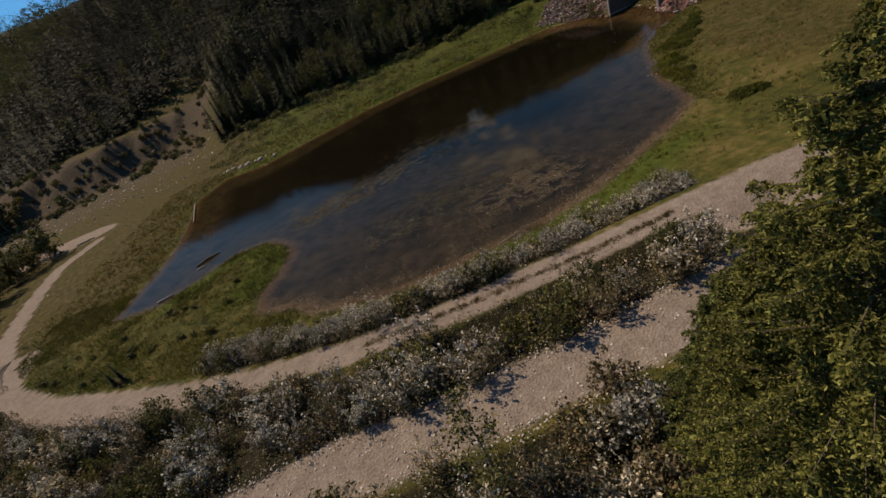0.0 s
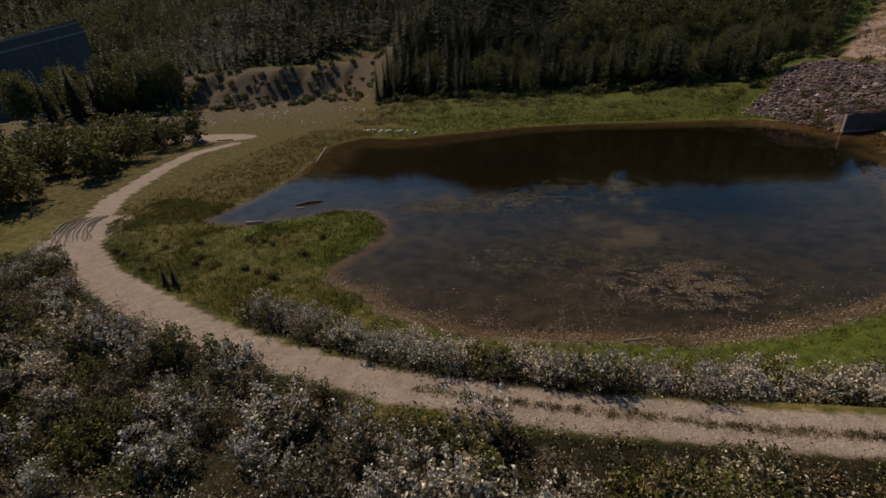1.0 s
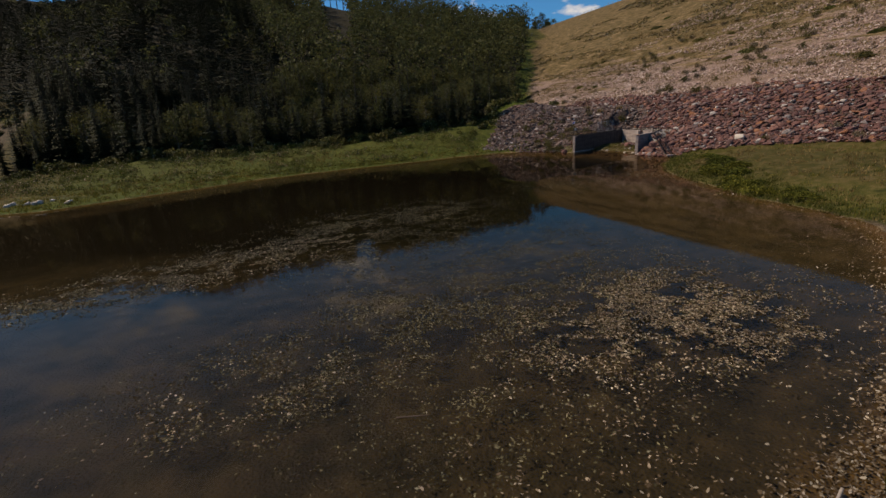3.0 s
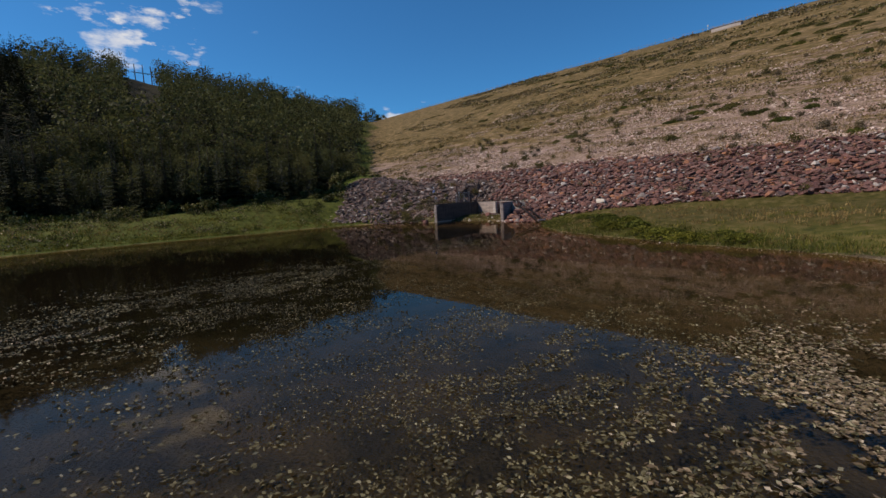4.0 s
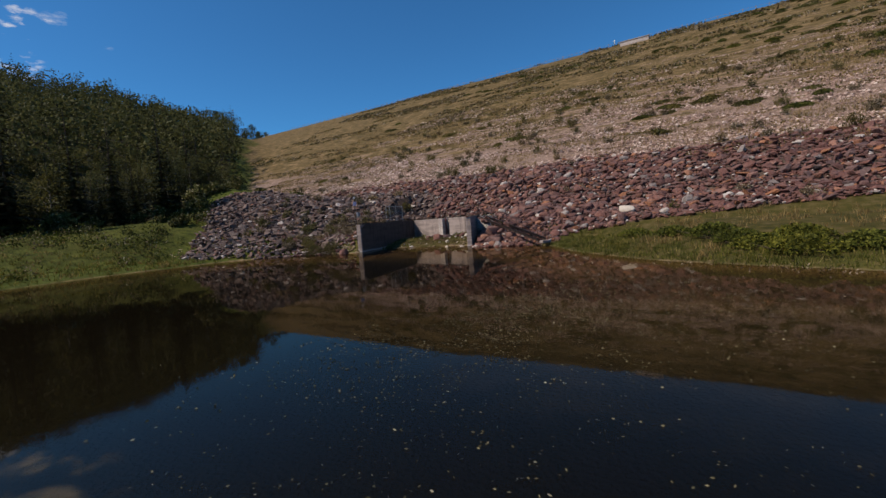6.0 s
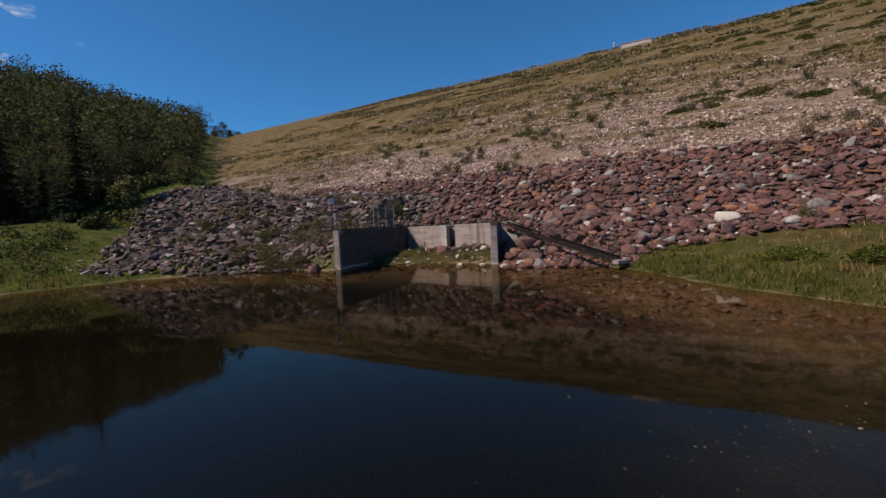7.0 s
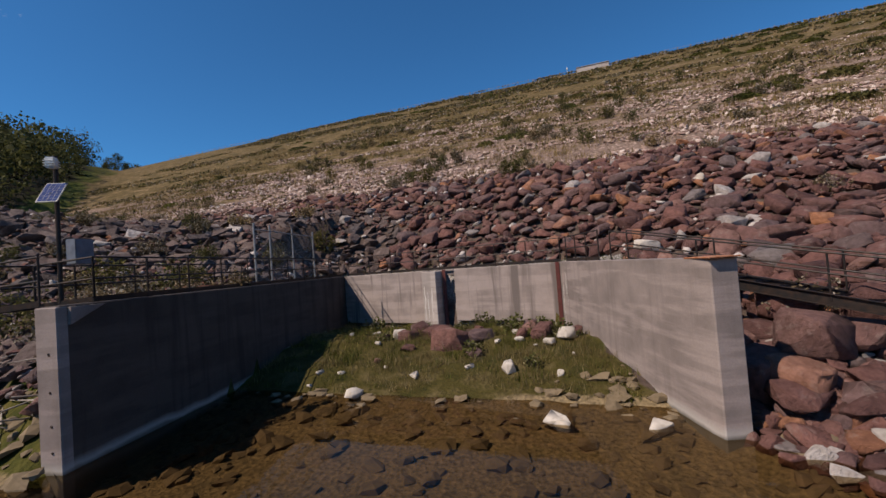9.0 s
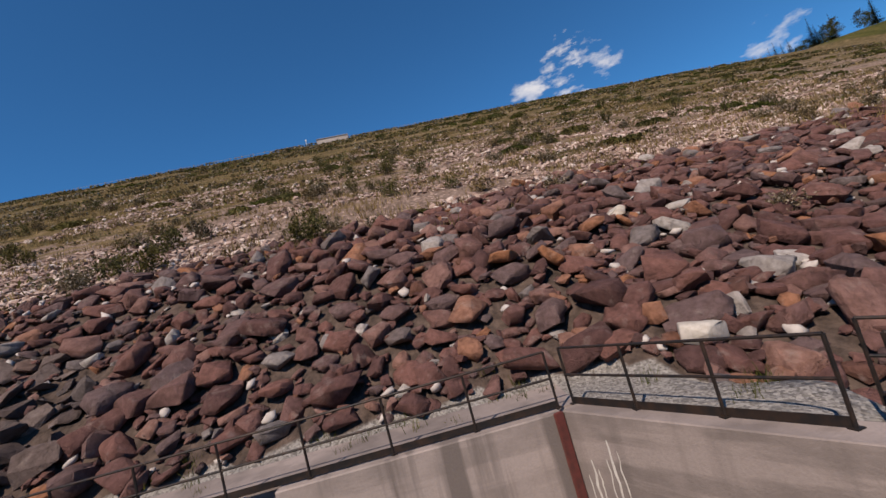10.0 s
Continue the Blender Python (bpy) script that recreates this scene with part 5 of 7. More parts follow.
def build_near_trees():
    """The two spruces and the young aspen that stand close to the start of the way."""
    gen = np.random.default_rng(11)
    for x, y, top, radius, label in NEAR_SPRUCES:
        z0 = float(ground_height(np.array([x]), np.array([y]))[0])
        h = top - z0
        tree = thing("spruce_tree", label, "tree", (x, y, z0 - 0.2))
        wood = [tube_arrays([(0, 0, -0.3), (0.05, 0, h * 0.5), (0, 0, h)], [0.24, 0.14, 0.02], 9)]
        cent, size = [], []
        tiers = int(h * 2.6)
        for i in range(tiers):
            f = i / tiers
            z = h * (0.1 + 0.9 * f)
            reach = radius * (1 - f) ** 0.8 + 0.15
            m = 8 if f < 0.8 else 5
            off = gen.uniform(0, 6.3)
            for j in range(m):
                t = off + j * 6.283 / m + gen.uniform(-0.3, 0.3)
                r = reach * gen.uniform(0.65, 1.2)
                g = np.linspace(0, 1, 6)
                droop = -0.30 * r * g + 0.22 * r * g**2.2
                path = np.stack([np.cos(t) * r * g, np.sin(t) * r * g, z + droop + gen.normal() * 0.1], 1)
                wood.append(tube_arrays(path, np.linspace(0.035, 0.006, 6), 4))
                # hanging twigs to both sides, each a tassel of needle sprays
                side, out = np.array([-np.sin(t), np.cos(t), 0]), np.array([np.cos(t), np.sin(t), 0])
                m2 = int(12 + 17 * r)
                q = gen.uniform(0.12, 1.0, m2) ** 0.75
                root = np.stack([np.interp(q, g, path[:, a]) for a in range(3)], 1)
                lr = gen.choice((-1.0, 1.0), m2)
                long = gen.uniform(0.5, 1.0, m2) * (0.22 + 0.26 * r * (1.1 - q))
                way = side * lr[:, None] * 0.75 + out * 0.55 + np.stack([0 * q, 0 * q, -gen.uniform(0.15, 0.95, m2)], 1)
                per = 11
                u = np.tile(np.linspace(0.05, 1, per), m2)[:, None]
                sag = np.zeros((m2 * per, 3))
                sag[:, 2] = -0.22 * u[:, 0] ** 2 * np.repeat(long, per)
                cent.append(np.repeat(root, per, 0) + np.repeat(way * long[:, None], per, 0) * u + sag + gen.normal(size=(m2 * per, 3)) * 0.022)
                size.append(np.full(m2 * per, 0.05))
        v, f = merge(wood)
        part("trunk", fast_mesh("trunk", v, f, M["bark"]), None, tree)
        c, s = np.concatenate(cent), np.concatenate(size)
        v, f = leaf_quads(c, s * gen.uniform(0.7, 1.3, len(s)), gen, 2.8, 0.4, 0.5)
        part("crown", fast_mesh("crown", v, f, M["near_spruce"]), None, tree)
    x, y, top = NEAR_ASPEN
    z0 = float(ground_height(np.array([x]), np.array([y]))[0])
    h = top - z0
    tree = thing("aspen_tree", "young slender aspen beside the dirt track", "tree", (x, y, z0 - 0.1))
    (v, f), limbs = aspen_crown(gen, h, 1.15, 30, 34, 0.12)
    wood = [tube_arrays([(0, 0, -0.3), (0.1, 0, h * 0.5), (0, 0.1, h * 0.97)], [0.07, 0.045, 0.01], 6)]
    wood += [tube_arrays([a, (a + b) / 2, b], [0.02, 0.014, 0.005], 4) for a, b in limbs]
    tv, tf = merge(wood)
    part("trunk", fast_mesh("trunk", tv, tf, M["aspen_bark"]), None, tree)
    part("crown", fast_mesh("crown", v, f, M["willow"]), None, tree)


NEAR_SPRUCES = [(8.5, 4.4, 24.5, 4.8, "large yellow-green spruce with drooping boughs beside the upper track"),
                (7.8, 7.0, 16.2, 2.4, "smaller yellow-green spruce beside the upper track"),
                (8.5, 9.0, 13.6, 2.7, "bushy yellow-green spruce beside the upper track"),
                (10.2, 9.0, 15.5, 3.2, "bushy yellow-green spruce beside the upper track")]
NEAR_ASPEN = (-1.6, 10.3, 11.8)

build_forest()
build_shrubs()
build_near_trees()

# ---- riprap, scree and other stones ----
def rock_proto(gen, flat=0.6, worn=True, points=17):
    """A blunt broken block: the hull of points on a squarish body, of about unit size."""
    bm = bmesh.new()
    for _ in range(points):
        v = gen.normal(size=3)
        v = np.sign(v) * np.abs(v) ** 0.55
        v /= np.linalg.norm(v) ** 0.8 * 1.9
        bm.verts.new((v[0] * 1.3, v[1] * gen.uniform(0.85, 1.0), v[2] * flat))
    hull = bmesh.ops.convex_hull(bm, input=list(bm.verts))
    bmesh.ops.delete(bm, geom=[e for e in hull["geom_interior"] if isinstance(e, bmesh.types.BMVert)], context="VERTS")
    if worn:
        bmesh.ops.bevel(bm, geom=list(bm.edges), offset=gen.uniform(0.035, 0.075), segments=1, affect="EDGES", clamp_overlap=True)
        for v in bm.verts:
            v.co *= 1 + gen.normal() * 0.018
    bmesh.ops.triangulate(bm, faces=list(bm.faces))
    bm.verts.index_update()
    vs = np.array([v.co[:] for v in bm.verts])
    fs = np.array([[v.index for v in f.verts] for f in bm.faces])
    bm.free()
    return vs, fs


def small_proto(gen, flat=0.6):
    bm = bmesh.new()
    bmesh.ops.create_icosphere(bm, subdivisions=1, radius=0.5)
    for v in bm.verts:
        v.co += Vector(gen.normal(size=3)) * 0.09
        v.co.z *= flat
        v.co.x *= 1.3
    vs = np.array([v.co[:] for v in bm.verts])
    fs = np.array([[v.index for v in f.verts] for f in bm.faces])
    bm.free()
    return vs, fs


def slope_normal(x, y):
    e = 0.6
    gx = (ground_height(x + e, y) - ground_height(x - e, y)) / (2 * e)
    gy = (ground_height(x, y + e) - ground_height(x, y - e)) / (2 * e)
    n = np.stack([-gx, -gy, np.ones_like(gx)], -1)
    return n / np.linalg.norm(n, axis=-1, keepdims=True)


def turn_matrices(gen, normals, wobble):
    """Rotations that bed a stone between slope and level with a random spin and some tilt."""
    n = len(normals)
    up = normals + (0, 0, 0.8)
    up /= np.linalg.norm(up, axis=1, keepdims=True)
    up = up + gen.normal(size=(n, 3)) * wobble
    up /= np.linalg.norm(up, axis=1, keepdims=True)
    a = gen.uniform(0, 2 * np.pi, n)
    ref = np.stack([np.cos(a), np.sin(a), np.zeros(n)], 1)
    side = np.cross(up, ref)
    side /= np.linalg.norm(side, axis=1, keepdims=True)
    ahead = np.cross(side, up)
    return np.stack([ahead, side, up], -1)


def joined_stones(name, gen, protos, xy, sizes, material, label, category, wobble=0.25, lift=0.1, kind="stuff", parent=None, round_shade=False):
    x, y = xy
    z = ground_height(x, y) + gen.uniform(-0.06, 0.14, len(x)) * sizes
    rot = turn_matrices(gen, slope_normal(x, y), wobble)
    pick = gen.integers(0, len(protos), len(x))
    vs, fs, k = [], [], 0
    for q, (pv, pf) in enumerate(protos):
        i = np.where(pick == q)[0]
        if not len(i):
            continue
        v = np.einsum("nij,vj->nvi", rot[i] * sizes[i][:, None, None], pv) + np.stack([x[i], y[i], z[i] + lift * sizes[i]], -1)[:, None, :]
        vs.append(v.reshape(-1, 3))
        fs.append((pf[None] + (np.arange(len(i)) * len(pv))[:, None, None]).reshape(-1, 3) + k)
        k += len(vs[-1])
    ob = part(name, fast_mesh(name, np.concatenate(vs), np.concatenate(fs), material, round_shade), None, parent)
    return tagged(ob, label, "" if parent else category, kind=kind)


def riprap_inside(x, y):
    z = ground_height(x, y)
    bay = polygon_distance(x, y, BAY)
    toe = 62.5 + np.interp(y, [40, 60, 80, 90, 94], [8.5, 7.0, 3.5, -0.3, -1.0]) - 0.62 * np.clip(y - 113, 0, 40)
    stair_d, _ = line_distance(x, y, [(69.3, 100.3), (60.4, 89.9)])
    walk_way = (bay < 2.5) & (x > 67.0)
    return (x > toe) & (z < 10.9 + 0.8 * (vnoise(x / 5, y / 5) - 0.5)) & (z > -0.3) & (bay > 0.9) & ~walk_way & (stair_d > 1.0) & (y < 150) & (y - 136 < 1.1 * (x - 50) + 2 * (vnoise(x / 2, y / 2) - 0.5))


def build_riprap():
    gen = np.random.default_rng(31)
    protos = [rock_proto(gen, gen.uniform(0.34, 0.66)) for _ in range(14)]
    plain = [rock_proto(gen, gen.uniform(0.3, 0.58), False, 14) for _ in range(18)]
    n = 60000
    x, y = gen.uniform(46, 92, n), gen.uniform(22, 153, n)
    keep = riprap_inside(x, y)
    x, y = x[keep], y[keep]
    near = np.hypot(x - 74, y - 104)
    sizes = np.clip(gen.lognormal(-0.80, 0.45, len(x)), 0.2, 1.15) * np.where(near < 14, 1.08, 0.95)
    # thin the crowd: drop stones that sit on a larger neighbour
    order = np.argsort(-sizes)
    cells, chosen = {}, []
    for i in order:
        c = (int(x[i] // 1.2), int(y[i] // 1.2))
        r = sizes[i]
        ok = True
        for a in (-1, 0, 1):
            for b in (-1, 0, 1):
                for j in cells.get((c[0] + a, c[1] + b), ()):
                    if math.hypot(x[i] - x[j], y[i] - y[j]) < 0.31 * (r + sizes[j]):
                        ok = False
                        break
                if not ok:
                    break
            if not ok:
                break
        if ok:
            cells.setdefault(c, []).append(i)
            chosen.append(i)
    chosen = np.array(chosen)
    x, y, sizes = x[chosen], y[chosen], sizes[chosen]
    close = (np.hypot(x - 73.5, y - 103) < 15.5) & (sizes > 0.42)
    pick = np.where(close)[0]
    pick = pick[np.argsort(np.hypot(x[pick] - 74, y[pick] - 104))][:300]
    rest = np.ones(len(x), bool)
    rest[pick] = False
    slope = thing("riprap_slope", "bank of broken red-brown and grey riprap stones above the outlet", "riprap", kind="structure")
    cold = (y > 116 + 6 * (vnoise(x / 4, y / 4) - 0.5)) & (x < 84)
    by_outlet = np.hypot(x - 76, y - 102) < 27
    for sel, nm, mat, worn in ((rest & ~cold & by_outlet, "riprap_field", "rock", True), (rest & ~cold & ~by_outlet, "riprap_field", "rock", False), (rest & cold, "grey_riprap_field", "grey_rock", False)):
        joined_stones(nm, gen, protos if worn else plain, (x[sel], y[sel]), sizes[sel], M[mat], "loose broken riprap stones", "stones", 0.3, 0.2, "stuff", slope, worn)
    meshes = [fast_mesh("stone", v, f, M["rock"], True) for v, f in protos]
    grey = [fast_mesh("stone", v, f, M["grey_rock"], True) for v, f in protos]
    z = ground_height(x[pick], y[pick])
    rot = turn_matrices(gen, slope_normal(x[pick], y[pick]), 0.3)
    for i, q in enumerate(pick):
        ob = new("stone", (grey if cold[q] else meshes)[int(gen.integers(0, len(meshes)))])
        ob.parent = slope
        ob.matrix_world = Matrix.Translation((x[q], y[q], z[i] + gen.uniform(0.14, 0.32) * sizes[q])) @ Matrix(rot[i].tolist()).to_4x4() @ Matrix.Scale(sizes[q], 4)
    # chinking stones between
    n = 17000
    sx, sy = gen.uniform(46, 92, n), gen.uniform(30, 153, n)
    keep = riprap_inside(sx, sy)
    sx, sy = sx[keep], sy[keep]
    small = [small_proto(gen) for _ in range(6)]
    joined_stones("riprap_chips", gen, small, (sx, sy), gen.uniform(0.14, 0.42, len(sx)), M["rock"], "small stones packed between the riprap", "stones", 0.4, 0.5, "stuff", slope)
    n = 2600
    sx, sy = gen.uniform(46, 90, n), gen.uniform(30, 153, n)
    keep = riprap_inside(sx, sy) & (gen.random(n) < 0.3 + 0.7 * smooth(0.45, 0.6, fbm(sx / 3, sy / 3, 3)))
    sx, sy = sx[keep], sy[keep]
    chalk = plain_material("chalky_stone", (0.46, 0.41, 0.38), 0.85, wear=(0.3, 0.25, 0.23))
    joined_stones("pale_chips", gen, small, (sx, sy), gen.uniform(0.12, 0.42, len(sx)), chalk, "pale rounded cobbles among the red riprap", "stones", 0.4, 0.55, "stuff", slope, True)


def build_scree():
    gen = np.random.default_rng(41)
    small = [small_proto(gen, 0.55) for _ in range(6)]
    n = 42000
    x = 89 + 62 * gen.random(n) ** 1.5
    y = gen.uniform(30, 168, n)
    z = ground_height(x, y)
    patch = fbm(x / 3.2, y / 18, 3) - np.interp(z, [10, 14, 20, 28, 40], [0.35, 0.42, 0.50, 0.545, 0.60])
    keep = (patch > 0) & (z > 10)
    x, y = x[keep], y[keep]
    n2 = Nodes("scree_stone")
    w = n2.world()
    tone = n2.ramp(n2.island(), (0.0, (0.17, 0.108, 0.09)), (0.35, (0.33, 0.22, 0.18)), (0.8, (0.50, 0.375, 0.32)), (1.0, (0.66, 0.56, 0.5)))
    M["scree"] = n2.surface(n2.mix(n2.span(n2.noise(6, 4, 0.6, w), 0.35, 0.7, 0, 0.4), tone, (0.2, 0.15, 0.12)), 0.9, normal=n2.bump(n2.noise(16, 4, 0.6, w), 0.4, 0.03))
    joined_stones("scree_stones", gen, small, (x, y), gen.uniform(0.16, 0.46, len(x)), M["scree"], "pale pinkish scree stones on the embankment", "stones", 0.35, 0.2)


build_riprap()
build_scree()

# ---- pond life, shores and grass ----
def flat_leaves(x, y, z, size, gen, stretch=1.5, tilt=0.12):
    """Flat six-cornered floating leaves."""
    n = len(x)
    a = gen.uniform(0, 6.283, n)
    t = np.arange(6) / 6 * 6.283
    lx, ly = np.cos(t)[None] * stretch * size[:, None] / 2, np.sin(t)[None] * size[:, None] / 2
    vx = x[:, None] + np.cos(a)[:, None] * lx - np.sin(a)[:, None] * ly
    vy = y[:, None] + np.sin(a)[:, None] * lx + np.cos(a)[:, None] * ly
    vz = z[:, None] + lx * gen.normal(size=(n, 1)) * tilt + ly * gen.normal(size=(n, 1)) * tilt
    vz = np.maximum(vz, 0.004 + 0 * vz)
    v = np.stack([vx, vy, vz], -1).reshape(-1, 3)
    f = (np.arange(n)[:, None, None] * 6 + np.array([[0, 1, 2], [0, 2, 3], [0, 3, 4], [0, 4, 5]])[None]).reshape(-1, 3)
    return v, f


def build_pads():
    gen = np.random.default_rng(51)
    n = 2300000
    x, y = gen.uniform(-26, 40, n), gen.uniform(38, 90, n)

    def blob(cx, cy, rx, ry):
        return np.exp(-(((x - cx) / rx) ** 2 + ((y - cy) / ry) ** 2))

    shore = smooth(-1.0, -4.0, polygon_distance(x, y, POND))
    clump = 0.7 * fbm(x / 1.3, y / 0.9, 4) + 0.3 * fbm(x / 0.35, y / 0.35, 2)
    core = blob(13, 47.5, 4.5, 3.0) + 0.8 * blob(13.5, 43.8, 3.6, 2.0) + 0.45 * blob(7.5, 46.5, 3.5, 2.6) + 0.2 * blob(-6, 49.5, 4, 2) + 0.55 * blob(-11, 67.5, 6.5, 2.4) + 0.3 * blob(-2.5, 71, 5, 2)
    dim = 0.9 * blob(-11, 67.7, 6.5, 2.8) + 0.7 * blob(-17, 65.8, 5, 2.2) + 0.6 * blob(-2, 71, 7, 2.8) + 0.9 * blob(9, 75.5, 9, 4.5) + 0.35 * blob(-5, 50, 5, 3.5) + 0.4 * blob(2, 52.5, 6, 4.5) + 0.5 * blob(9, 52, 8, 5)
    dim = dim + 0.3 * blob(12, 57.5, 7, 4) + 0.2 * blob(16, 62, 8, 6) + 0.4 * blob(30, 81, 5, 3) + 0.15 * blob(34, 77, 6, 5) + 0.5 * blob(6, 66, 6, 5) + 0.3 * blob(0.5, 44, 3.5, 3.5) + 0.3 * blob(13, 46, 8, 4.5)
    for name, mat, dens, lo, hi, level, label in (("bleached_pads", M["pale_pads"], core * smooth(0.40, 0.56, clump) * 1.3, 0.04, 0.095, 0.27, "mat of bleached tan floating leaves on the pond"), ("floating_pads", M["pads"], dim * smooth(0.36, 0.58, clump), 0.032, 0.08, 0.36, "dim brown pondweed leaves at the water surface")):
        keep = gen.random(n) < dens * shore * level
        c = np.stack([x[keep], y[keep], np.full(keep.sum(), 0.02)], 1)
        v, f = leaf_quads(c, gen.uniform(lo, hi, len(c)) * np.interp(c[:, 0], [14, 24], [1.0, 0.75]) * np.where(c[:, 0] < 3, 1.0, np.interp(c[:, 1], [50, 57], [1.0, 0.65])), gen, 2.0, 0.94)
        v[:, 2] = np.clip(v[:, 2], 0.004, 0.05)
        tagged(part(name, fast_mesh(name, v, f, mat), None, None), label, "pondweed", kind="stuff")


def build_shore_debris():
    gen = np.random.default_rng(52)
    n = 700000
    x, y = gen.uniform(-50, 46, n), gen.uniform(34, 90, n)
    sd = polygon_distance(x, y, POND)
    beach = np.exp(-(((x + 19) / 7) ** 2 + ((y - 42) / 5) ** 2))
    east = np.exp(-(((x - 16) / 18) ** 2 + ((y - 39) / 6) ** 2))
    south = np.exp(-((y - 38.5) / 6) ** 2)
    dens = np.where((sd > -3.5) & (sd < 1.0), 0.12 + 0.9 * beach + 0.7 * east * (sd > -1.3) + 0.4 * south, 0) * np.exp(-((sd + 0.4) / 1.3) ** 2) + (sd > -7) * (sd < -0.3) * 0.3 * south * smooth(0.5, 0.66, fbm(x / 1.6, y / 1.6, 3))
    keep = gen.random(n) < dens
    x, y = x[keep], y[keep]
    z = np.maximum(ground_height(x, y), 0.0) + 0.03
    v, f = flat_leaves(x, y, z, gen.uniform(0.025, 0.075, len(x)), gen, 1.9, 0.4)
    tagged(part("shore_litter", fast_mesh("shore_litter", v, f, M["debris"]), None, None), "pale dried weed and stones along the waterline", "litter", kind="stuff")


def blades(x, y, z, height, gen, per=9, spread=0.12, width=0.022):
    n = len(x)
    bx = np.repeat(x, per) + gen.normal(size=n * per) * spread
    by = np.repeat(y, per) + gen.normal(size=n * per) * spread
    bz = np.repeat(z, per) - 0.03
    h = np.repeat(height, per) * gen.uniform(0.55, 1.15, n * per)
    a = gen.uniform(0, 6.283, n * per)
    lean = gen.normal(size=(n * per, 2)) * 0.28
    wx, wy = np.cos(a) * width, np.sin(a) * width
    p0 = np.stack([bx - wx, by - wy, bz], 1)
    p1 = np.stack([bx + wx, by + wy, bz], 1)
    p2 = np.stack([bx + lean[:, 0] * h, by + lean[:, 1] * h, bz + h], 1)
    v = np.stack([p0, p1, p2], 1).reshape(-1, 3)
    return v, np.arange(len(v)).reshape(-1, 3)


def build_grass():
    gen = np.random.default_rng(53)
    n = 60000
    x, y = gen.uniform(-62, 72, n), gen.uniform(34, 160, n)
    z, sd, d1, d2, bay = ground_height(x, y, True)
    toe = 62.5 + np.interp(y, [40, 60, 80, 90, 94], [8.5, 7.0, 3.5, -0.3, -1.0]) - 0.62 * np.clip(y - 113, 0, 40)
    ok = (sd > 0.15) & (sd < 24) & (d1 > 2.6) & (d2 > 3) & (bay > 1.0) & (x < toe + 0.5)
    dens = np.interp(sd, [0, 1, 6, 24], [0.35, 0.8, 0.5, 0.2]) * np.where(x > 40, 1.0, 0.8)
    keep = ok & (gen.random(n) < dens * smooth(0.25, 0.6, fbm(x / 3, y / 3)))
    x, y, z, sd = x[keep], y[keep], z[keep], sd[keep]
    dryness = (fbm(x / 7, y / 7) + 0.25 * (sd > 7) + 0.2 * (x < -42)) > 0.62
    for name, mat, m in (("bank_grass", M["grass"], ~dryness), ("dry_bank_grass", M["dry_grass"], dryness)):
        v, f = blades(x[m], y[m], z[m], gen.uniform(0.25, 0.6, m.sum()), gen, 9, 0.16, 0.028)
        tagged(part(name, fast_mesh(name, v, f, mat), None, None), "tufts of bank grass round the pond", "grass", kind="stuff")
    n = 14000
    x, y = gen.uniform(36, 66, n), gen.uniform(46, 92, n)
    z, sd, d1, d2, bay = ground_height(x, y, True)
    m = (sd > -0.3) & (sd < 5.5) & (gen.random(n) < np.interp(sd, [-0.3, 0.3, 2, 5.5], [0.3, 0.9, 0.6, 0.15]))
    v, f = blades(x[m], y[m], np.maximum(z[m], -0.05), gen.uniform(0.15, 0.42, m.sum()), gen, 9, 0.2, 0.022)
    tagged(part("lush_bank_grass", fast_mesh("lush_bank_grass", v, f, M["grass"]), None, None), "tall green grass hanging over the pond's edge", "grass", kind="stuff")
    # close tufts on the grassy point and the meadow behind it
    n = 30000
    x, y = gen.uniform(-62, -18, n), gen.uniform(33, 66, n)
    z, sd, d1, d2, bay = ground_height(x, y, True)
    m = (sd > 0.1) & (d1 > 2.4) & (gen.random(n) < np.interp(fbm(x / 5, y / 5, 3), [0.3, 0.6], [0.15, 0.75]))
    v, f = blades(x[m], y[m], z[m], gen.uniform(0.15, 0.45, m.sum()), gen, 8, 0.24, 0.026)
    tagged(part("point_grass", fast_mesh("point_grass", v, f, M["olive_grass"]), None, None), "dense olive-green grass on the point", "grass", kind="stuff")
    # the far bank and the meadow west of the pond
    n = 36000
    x, y = gen.uniform(-66, 58, n), gen.uniform(58, 158, n)
    z, sd, d1, d2, bay = ground_height(x, y, True)
    north = (y > 112) & (x > -42)
    west = (x < -44) & (y < 124)
    m = (sd > 0.15) & (sd < 18) & (d1 > 2.6) & (bay > 2) & (z < 3) & (north | west) & (gen.random(n) < np.interp(fbm(x / 5, y / 5, 3), [0.3, 0.6], [0.3, 1.0]) * np.interp(sd, [0, 1, 18], [0.5, 1.0, 0.5]))
    for name, mat, pick in (("far_bank_grass", M["grass"], north), ("meadow_grass", M["meadow_grass"], west & ~north)):
        q = m & pick
        v, f = blades(x[q], y[q], z[q], gen.uniform(0.25, 0.6, q.sum()), gen, 6, 0.26, 0.05)
        tagged(part(name, fast_mesh(name, v, f, mat), None, None), "rough bank grass beyond the pond", "grass", kind="stuff")
    # tall herbs and weeds on the bank below the wood
    n = 5200
    x, y = gen.uniform(-58, 62, n), gen.uniform(126, 166, n)
    z, sd, d1, d2, bay = ground_height(x, y, True)
    up = (y - 130) / np.maximum(wood_foot(x)[0] - 130, 1)
    m = (sd > 1.5) & (up > 0.0) & (up < 1.05) & (gen.random(n) < smooth(0.42, 0.6, fbm(x / 6, y / 4, 3)) * (0.35 + 0.65 * up)) & (y - 136 > 1.1 * (x - 51))
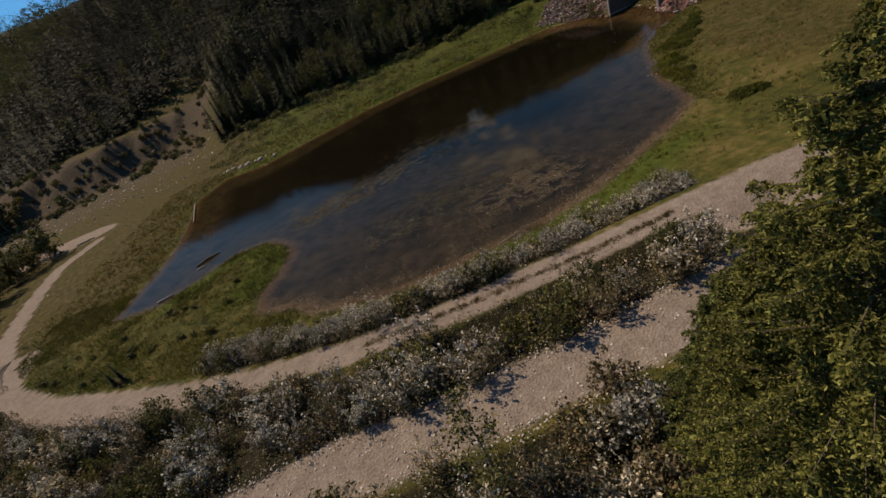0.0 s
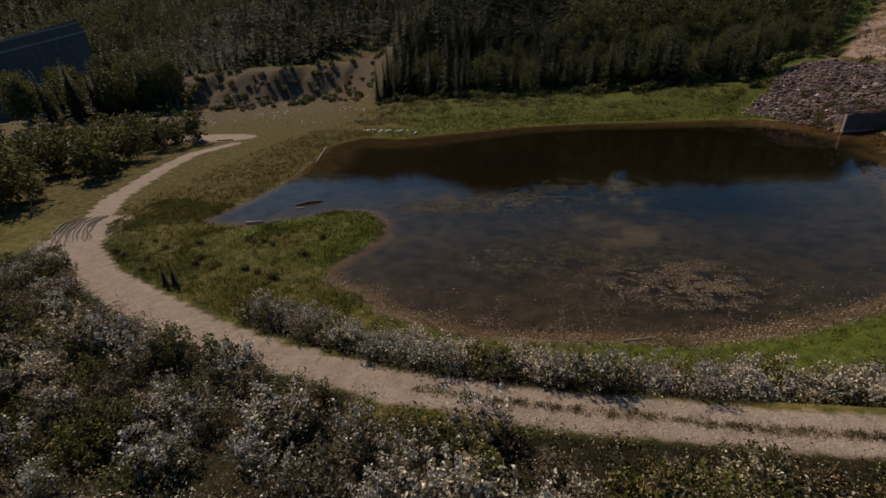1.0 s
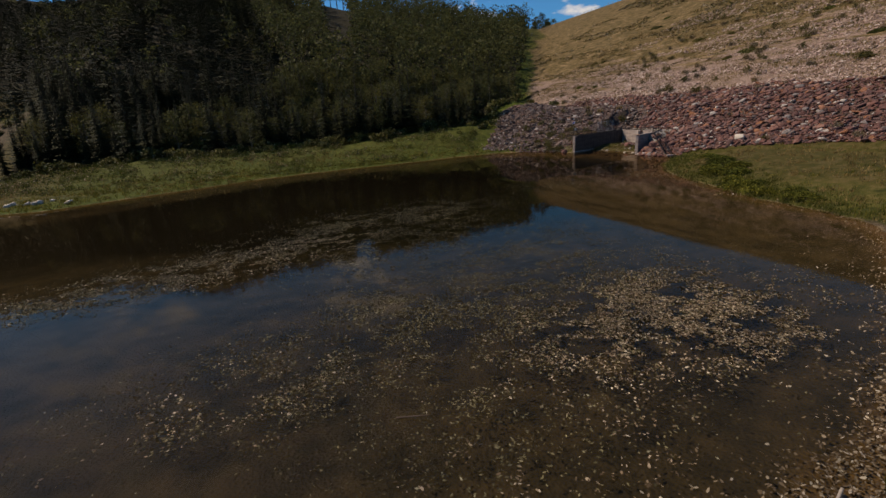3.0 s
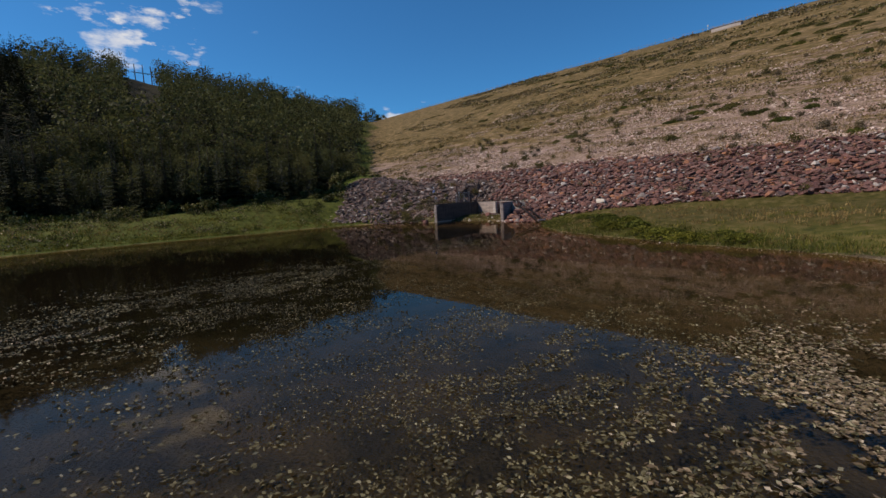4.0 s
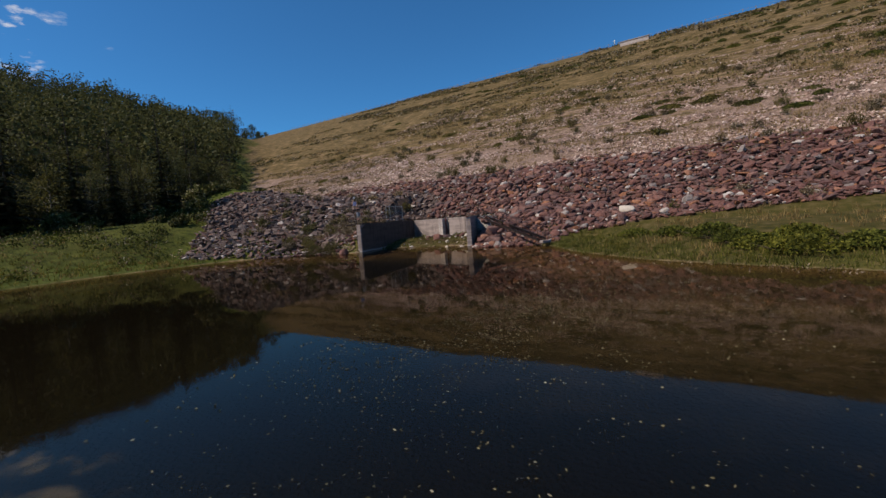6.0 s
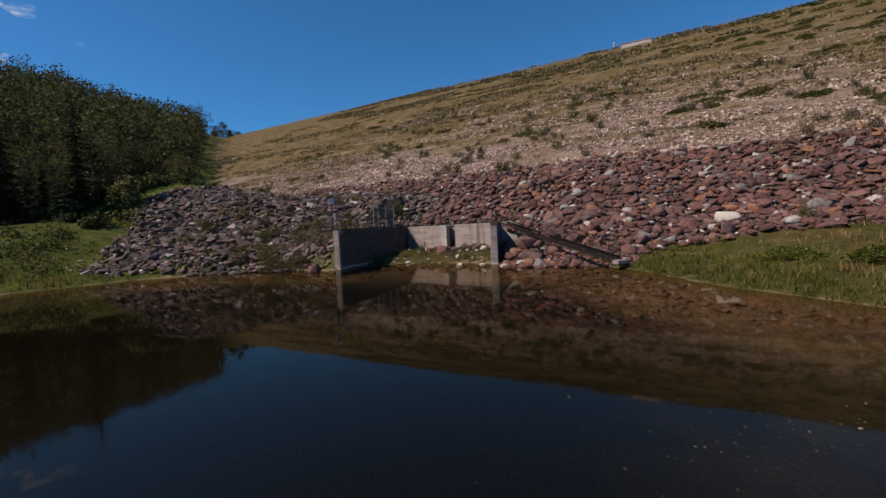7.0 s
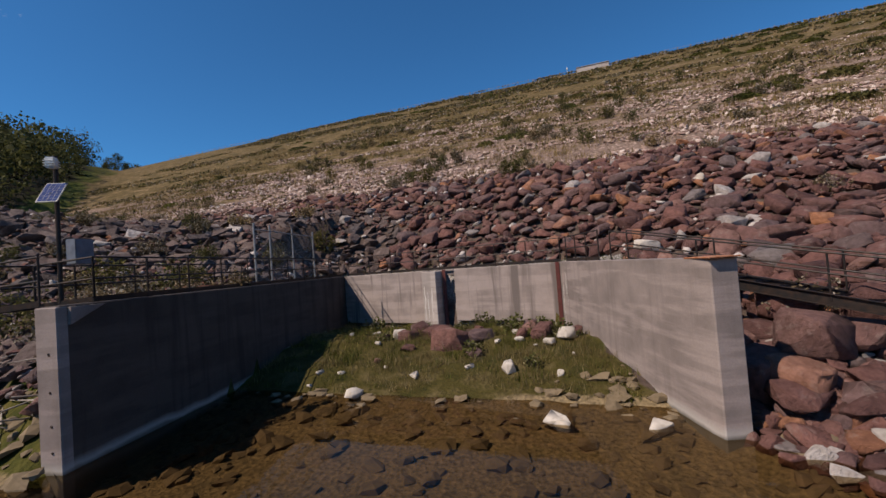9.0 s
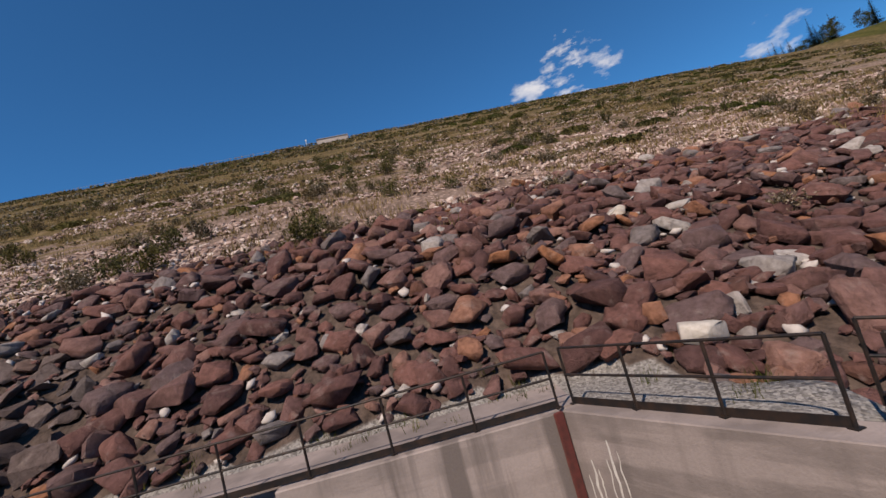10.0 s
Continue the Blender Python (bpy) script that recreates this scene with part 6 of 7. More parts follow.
    for name, mat, lo, hi in (("green_herbs", M["juniper"], 0.0, 0.55), ("dull_herbs", M["willow"], 0.55, 0.85), ("brown_herbs", M["brownish"], 0.85, 1.0)):
        lot = gen.random(n)
        q = m & (lot >= lo) & (lot < hi)
        per = 26
        c = np.repeat(np.stack([x[q], y[q], z[q]], 1), per, 0) + gen.normal(size=(q.sum() * per, 3)) * np.array([0.55, 0.55, 0])
        c[:, 2] = ground_height(c[:, 0], c[:, 1]) + gen.random(len(c)) ** 1.3 * np.repeat(gen.uniform(0.5, 1.5, q.sum()), per)
        v, f = leaf_quads(c, 0.16 * gen.uniform(0.6, 1.4, len(c)), gen, 1.9)
        tagged(part(name, fast_mesh(name, v, f, mat), None, None), "tall herbs on the bank below the wood", "weeds", kind="stuff")
    # strip of dry grass between the wheel lines of the track
    t = gen.uniform(-9, 17, 520)
    yc = np.interp(t, [p[0] for p in TRACK], [p[1] for p in TRACK]) + gen.normal(size=520) * 0.16
    v, f = blades(t, yc, ground_height(t, yc), gen.uniform(0.1, 0.28, 520), gen, 14, 0.12, 0.02)
    tagged(part("track_grass", fast_mesh("track_grass", v, f, M["dry_grass"]), None, None), "dry grass strip between the wheel lines of the track", "grass", kind="stuff")
    # rank growth in the bay in front of the back panels
    n = 1500
    x, y = gen.uniform(64, 75, n), gen.uniform(100, 116, n)
    z, sd, d1, d2, bay = ground_height(x, y, True)
    m = (bay < -0.3) & (z > 0.05) & (gen.random(n) < smooth(0.3, 0.6, fbm(x / 1.5, y / 1.5)))
    v, f = blades(x[m], y[m], z[m], gen.uniform(0.12, 0.4, m.sum()), gen, 20, 0.18, 0.008)
    tagged(part("bay_grass", fast_mesh("bay_grass", v, f, M["dry_grass"]), None, None), "rank grass growing on the silt inside the outlet", "grass", kind="stuff")
    n = 1500
    x, y = gen.uniform(64, 75, n), gen.uniform(100, 116, n)
    z, sd, d1, d2, bay = ground_height(x, y, True)
    m = (bay < -0.3) & (z > 0.03) & (gen.random(n) < smooth(0.4, 0.6, fbm(x / 1.3 + 8, y / 1.3)))
    v, f = blades(x[m], y[m], z[m], gen.uniform(0.12, 0.4, m.sum()), gen, 20, 0.16, 0.012)
    tagged(part("bay_green_grass", fast_mesh("bay_green_grass", v, f, M["grass"]), None, None), "green grass tufts on the silt inside the outlet", "grass", kind="stuff")
    # weeds along the gravel walkway
    n = 700
    x, y = gen.uniform(68, 79, n), gen.uniform(96, 121, n)
    z, sd, d1, d2, bay = ground_height(x, y, True)
    m = (bay > 1.4) & (bay < 3.2) & (gen.random(n) < smooth(0.42, 0.6, fbm(x / 1.2, y / 1.2)))
    v, f = blades(x[m], y[m], z[m], gen.uniform(0.12, 0.4, m.sum()), gen, 22, 0.13, 0.010)
    tagged(part("walkway_weeds", fast_mesh("walkway_weeds", v, f, M["grass"]), None, None), "green weeds growing at the edge of the gravel walkway", "weeds", kind="stuff")
    # dry tufts on the embankment
    n = 34000
    x, y = 80 + 70 * gen.random(n) ** 1.2, gen.uniform(30, 190, n)
    z = ground_height(x, y)
    m = (z > 8.8) & (gen.random(n) < smooth(0.46, 0.58, fbm(x / 3 + 40, y / 12, 4)) * 0.8)
    v, f = blades(x[m], y[m], z[m], gen.uniform(0.3, 0.75, m.sum()), gen, 6, 0.28, 0.035)
    tagged(part("embankment_grass", fast_mesh("embankment_grass", v, f, M["dry_grass"]), None, None), "dry grass tufts on the embankment", "grass", kind="stuff")


def build_clumps():
    """Low weeds and grass clumps all over the embankment, lying in level streaks."""
    gen = np.random.default_rng(57)
    n = 30000
    x, y = 88 + 134 * gen.random(n) ** 1.25, gen.uniform(-60, 250, n)
    z = ground_height(x, y)
    dens = smooth(0.47, 0.60, fbm(x / 5.0 + 9, y / 22.0, 4)) * (z > 9.5) * (z < 71.5) * (z < np.interp(x, DAM_X, DAM_Z) + 1.5)
    keep = gen.random(n) < dens * 0.75
    x, y, z = x[keep], y[keep], z[keep]
    which = gen.random(len(x))
    for name, mat, m in (("olive_weeds", M["dam_shrub"], which < 0.3), ("brown_weeds", M["brownish"], (which >= 0.3) & (which < 0.66)), ("straw_weeds", M["dry_grass"], which >= 0.7)):
        per = 9
        far = np.repeat(np.interp(x[m], [88, 206], [0.16, 0.5]), per)
        c = np.repeat(np.stack([x[m], y[m], z[m]], 1), per, 0) + gen.normal(size=(m.sum() * per, 3)) * np.array([0.3, 0.75, 0]) * np.repeat(np.interp(x[m], [88, 206], [0.7, 1.6]), per)[:, None]
        c[:, 2] = ground_height(c[:, 0], c[:, 1]) + gen.uniform(0.0, 0.35, len(c))
        v, f = leaf_quads(c, far * gen.uniform(0.6, 1.4, len(c)), gen, 1.6)
        tagged(part(name, fast_mesh(name, v, f, mat), None, None), "low weeds scattered over the embankment", "weeds", kind="stuff")


def cushion(name, gen, radius, height, leaves, size, material, label, group):
    """A low spreading bush of ascending sprays over creeping stems."""
    ob = thing(name, label, "shrub", group=group)
    wood = []
    for i in range(9):
        t = i * 0.7 + gen.uniform(-0.2, 0.2)
        r = radius * gen.uniform(0.6, 1.0)
        tip = np.array([np.cos(t) * r, np.sin(t) * r, height * gen.uniform(0.3, 0.8)])
        wood.append([np.array([0, 0, 0.02]), tip * (0.5, 0.5, 0.35), tip])
    v, f = stem_bundle(wood, [0.03, 0.02, 0.006])
    part("wood", fast_mesh("wood", v, f, M["bark"]), None, ob)
    t, r = gen.uniform(0, 6.283, leaves), np.sqrt(gen.random(leaves))
    edge = radius * (0.72 + 0.28 * np.sin(t * 3 + gen.uniform(0, 6)) * np.sin(t * 5 + gen.uniform(0, 6)))
    h = height * (1 - r**2) ** 0.6 * gen.uniform(0.35, 1.1, leaves) + 0.05
    c = np.stack([np.cos(t) * r * edge, np.sin(t) * r * edge, h], 1)
    v, f = leaf_quads(c, size * gen.uniform(0.6, 1.4, leaves), gen, 2.2, 0.2, -0.3)
    part("foliage", fast_mesh("foliage", v, f, material), None, ob)
    return ob


def build_bushes():
    gen = np.random.default_rng(61)
    juni = [cushion("juniper_bush", gen, r, h, 2800, 0.075, M["juniper"], "low spreading bright green juniper on the pond bank", "bank junipers") for r, h in ((2.2, 0.75), (1.6, 0.6))]
    spots = [(46.8, 70.8, 0), (48.9, 72.5, 1), (51, 73.5, 0), (53.5, 74.8, 0), (56, 77.5, 1), (44, 66.3, 1), (41.8, 63.9, 0), (43.4, 63.2, 1), (40.2, 60.8, 0), (41.5, 58.5, 1), (39.8, 57.0, 0), (47.5, 68.2, 1), (58.5, 80.6, 0), (37.8, 44.2, 0), (39.0, 43.6, 1), (50.5, 70.5, 0)]
    scatter_copies(juni, spots, gen, 0.75, 1.15)
    dark = [cushion("embankment_juniper", gen, r, h, 520, 0.17, M["dam_shrub"], "dark green low juniper on the embankment", "embankment junipers") for r, h in ((1.9, 0.42), (1.3, 0.4))]
    spots = [(99.1, 83.2, 0), (97.9, 82.4, 0), (127.2, 69.6, 0), (89.7, 102.7, 1)]
    scatter_copies(dark, spots, gen, 0.7, 1.1)
    # broad mats lying along the slope
    mats = [cushion("juniper_mat", gen, r, h, 620, 0.19, M[m], "broad dark green juniper mat on the embankment", "embankment junipers") for r, h, m in ((2.1, 0.5, "dam_shrub"), (1.5, 0.45, "dam_shrub"), (1.8, 0.5, "slope_juniper"))]
    used = set()
    for i in range(3000):
        x, y = 91 + 128 * gen.random(), gen.uniform(-60, 190)
        streak = float(fbm(x / 5.0, y / 26.0, 3))
        limit = 0.50 + 0.0012 * max(0, y - 60) - 0.05 * (y < 70) * (x > 105) + 0.06 * (x < 101)
        if streak < limit or len(used) > 288 or (x > 200 and 92 < y < 116):
            continue
        k = int(gen.integers(0, 3))
        z = float(ground_height(np.array([x]), np.array([y]))[0])
        m = pose(x, y, z - 0.05, 0, -24, 0) @ Matrix.Rotation(gen.uniform(-0.3, 0.3), 4, "Z") @ Matrix.Diagonal((gen.uniform(0.45, 0.9), gen.uniform(0.6, 1.7), gen.uniform(0.7, 1.2), 1))
        if k not in {u[0] for u in used}:
            mats[k].matrix_world = m
        else:
            ob = copy_thing(mats[k], m)
            ob.scale = m.to_scale()
        used.add((k, i))
    tall = [shrub("embankment_shrub", gen, h, r, 1000, 0.075, M[mat], "grey-green upright shrub among the stones", "embankment shrubs") for h, r, mat in ((1.7, 1.0, "dam_shrub"), (1.3, 0.8, "brownish"))]
    spots = [(67.8, 78.5, 0), (71.6, 57.3, 0), (100.5, 119.0, 0), (101.6, 117.2, 1), (89.0, 108.5, 0), (90.2, 106.9, 1), (88.6, 104.9, 1), (78, 92, 1), (92, 97.5, 1), (71, 122, 0), (66, 124, 1), (74, 119.8, 1), (70.5, 125.5, 1), (80, 128, 1), (84.5, 122, 1), (63.5, 119.6, 1), (61.3, 117.5, 1), (66.6, 96.8, 1), (69.3, 67.5, 1), (73.5, 72.5, 1)]
    for i in range(150):
        x, y = 88 + 56 * gen.random() ** 1.4, gen.uniform(40, 165)
        spots.append((x, y, int(gen.integers(0, 2))))
    for i in range(30):
        spots.append((57.5 + 9 * gen.random(), 114.8 + 11 * gen.random(), int(gen.integers(0, 2))))
    for i in range(34):
        spots.append((gen.uniform(56, 82), gen.uniform(119.5, 138), int(gen.integers(0, 2))))
    scatter_copies(tall, spots, gen, 0.6, 1.2)
    mound = [shrub("mound_weed", gen, 0.6, 0.45, 320, 0.07, M["willow"], "small leafy weed on the silt inside the outlet", "weeds inside the outlet")]
    spots = [(72.2, 105.6, 0), (72.8, 106.6, 0), (72.6, 104.5, 0), (70.5, 104.2, 0), (69.5, 103.4, 0), (68.0, 106.2, 0), (70.2, 107.2, 0), (73.0, 108.3, 0), (73.4, 107.4, 0), (71.8, 112.6, 0), (69.4, 110.4, 0), (67.2, 104.0, 0), (72.9, 112.9, 0)]
    scatter_copies(mound, spots, gen, 0.6, 1.3)
    # scrub at the foot of the wood and on the north bank
    edge = [shrub("edge_willow", gen, h, r, 520, 0.27, M["willow"], "leafy green willow scrub at the edge of the wood", "scrub at the wood's edge") for h, r in ((2.6, 1.7), (1.8, 1.4))]
    spots = []
    for i in range(120):
        x = gen.uniform(-60, 84)
        y = float(wood_foot(x)[0]) + 2 * math.sin(x / 4.7) + gen.uniform(-7, 3)
        spots.append((x, y, int(gen.integers(0, 2))))
    scatter_copies(edge, spots, gen, 0.6, 1.2)
    patch = [shrub("peninsula_shrub", gen, h, r, 600, 0.12, M["willow"], "small dark green shrub on the grassy point", "shrubs on the grassy point") for h, r in ((1.0, 0.8), (0.8, 0.7))]
    spots = [(gen.uniform(-52, -27), gen.uniform(42, 57), int(gen.integers(0, 2))) for i in range(26)]
    scatter_copies(patch, spots, gen, 0.4, 0.9)


# ---- stones, logs and driftwood ----
def build_boulders():
    gen = np.random.default_rng(71)
    protos = [rock_proto(gen, gen.uniform(0.5, 0.8)) for _ in range(6)]
    pale = plain_material("pale_stone", (0.48, 0.43, 0.38), 0.85, wear=(0.3, 0.26, 0.22))
    red = [fast_mesh("boulder", v, f, M["boulder_rock"], True) for v, f in protos]
    white = [fast_mesh("boulder", v, f, pale, True) for v, f in protos]

    def put(x, y, size, mesh_set, label, sink=0.2, group=""):
        z = float(ground_height(np.array([x]), np.array([y]))[0])
        ob = new("boulder", mesh_set[int(gen.integers(0, len(mesh_set)))])
        ob.matrix_world = pose(x, y, max(z, -0.25) + size * (0.32 - sink), gen.uniform(-12, 12), gen.uniform(-12, 12), gen.uniform(0, 360)) @ Matrix.Scale(size, 4)
        tagged(ob, label, "boulder", group)

    for x, y, s in ((68.8, 107.3, 1.45), (69.2, 106.2, 0.9), (69.5, 103.9, 0.9), (70.1, 102.95, 0.75), (69.3, 104.7, 0.6), (70.4, 108.8, 1.1), (71.2, 108.6, 0.9), (69.5, 109.4, 0.8), (71.7, 109.7, 1.0), (72.3, 108.9, 0.8), (72.6, 110.2, 0.8), (68.3, 108.8, 0.6), (71.0, 104.6, 0.7), (72.6, 104.8, 0.7), (68.0, 106.1, 0.55)):
        put(x, y, s, red, "purple-brown boulder on the silt inside the outlet", 0.2, "boulders inside the outlet")
    for x, y, s in ((69.2, 103.05, 0.65), (68.8, 103.6, 0.4), (63.6, 102.8, 0.7), (64.6, 108.9, 0.55), (63.6, 100.7, 0.5), (70.0, 110.0, 0.6), (66.6, 104.6, 0.5)):
        put(x, y, s, white, "pale boulder on the silt inside the outlet", 0.05, "pale stones inside the outlet")
    for i in range(26):
        x = gen.uniform(64.8, 72)
        y = gen.uniform(101.5, 113.5)
        if polygon_distance(np.array([x]), np.array([y]), BAY)[0] < -0.6:
            put(x, y, gen.uniform(0.14, 0.38), white, "pale stone on the silt inside the outlet", 0.15, "pale stones inside the outlet")
    for x, y, s in ((64.8, 98.5, 1.5), (65.4, 97.3, 1.8), (66.3, 98.9, 1.5), (67.2, 97.2, 1.7), (66.2, 95.6, 1.6), (64.3, 98.0, 1.3), (63.6, 96.2, 1.9), (65.6, 96.6, 1.3), (62.6, 94.4, 1.0), (64.6, 94.6, 1.1), (61.9, 92.6, 0.9), (63.3, 93.0, 0.8), (66.6, 98.0, 1.0), (61.4, 95.0, 0.7), (62.2, 97.4, 0.7), (67.0, 95.0, 1.2)):
        put(x, y, s, red, "large red-brown boulder at the water beside the wing wall", 0.1, "boulders by the wing wall")
    for i in range(26):
        a, r = gen.uniform(0, 6.3), abs(gen.normal()) * 1.5
        x, y = 70.3 + r * math.cos(a), 108.0 + r * math.sin(a) * 1.2
        if polygon_distance(np.array([x]), np.array([y]), BAY)[0] < -0.5:
            put(x, y, gen.uniform(0.2, 0.5), red, "small red-brown stone on the silt inside the outlet", 0.1, "small stones inside the outlet")
    # rubble on the bank below the stairs
    n = 1500
    x, y = gen.uniform(61.5, 70, n), gen.uniform(86, 100.5, n)
    z, sd, d1, d2, bay = ground_height(x, y, True)
    m = (bay > 0.5) & (sd > -1.2) & (z < 3.2) & (x < 70) & (x - 60.4 < 0.84 * (y - 89.7) + 3.0)
    joined_stones("bank_rubble", gen, protos, (x[m], y[m]), gen.uniform(0.22, 0.6, m.sum()), M["rock"], "broken red-brown rubble on the bank below the stairs", "stones", 0.3, 0.1)
    for x, y, s in ((58.0, 114.6, 1.2), (58.6, 116.3, 0.9), (59.7, 114.6, 0.8), (57.6, 118.5, 0.7)):
        put(x, y, s, red, "split pinkish boulder at the water beside the pier", 0.1, "boulders by the pier")
    for i in range(9):
        put(40 + gen.normal() * 0.9, 63.2 + gen.normal() * 0.7, gen.uniform(0.15, 0.36), white, "white stone in a small heap on the bank", 0.15, "white stones on the bank")
    for i in range(16):
        put(-48 + i * 1.05 + gen.normal() * 0.5, 124 - 0.25 * i + gen.normal() * 0.7, gen.uniform(0.4, 1.1), white, "pale stone lying at the far shore", 0.2, "stones at the far shore")
    for i in range(26):
        a = gen.uniform(0, 1)
        k = int(a * 8)
        p, q = TRACK[k + 2], TRACK[k + 3]
        side = gen.choice((-1, 1)) * gen.uniform(2.4, 3.2)
        x, y = along(p, q, gen.uniform(0, seg_len(p, q)), side)
        put(x, y, gen.uniform(0.12, 0.3), white, "pale stone at the edge of the dirt track", 0.2, "stones by the track")
    put(73.9, 99.9, 1.05, white, "large white boulder among the red stones", 0.05)
    put(68.3, 83.0, 1.5, white, "flat white boulder among the red stones", 0.05)
    put(80.7, 96.7, 1.0, white, "white boulder among the red stones", 0.05)
    n = 500
    x, y = gen.uniform(-175, -62, n), gen.uniform(135, 200, n)
    m = y < bank_foot(x) + 6
    x, y = x[m], y[m]
    joined_stones("valley_gravel", gen, [small_proto(gen) for _ in range(4)], (x, y), gen.uniform(0.25, 0.8, len(x)), pale, "pale stones scattered over the valley gravel", "stones", 0.3, 0.1)
    # crushed stone along the upper track
    n = 1500
    x = gen.uniform(-24, 16, n)
    yc = np.interp(-x, [-p[0] for p in UPPER_TRACK], [p[1] for p in UPPER_TRACK])
    y = yc + gen.choice([-1, 1], n) * (1.7 + np.abs(gen.normal(size=n)) * 0.7) * np.where(gen.random(n) < 0.3, gen.random(n), 1)
    joined_stones("track_stones", gen, [small_proto(gen) for _ in range(4)], (x, y), gen.uniform(0.04, 0.15, n), pale, "crushed grey stone along the edges of the upper track", "stones", 0.3, 0.1)
    n = 420
    x, y = gen.uniform(-243, -215, n), gen.uniform(184, 196, n)
    joined_stones("spillway_stones", gen, [small_proto(gen) for _ in range(4)], (x, y), gen.uniform(0.6, 1.5, n), pale, "heap of pale stones at the foot of the spillway", "stones", 0.4, 0.2)


def build_sunken_stones():
    """Stones and cobbles lying under the shallow water before the outlet and along its right bank."""
    gen = np.random.default_rng(72)
    protos = [small_proto(gen, 0.5) for _ in range(6)]
    n = 5200
    x, y = gen.uniform(47, 67, n), gen.uniform(80, 118, n)
    sd = polygon_distance(x, y, POND)
    m = ((sd < -1.0) | (y > 91)) & (sd < 0.2) & (sd > -8.5) & (gen.random(n) < np.interp(sd, [-6, -3, 0.2], [0.0, 0.6, 0.9]))
    x, y = x[m], y[m]
    mat = plain_material("silted_stone", (0.17, 0.125, 0.077), 0.95, wear=(0.08, 0.06, 0.036), scale=3.0)
    joined_stones("sunken_stones", gen, protos, (x, y), gen.uniform(0.12, 0.6, len(x)) ** 1.3, mat, "silt-brown stones under the shallow water", "stones", 0.2, 0.05)


def build_ruts():
    """Churned wheel ruts of dark mud in the bend of the track."""
    gen = np.random.default_rng(73)
    mud = plain_material("dark_mud", (0.085, 0.064, 0.052), 0.8, wear=(0.04, 0.03, 0.025), scale=4.0)
    parts = []
    for i in range(17):
        s = -2.6 + i * 0.33 + gen.normal() * 0.1
        pts = []
        for k in range(9):
            g = k / 8
            x = -67.2 + 6.0 * g * g + s * 0.85 + gen.normal() * 0.12
            y = 58.0 - 9.0 * g + s * 0.35 + gen.normal() * 0.1
            pts.append((x, y, 1.0))
        p = np.array(pts)
        p[:, 2] = ground_height(p[:, 0], p[:, 1]) + 0.02
        w = np.interp(np.arange(9), [0, 2, 6, 8], [0.04, 0.13, 0.13, 0.04]) * gen.uniform(0.6, 1.4)
        v, f = tube_arrays(p, w, 6)
        parts.append((v, f))
    v, f = merge(parts)
    tagged(part("mud_ruts", fast_mesh("mud_ruts", v, f, mud, True), None, None), "churned dark mud ridges in the bend of the track", "mud", kind="stuff")


def build_wood():
    gen = np.random.default_rng(81)

    def log(name, pts, radii, label, group="", mat=M["dead_wood"]):
        v, f = tube_arrays(pts, radii, 8)
        tagged(part(name, fast_mesh(name, v, f, mat, True), None, None), label, "log", group)

    log("drift_log", [(-38.6, 66.6, 0.02), (-36.8, 67.5, 0.2), (-35.0, 68.4, 0.06)], [0.16, 0.26, 0.1], "dark waterlogged log lying in the shallow arm of the pond", mat=M["bark"])
    log("drift_log", [(-37.8, 65.0, 0.02), (-36.6, 65.3, 0.05)], [0.14, 0.1], "pale short log beside the dark log in the water")
    log("drift_log", [(-42.3, 58.9, 0.1), (-40.1, 59.4, 0.14)], [0.2, 0.15], "pale log end at the tip of the grassy shore")
    log("drift_log", [(-52, 107, 0.2), (-49.6, 99, 0.15), (-47.7, 92.5, 0.1)], [0.14, 0.12, 0.08], "long bleached pole along the shore")
    log("drift_log", [(-1.4, 45.3, 0.02), (-0.4, 44.8, 0.12)], [0.03, 0.015], "thin stick standing out of the water", mat=M["bark"])
    log("drift_log", [(-86, 112.5, 1.25), (-81.5, 113.2, 1.3)], [0.22, 0.16], "weathered log by the end of the track")
    log("drift_log", [(5.0, 36.6, 0.12), (7.6, 37.4, 0.14)], [0.06, 0.04], "bleached stick in the shore litter")
    for i in range(60):
        c = np.array([57.6 + gen.uniform(0, 3.2), 114.2 + gen.uniform(0, 4.5), 0])
        c[2] = max(float(ground_height(np.array([c[0]]), np.array([c[1]]))[0]), 0) + gen.uniform(0.03, 0.3)
        a, L = gen.uniform(0, 6.3), gen.uniform(0.6, 1.9)
        d = np.array([np.cos(a), np.sin(a), gen.uniform(-0.25, 0.25)]) * L / 2
        log("driftwood_stick", [c - d, c + gen.normal(size=3) * 0.04, c + d], [0.025, 0.022, 0.01], "bleached driftwood stick heaped against the pier", "driftwood by the pier")


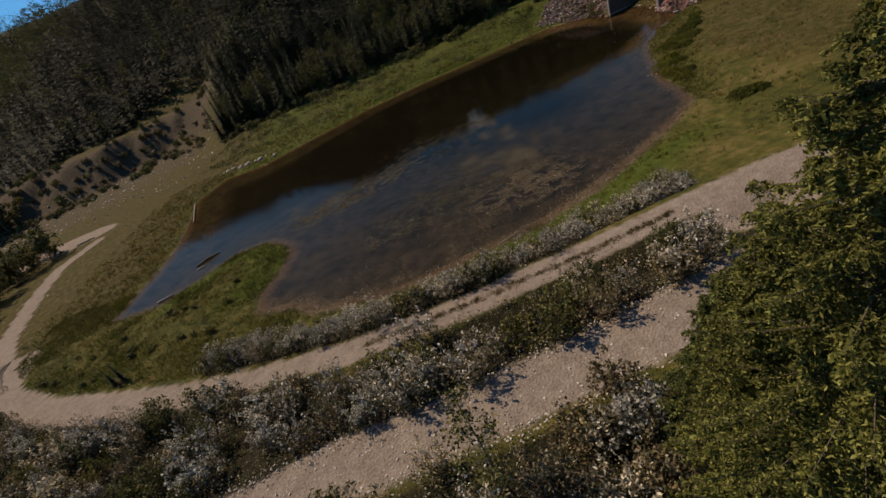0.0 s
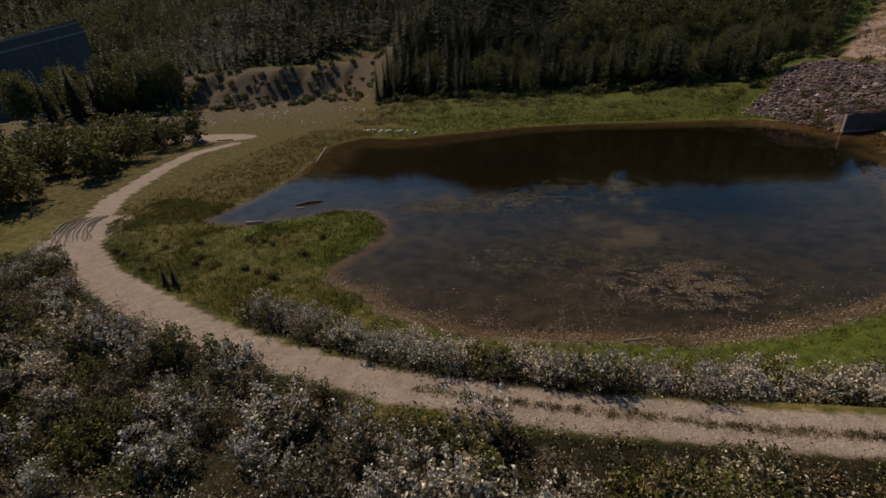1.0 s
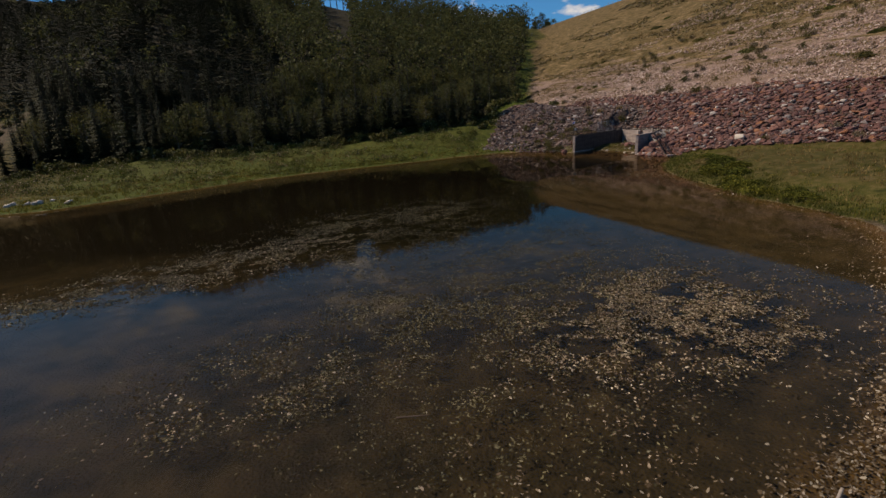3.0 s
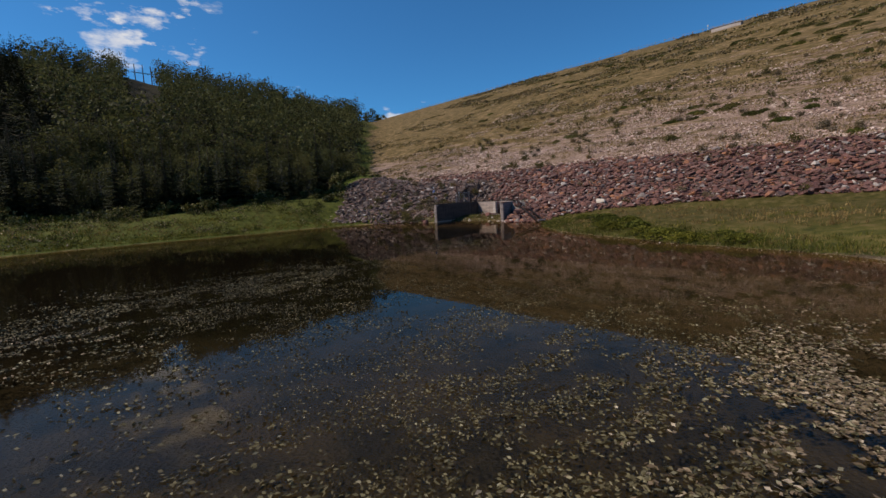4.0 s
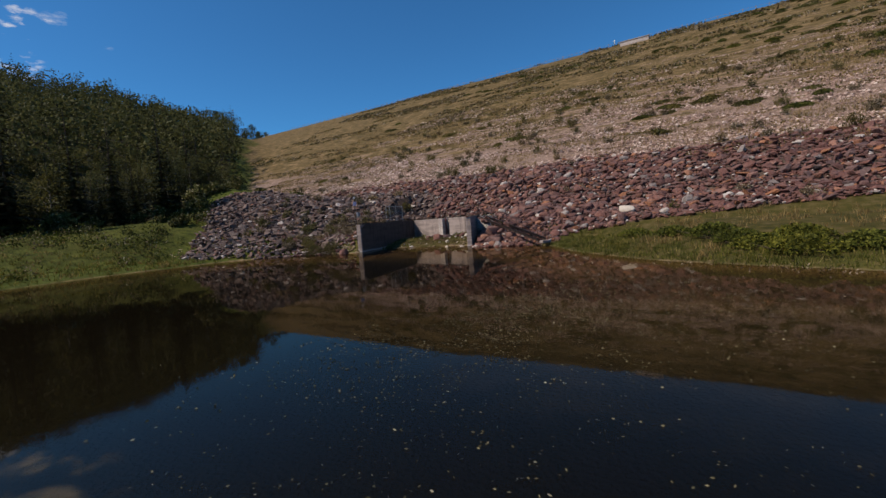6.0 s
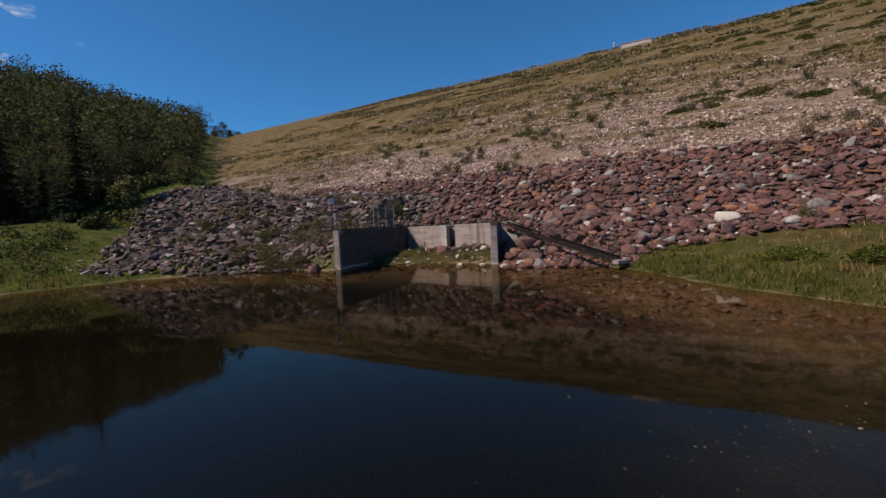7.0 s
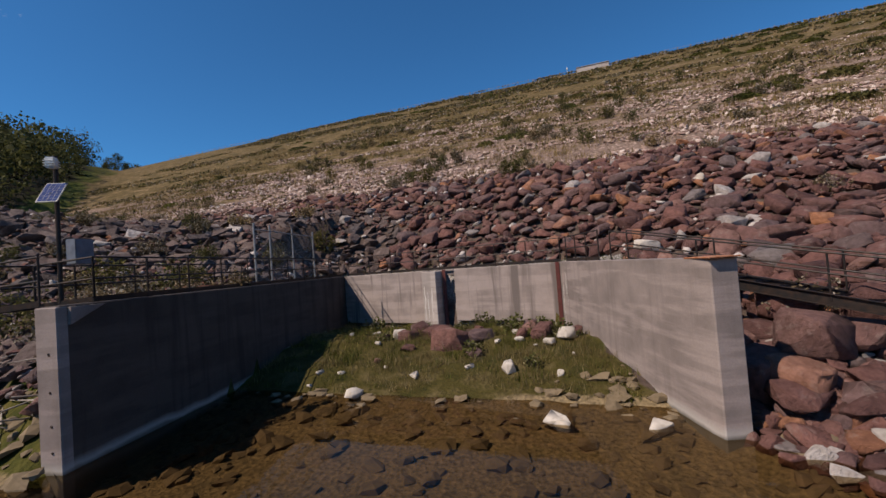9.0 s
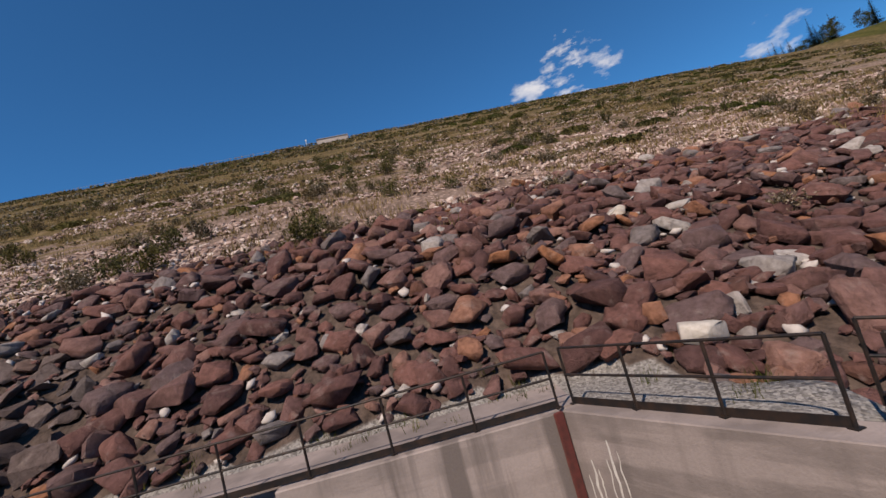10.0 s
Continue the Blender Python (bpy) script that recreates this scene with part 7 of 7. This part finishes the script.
# ---- far things ----
def build_crest():
    fence = thing("crest_guardrail", "low guardrail with short posts along the embankment crest", "guardrail")
    me = None
    for i in range(108):
        y = -105 + i * 4.0
        if me is None:
            bm = bmesh.new()
            add_box(bm, (0, 0, 0.45), (0.18, 0.2, 1.0), 0, 0.02)
            ob = part("post", bm, M["dead_wood"], fence)
            me = ob.data
        else:
            ob = new("post", me)
            ob.parent = fence
        ob.location = (226.0, y, 72.0)
    bm = bmesh.new()
    add_box(bm, (225.88, 108, 72.62), (0.05, 430, 0.07))
    part("rail", bm, M["dead_wood"], fence)
    box = thing("crest_platform", "long low concrete platform with a mast just below the crest", "platform", (215.0, 103, 66.8), turn=0)
    bm = bmesh.new()
    add_box(bm, (0, 0, 0.6), (3.0, 10.5, 1.6), 0, 0.05)
    part("slab", bm, M["pale_concrete"], box)
    bm = bmesh.new()
    add_box(bm, (-0.1, 0, 1.5), (3.2, 10.8, 0.2), 0, 0.03)
    part("roof", bm, M["pale_concrete"], box)
    mast = thing("gauge_mast", "thin white mast with a small box on the crest", "mast", (222.5, 112, 70.6))
    bm = bmesh.new()
    add_tube(bm, (0, 0, 0), (0, 0, 2.4), 0.09, 8)
    part("pole", bm, M["white_plastic"], mast)
    bm = bmesh.new()
    add_box(bm, (0, 0, 1.8), (0.45, 0.45, 0.5), 0, 0.03)
    part("box", bm, M["white_plastic"], mast)


def build_power_line():
    d, az = 400, radians(10.9)
    cx, cy = 3.2 + d * math.sin(az), 55 + d * math.cos(az)
    z0 = float(ground_height(np.array([cx]), np.array([cy]))[0])
    top = 114.0
    frame_ob = thing("power_pole", "wooden three-legged power line frame on the ridge", "power pole", (cx, cy, z0))
    for dx in (-5.2, 0, 5.2):
        bm = bmesh.new()
        add_tube(bm, (dx, 0, -1), (dx, 0, top - z0), 0.4, 7, 0.28)
        part("leg", bm, M["bark"], frame_ob)
    bm = bmesh.new()
    add_box(bm, (0, 0, top - z0 - 6.0), (15, 0.4, 0.5))
    part("crossarm", bm, M["bark"], frame_ob)


def build_spillway():
    chute = thing("spillway", "tall concrete spillway chute toned dark for shade, with sloping side wall", "spillway")
    a, b = Vector((-289, 132.8)), Vector((-222, 212))
    d = (b - a).normalized()
    nrm = Vector((-d.y, d.x))
    for off, drop, name, lbl in ((0, 0, "side_wall", "near side wall with a pale coping"), (34, 6, "side_wall", "far side wall")):
        p, q = a + nrm * off, b + nrm * off
        bm = bmesh.new()
        prism(bm, [tuple(p), tuple(q), tuple(q + nrm * 1.2), tuple(p + nrm * 1.2)], -2, [10 + drop, 38 + drop, 38 + drop, 10 + drop])
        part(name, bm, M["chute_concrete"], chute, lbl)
        bm = bmesh.new()
        w = [(*(p - nrm * 0.2), 13.5 + drop), (*(q - nrm * 0.2), 36 + drop), (*(q + nrm * 1.4), 36 + drop), (*(p + nrm * 1.4), 13.5 + drop)]
        low = [bm.verts.new(c) for c in w]
        up = [bm.verts.new((c[0], c[1], c[2] + 0.7)) for c in w]
        bm.faces.new(up)
        bm.faces.new(low[::-1])
        for i in range(4):
            j = (i + 1) % 4
            bm.faces.new((low[i], low[j], up[j], up[i]))
        part("coping", bm, M["concrete"], chute)
    bm = bmesh.new()
    p, q = a - nrm * 5 + d * 34, a - nrm * 5 + d * 64
    prism(bm, [tuple(p), tuple(q), tuple(q + nrm * 0.8), tuple(p + nrm * 0.8)], -2, [15, 27, 27, 15])
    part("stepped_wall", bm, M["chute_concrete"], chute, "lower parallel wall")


def build_abutment_trees():
    gen = np.random.default_rng(91)
    trees = [make_tree("spruce_tree", gen, 15, "tall dark spruce on the far end of the crest", "trees at the crest's end"), make_tree("aspen_tree", gen, 11, "rounded leafy tree at the end of the crest", "trees at the crest's end")]
    spots = [(232 + gen.uniform(-4, 30), -118 - 60 * gen.random(), int(gen.integers(0, 2))) for i in range(34)]
    spots += [(230 + gen.uniform(0, 26), 374 + gen.uniform(0, 34), 1) for i in range(16)]
    scatter_copies(trees, spots, gen, 0.8, 1.3)
    young = [make_tree("spruce_tree", gen, 3.2, "small dark young spruce on the grassy point", "young spruces")]
    scatter_copies(young, [(-38.6, 39.6, 0), (-37.8, 39.9, 0)], gen, 0.6, 0.9)
    grove = [make_tree("spruce_tree", gen, 13, "dark spruce beside the spillway", "trees beside the spillway"), make_tree("aspen_tree", gen, 10, "leafy olive-green tree beside the spillway", "trees beside the spillway")]
    spots = []
    for i in range(66):
        a, r = radians(gen.uniform(-53.5, -41)), gen.uniform(228, 272)
        spots.append((-1.7 + r * math.sin(a), 5.8 + r * math.cos(a), int(gen.integers(0, 2))))
    scatter_copies(grove, spots, gen, 1.2, 2.1)
    scrub = [shrub("bank_scrub", gen, 1.8, 1.5, 420, 0.3, M["brownish"], "scrubby bush on the eroded bank", "scrub on the eroded bank"), shrub("bank_scrub", gen, 2.4, 1.5, 420, 0.3, M["willow"], "green bush on the eroded bank", "scrub on the eroded bank")]
    spots = []
    for i in range(210):
        x = gen.uniform(-185, -72)
        spots.append((x, float(bank_foot(x)) + gen.uniform(-24, 26), int(gen.integers(0, 2))))
    scatter_copies(scrub, spots, gen, 0.5, 1.2)
    scatter_copies([make_tree("spruce_tree", gen, 6.5, "small dark spruce at the end of the dirt track", "")], [(-100.3, 122.5, 0)], gen, 0.9, 1.0)


build_pads()
build_shore_debris()
build_grass()
build_clumps()
build_bushes()
build_boulders()
build_sunken_stones()
build_ruts()
build_wood()
build_crest()
build_power_line()
build_spillway()
build_abutment_trees()
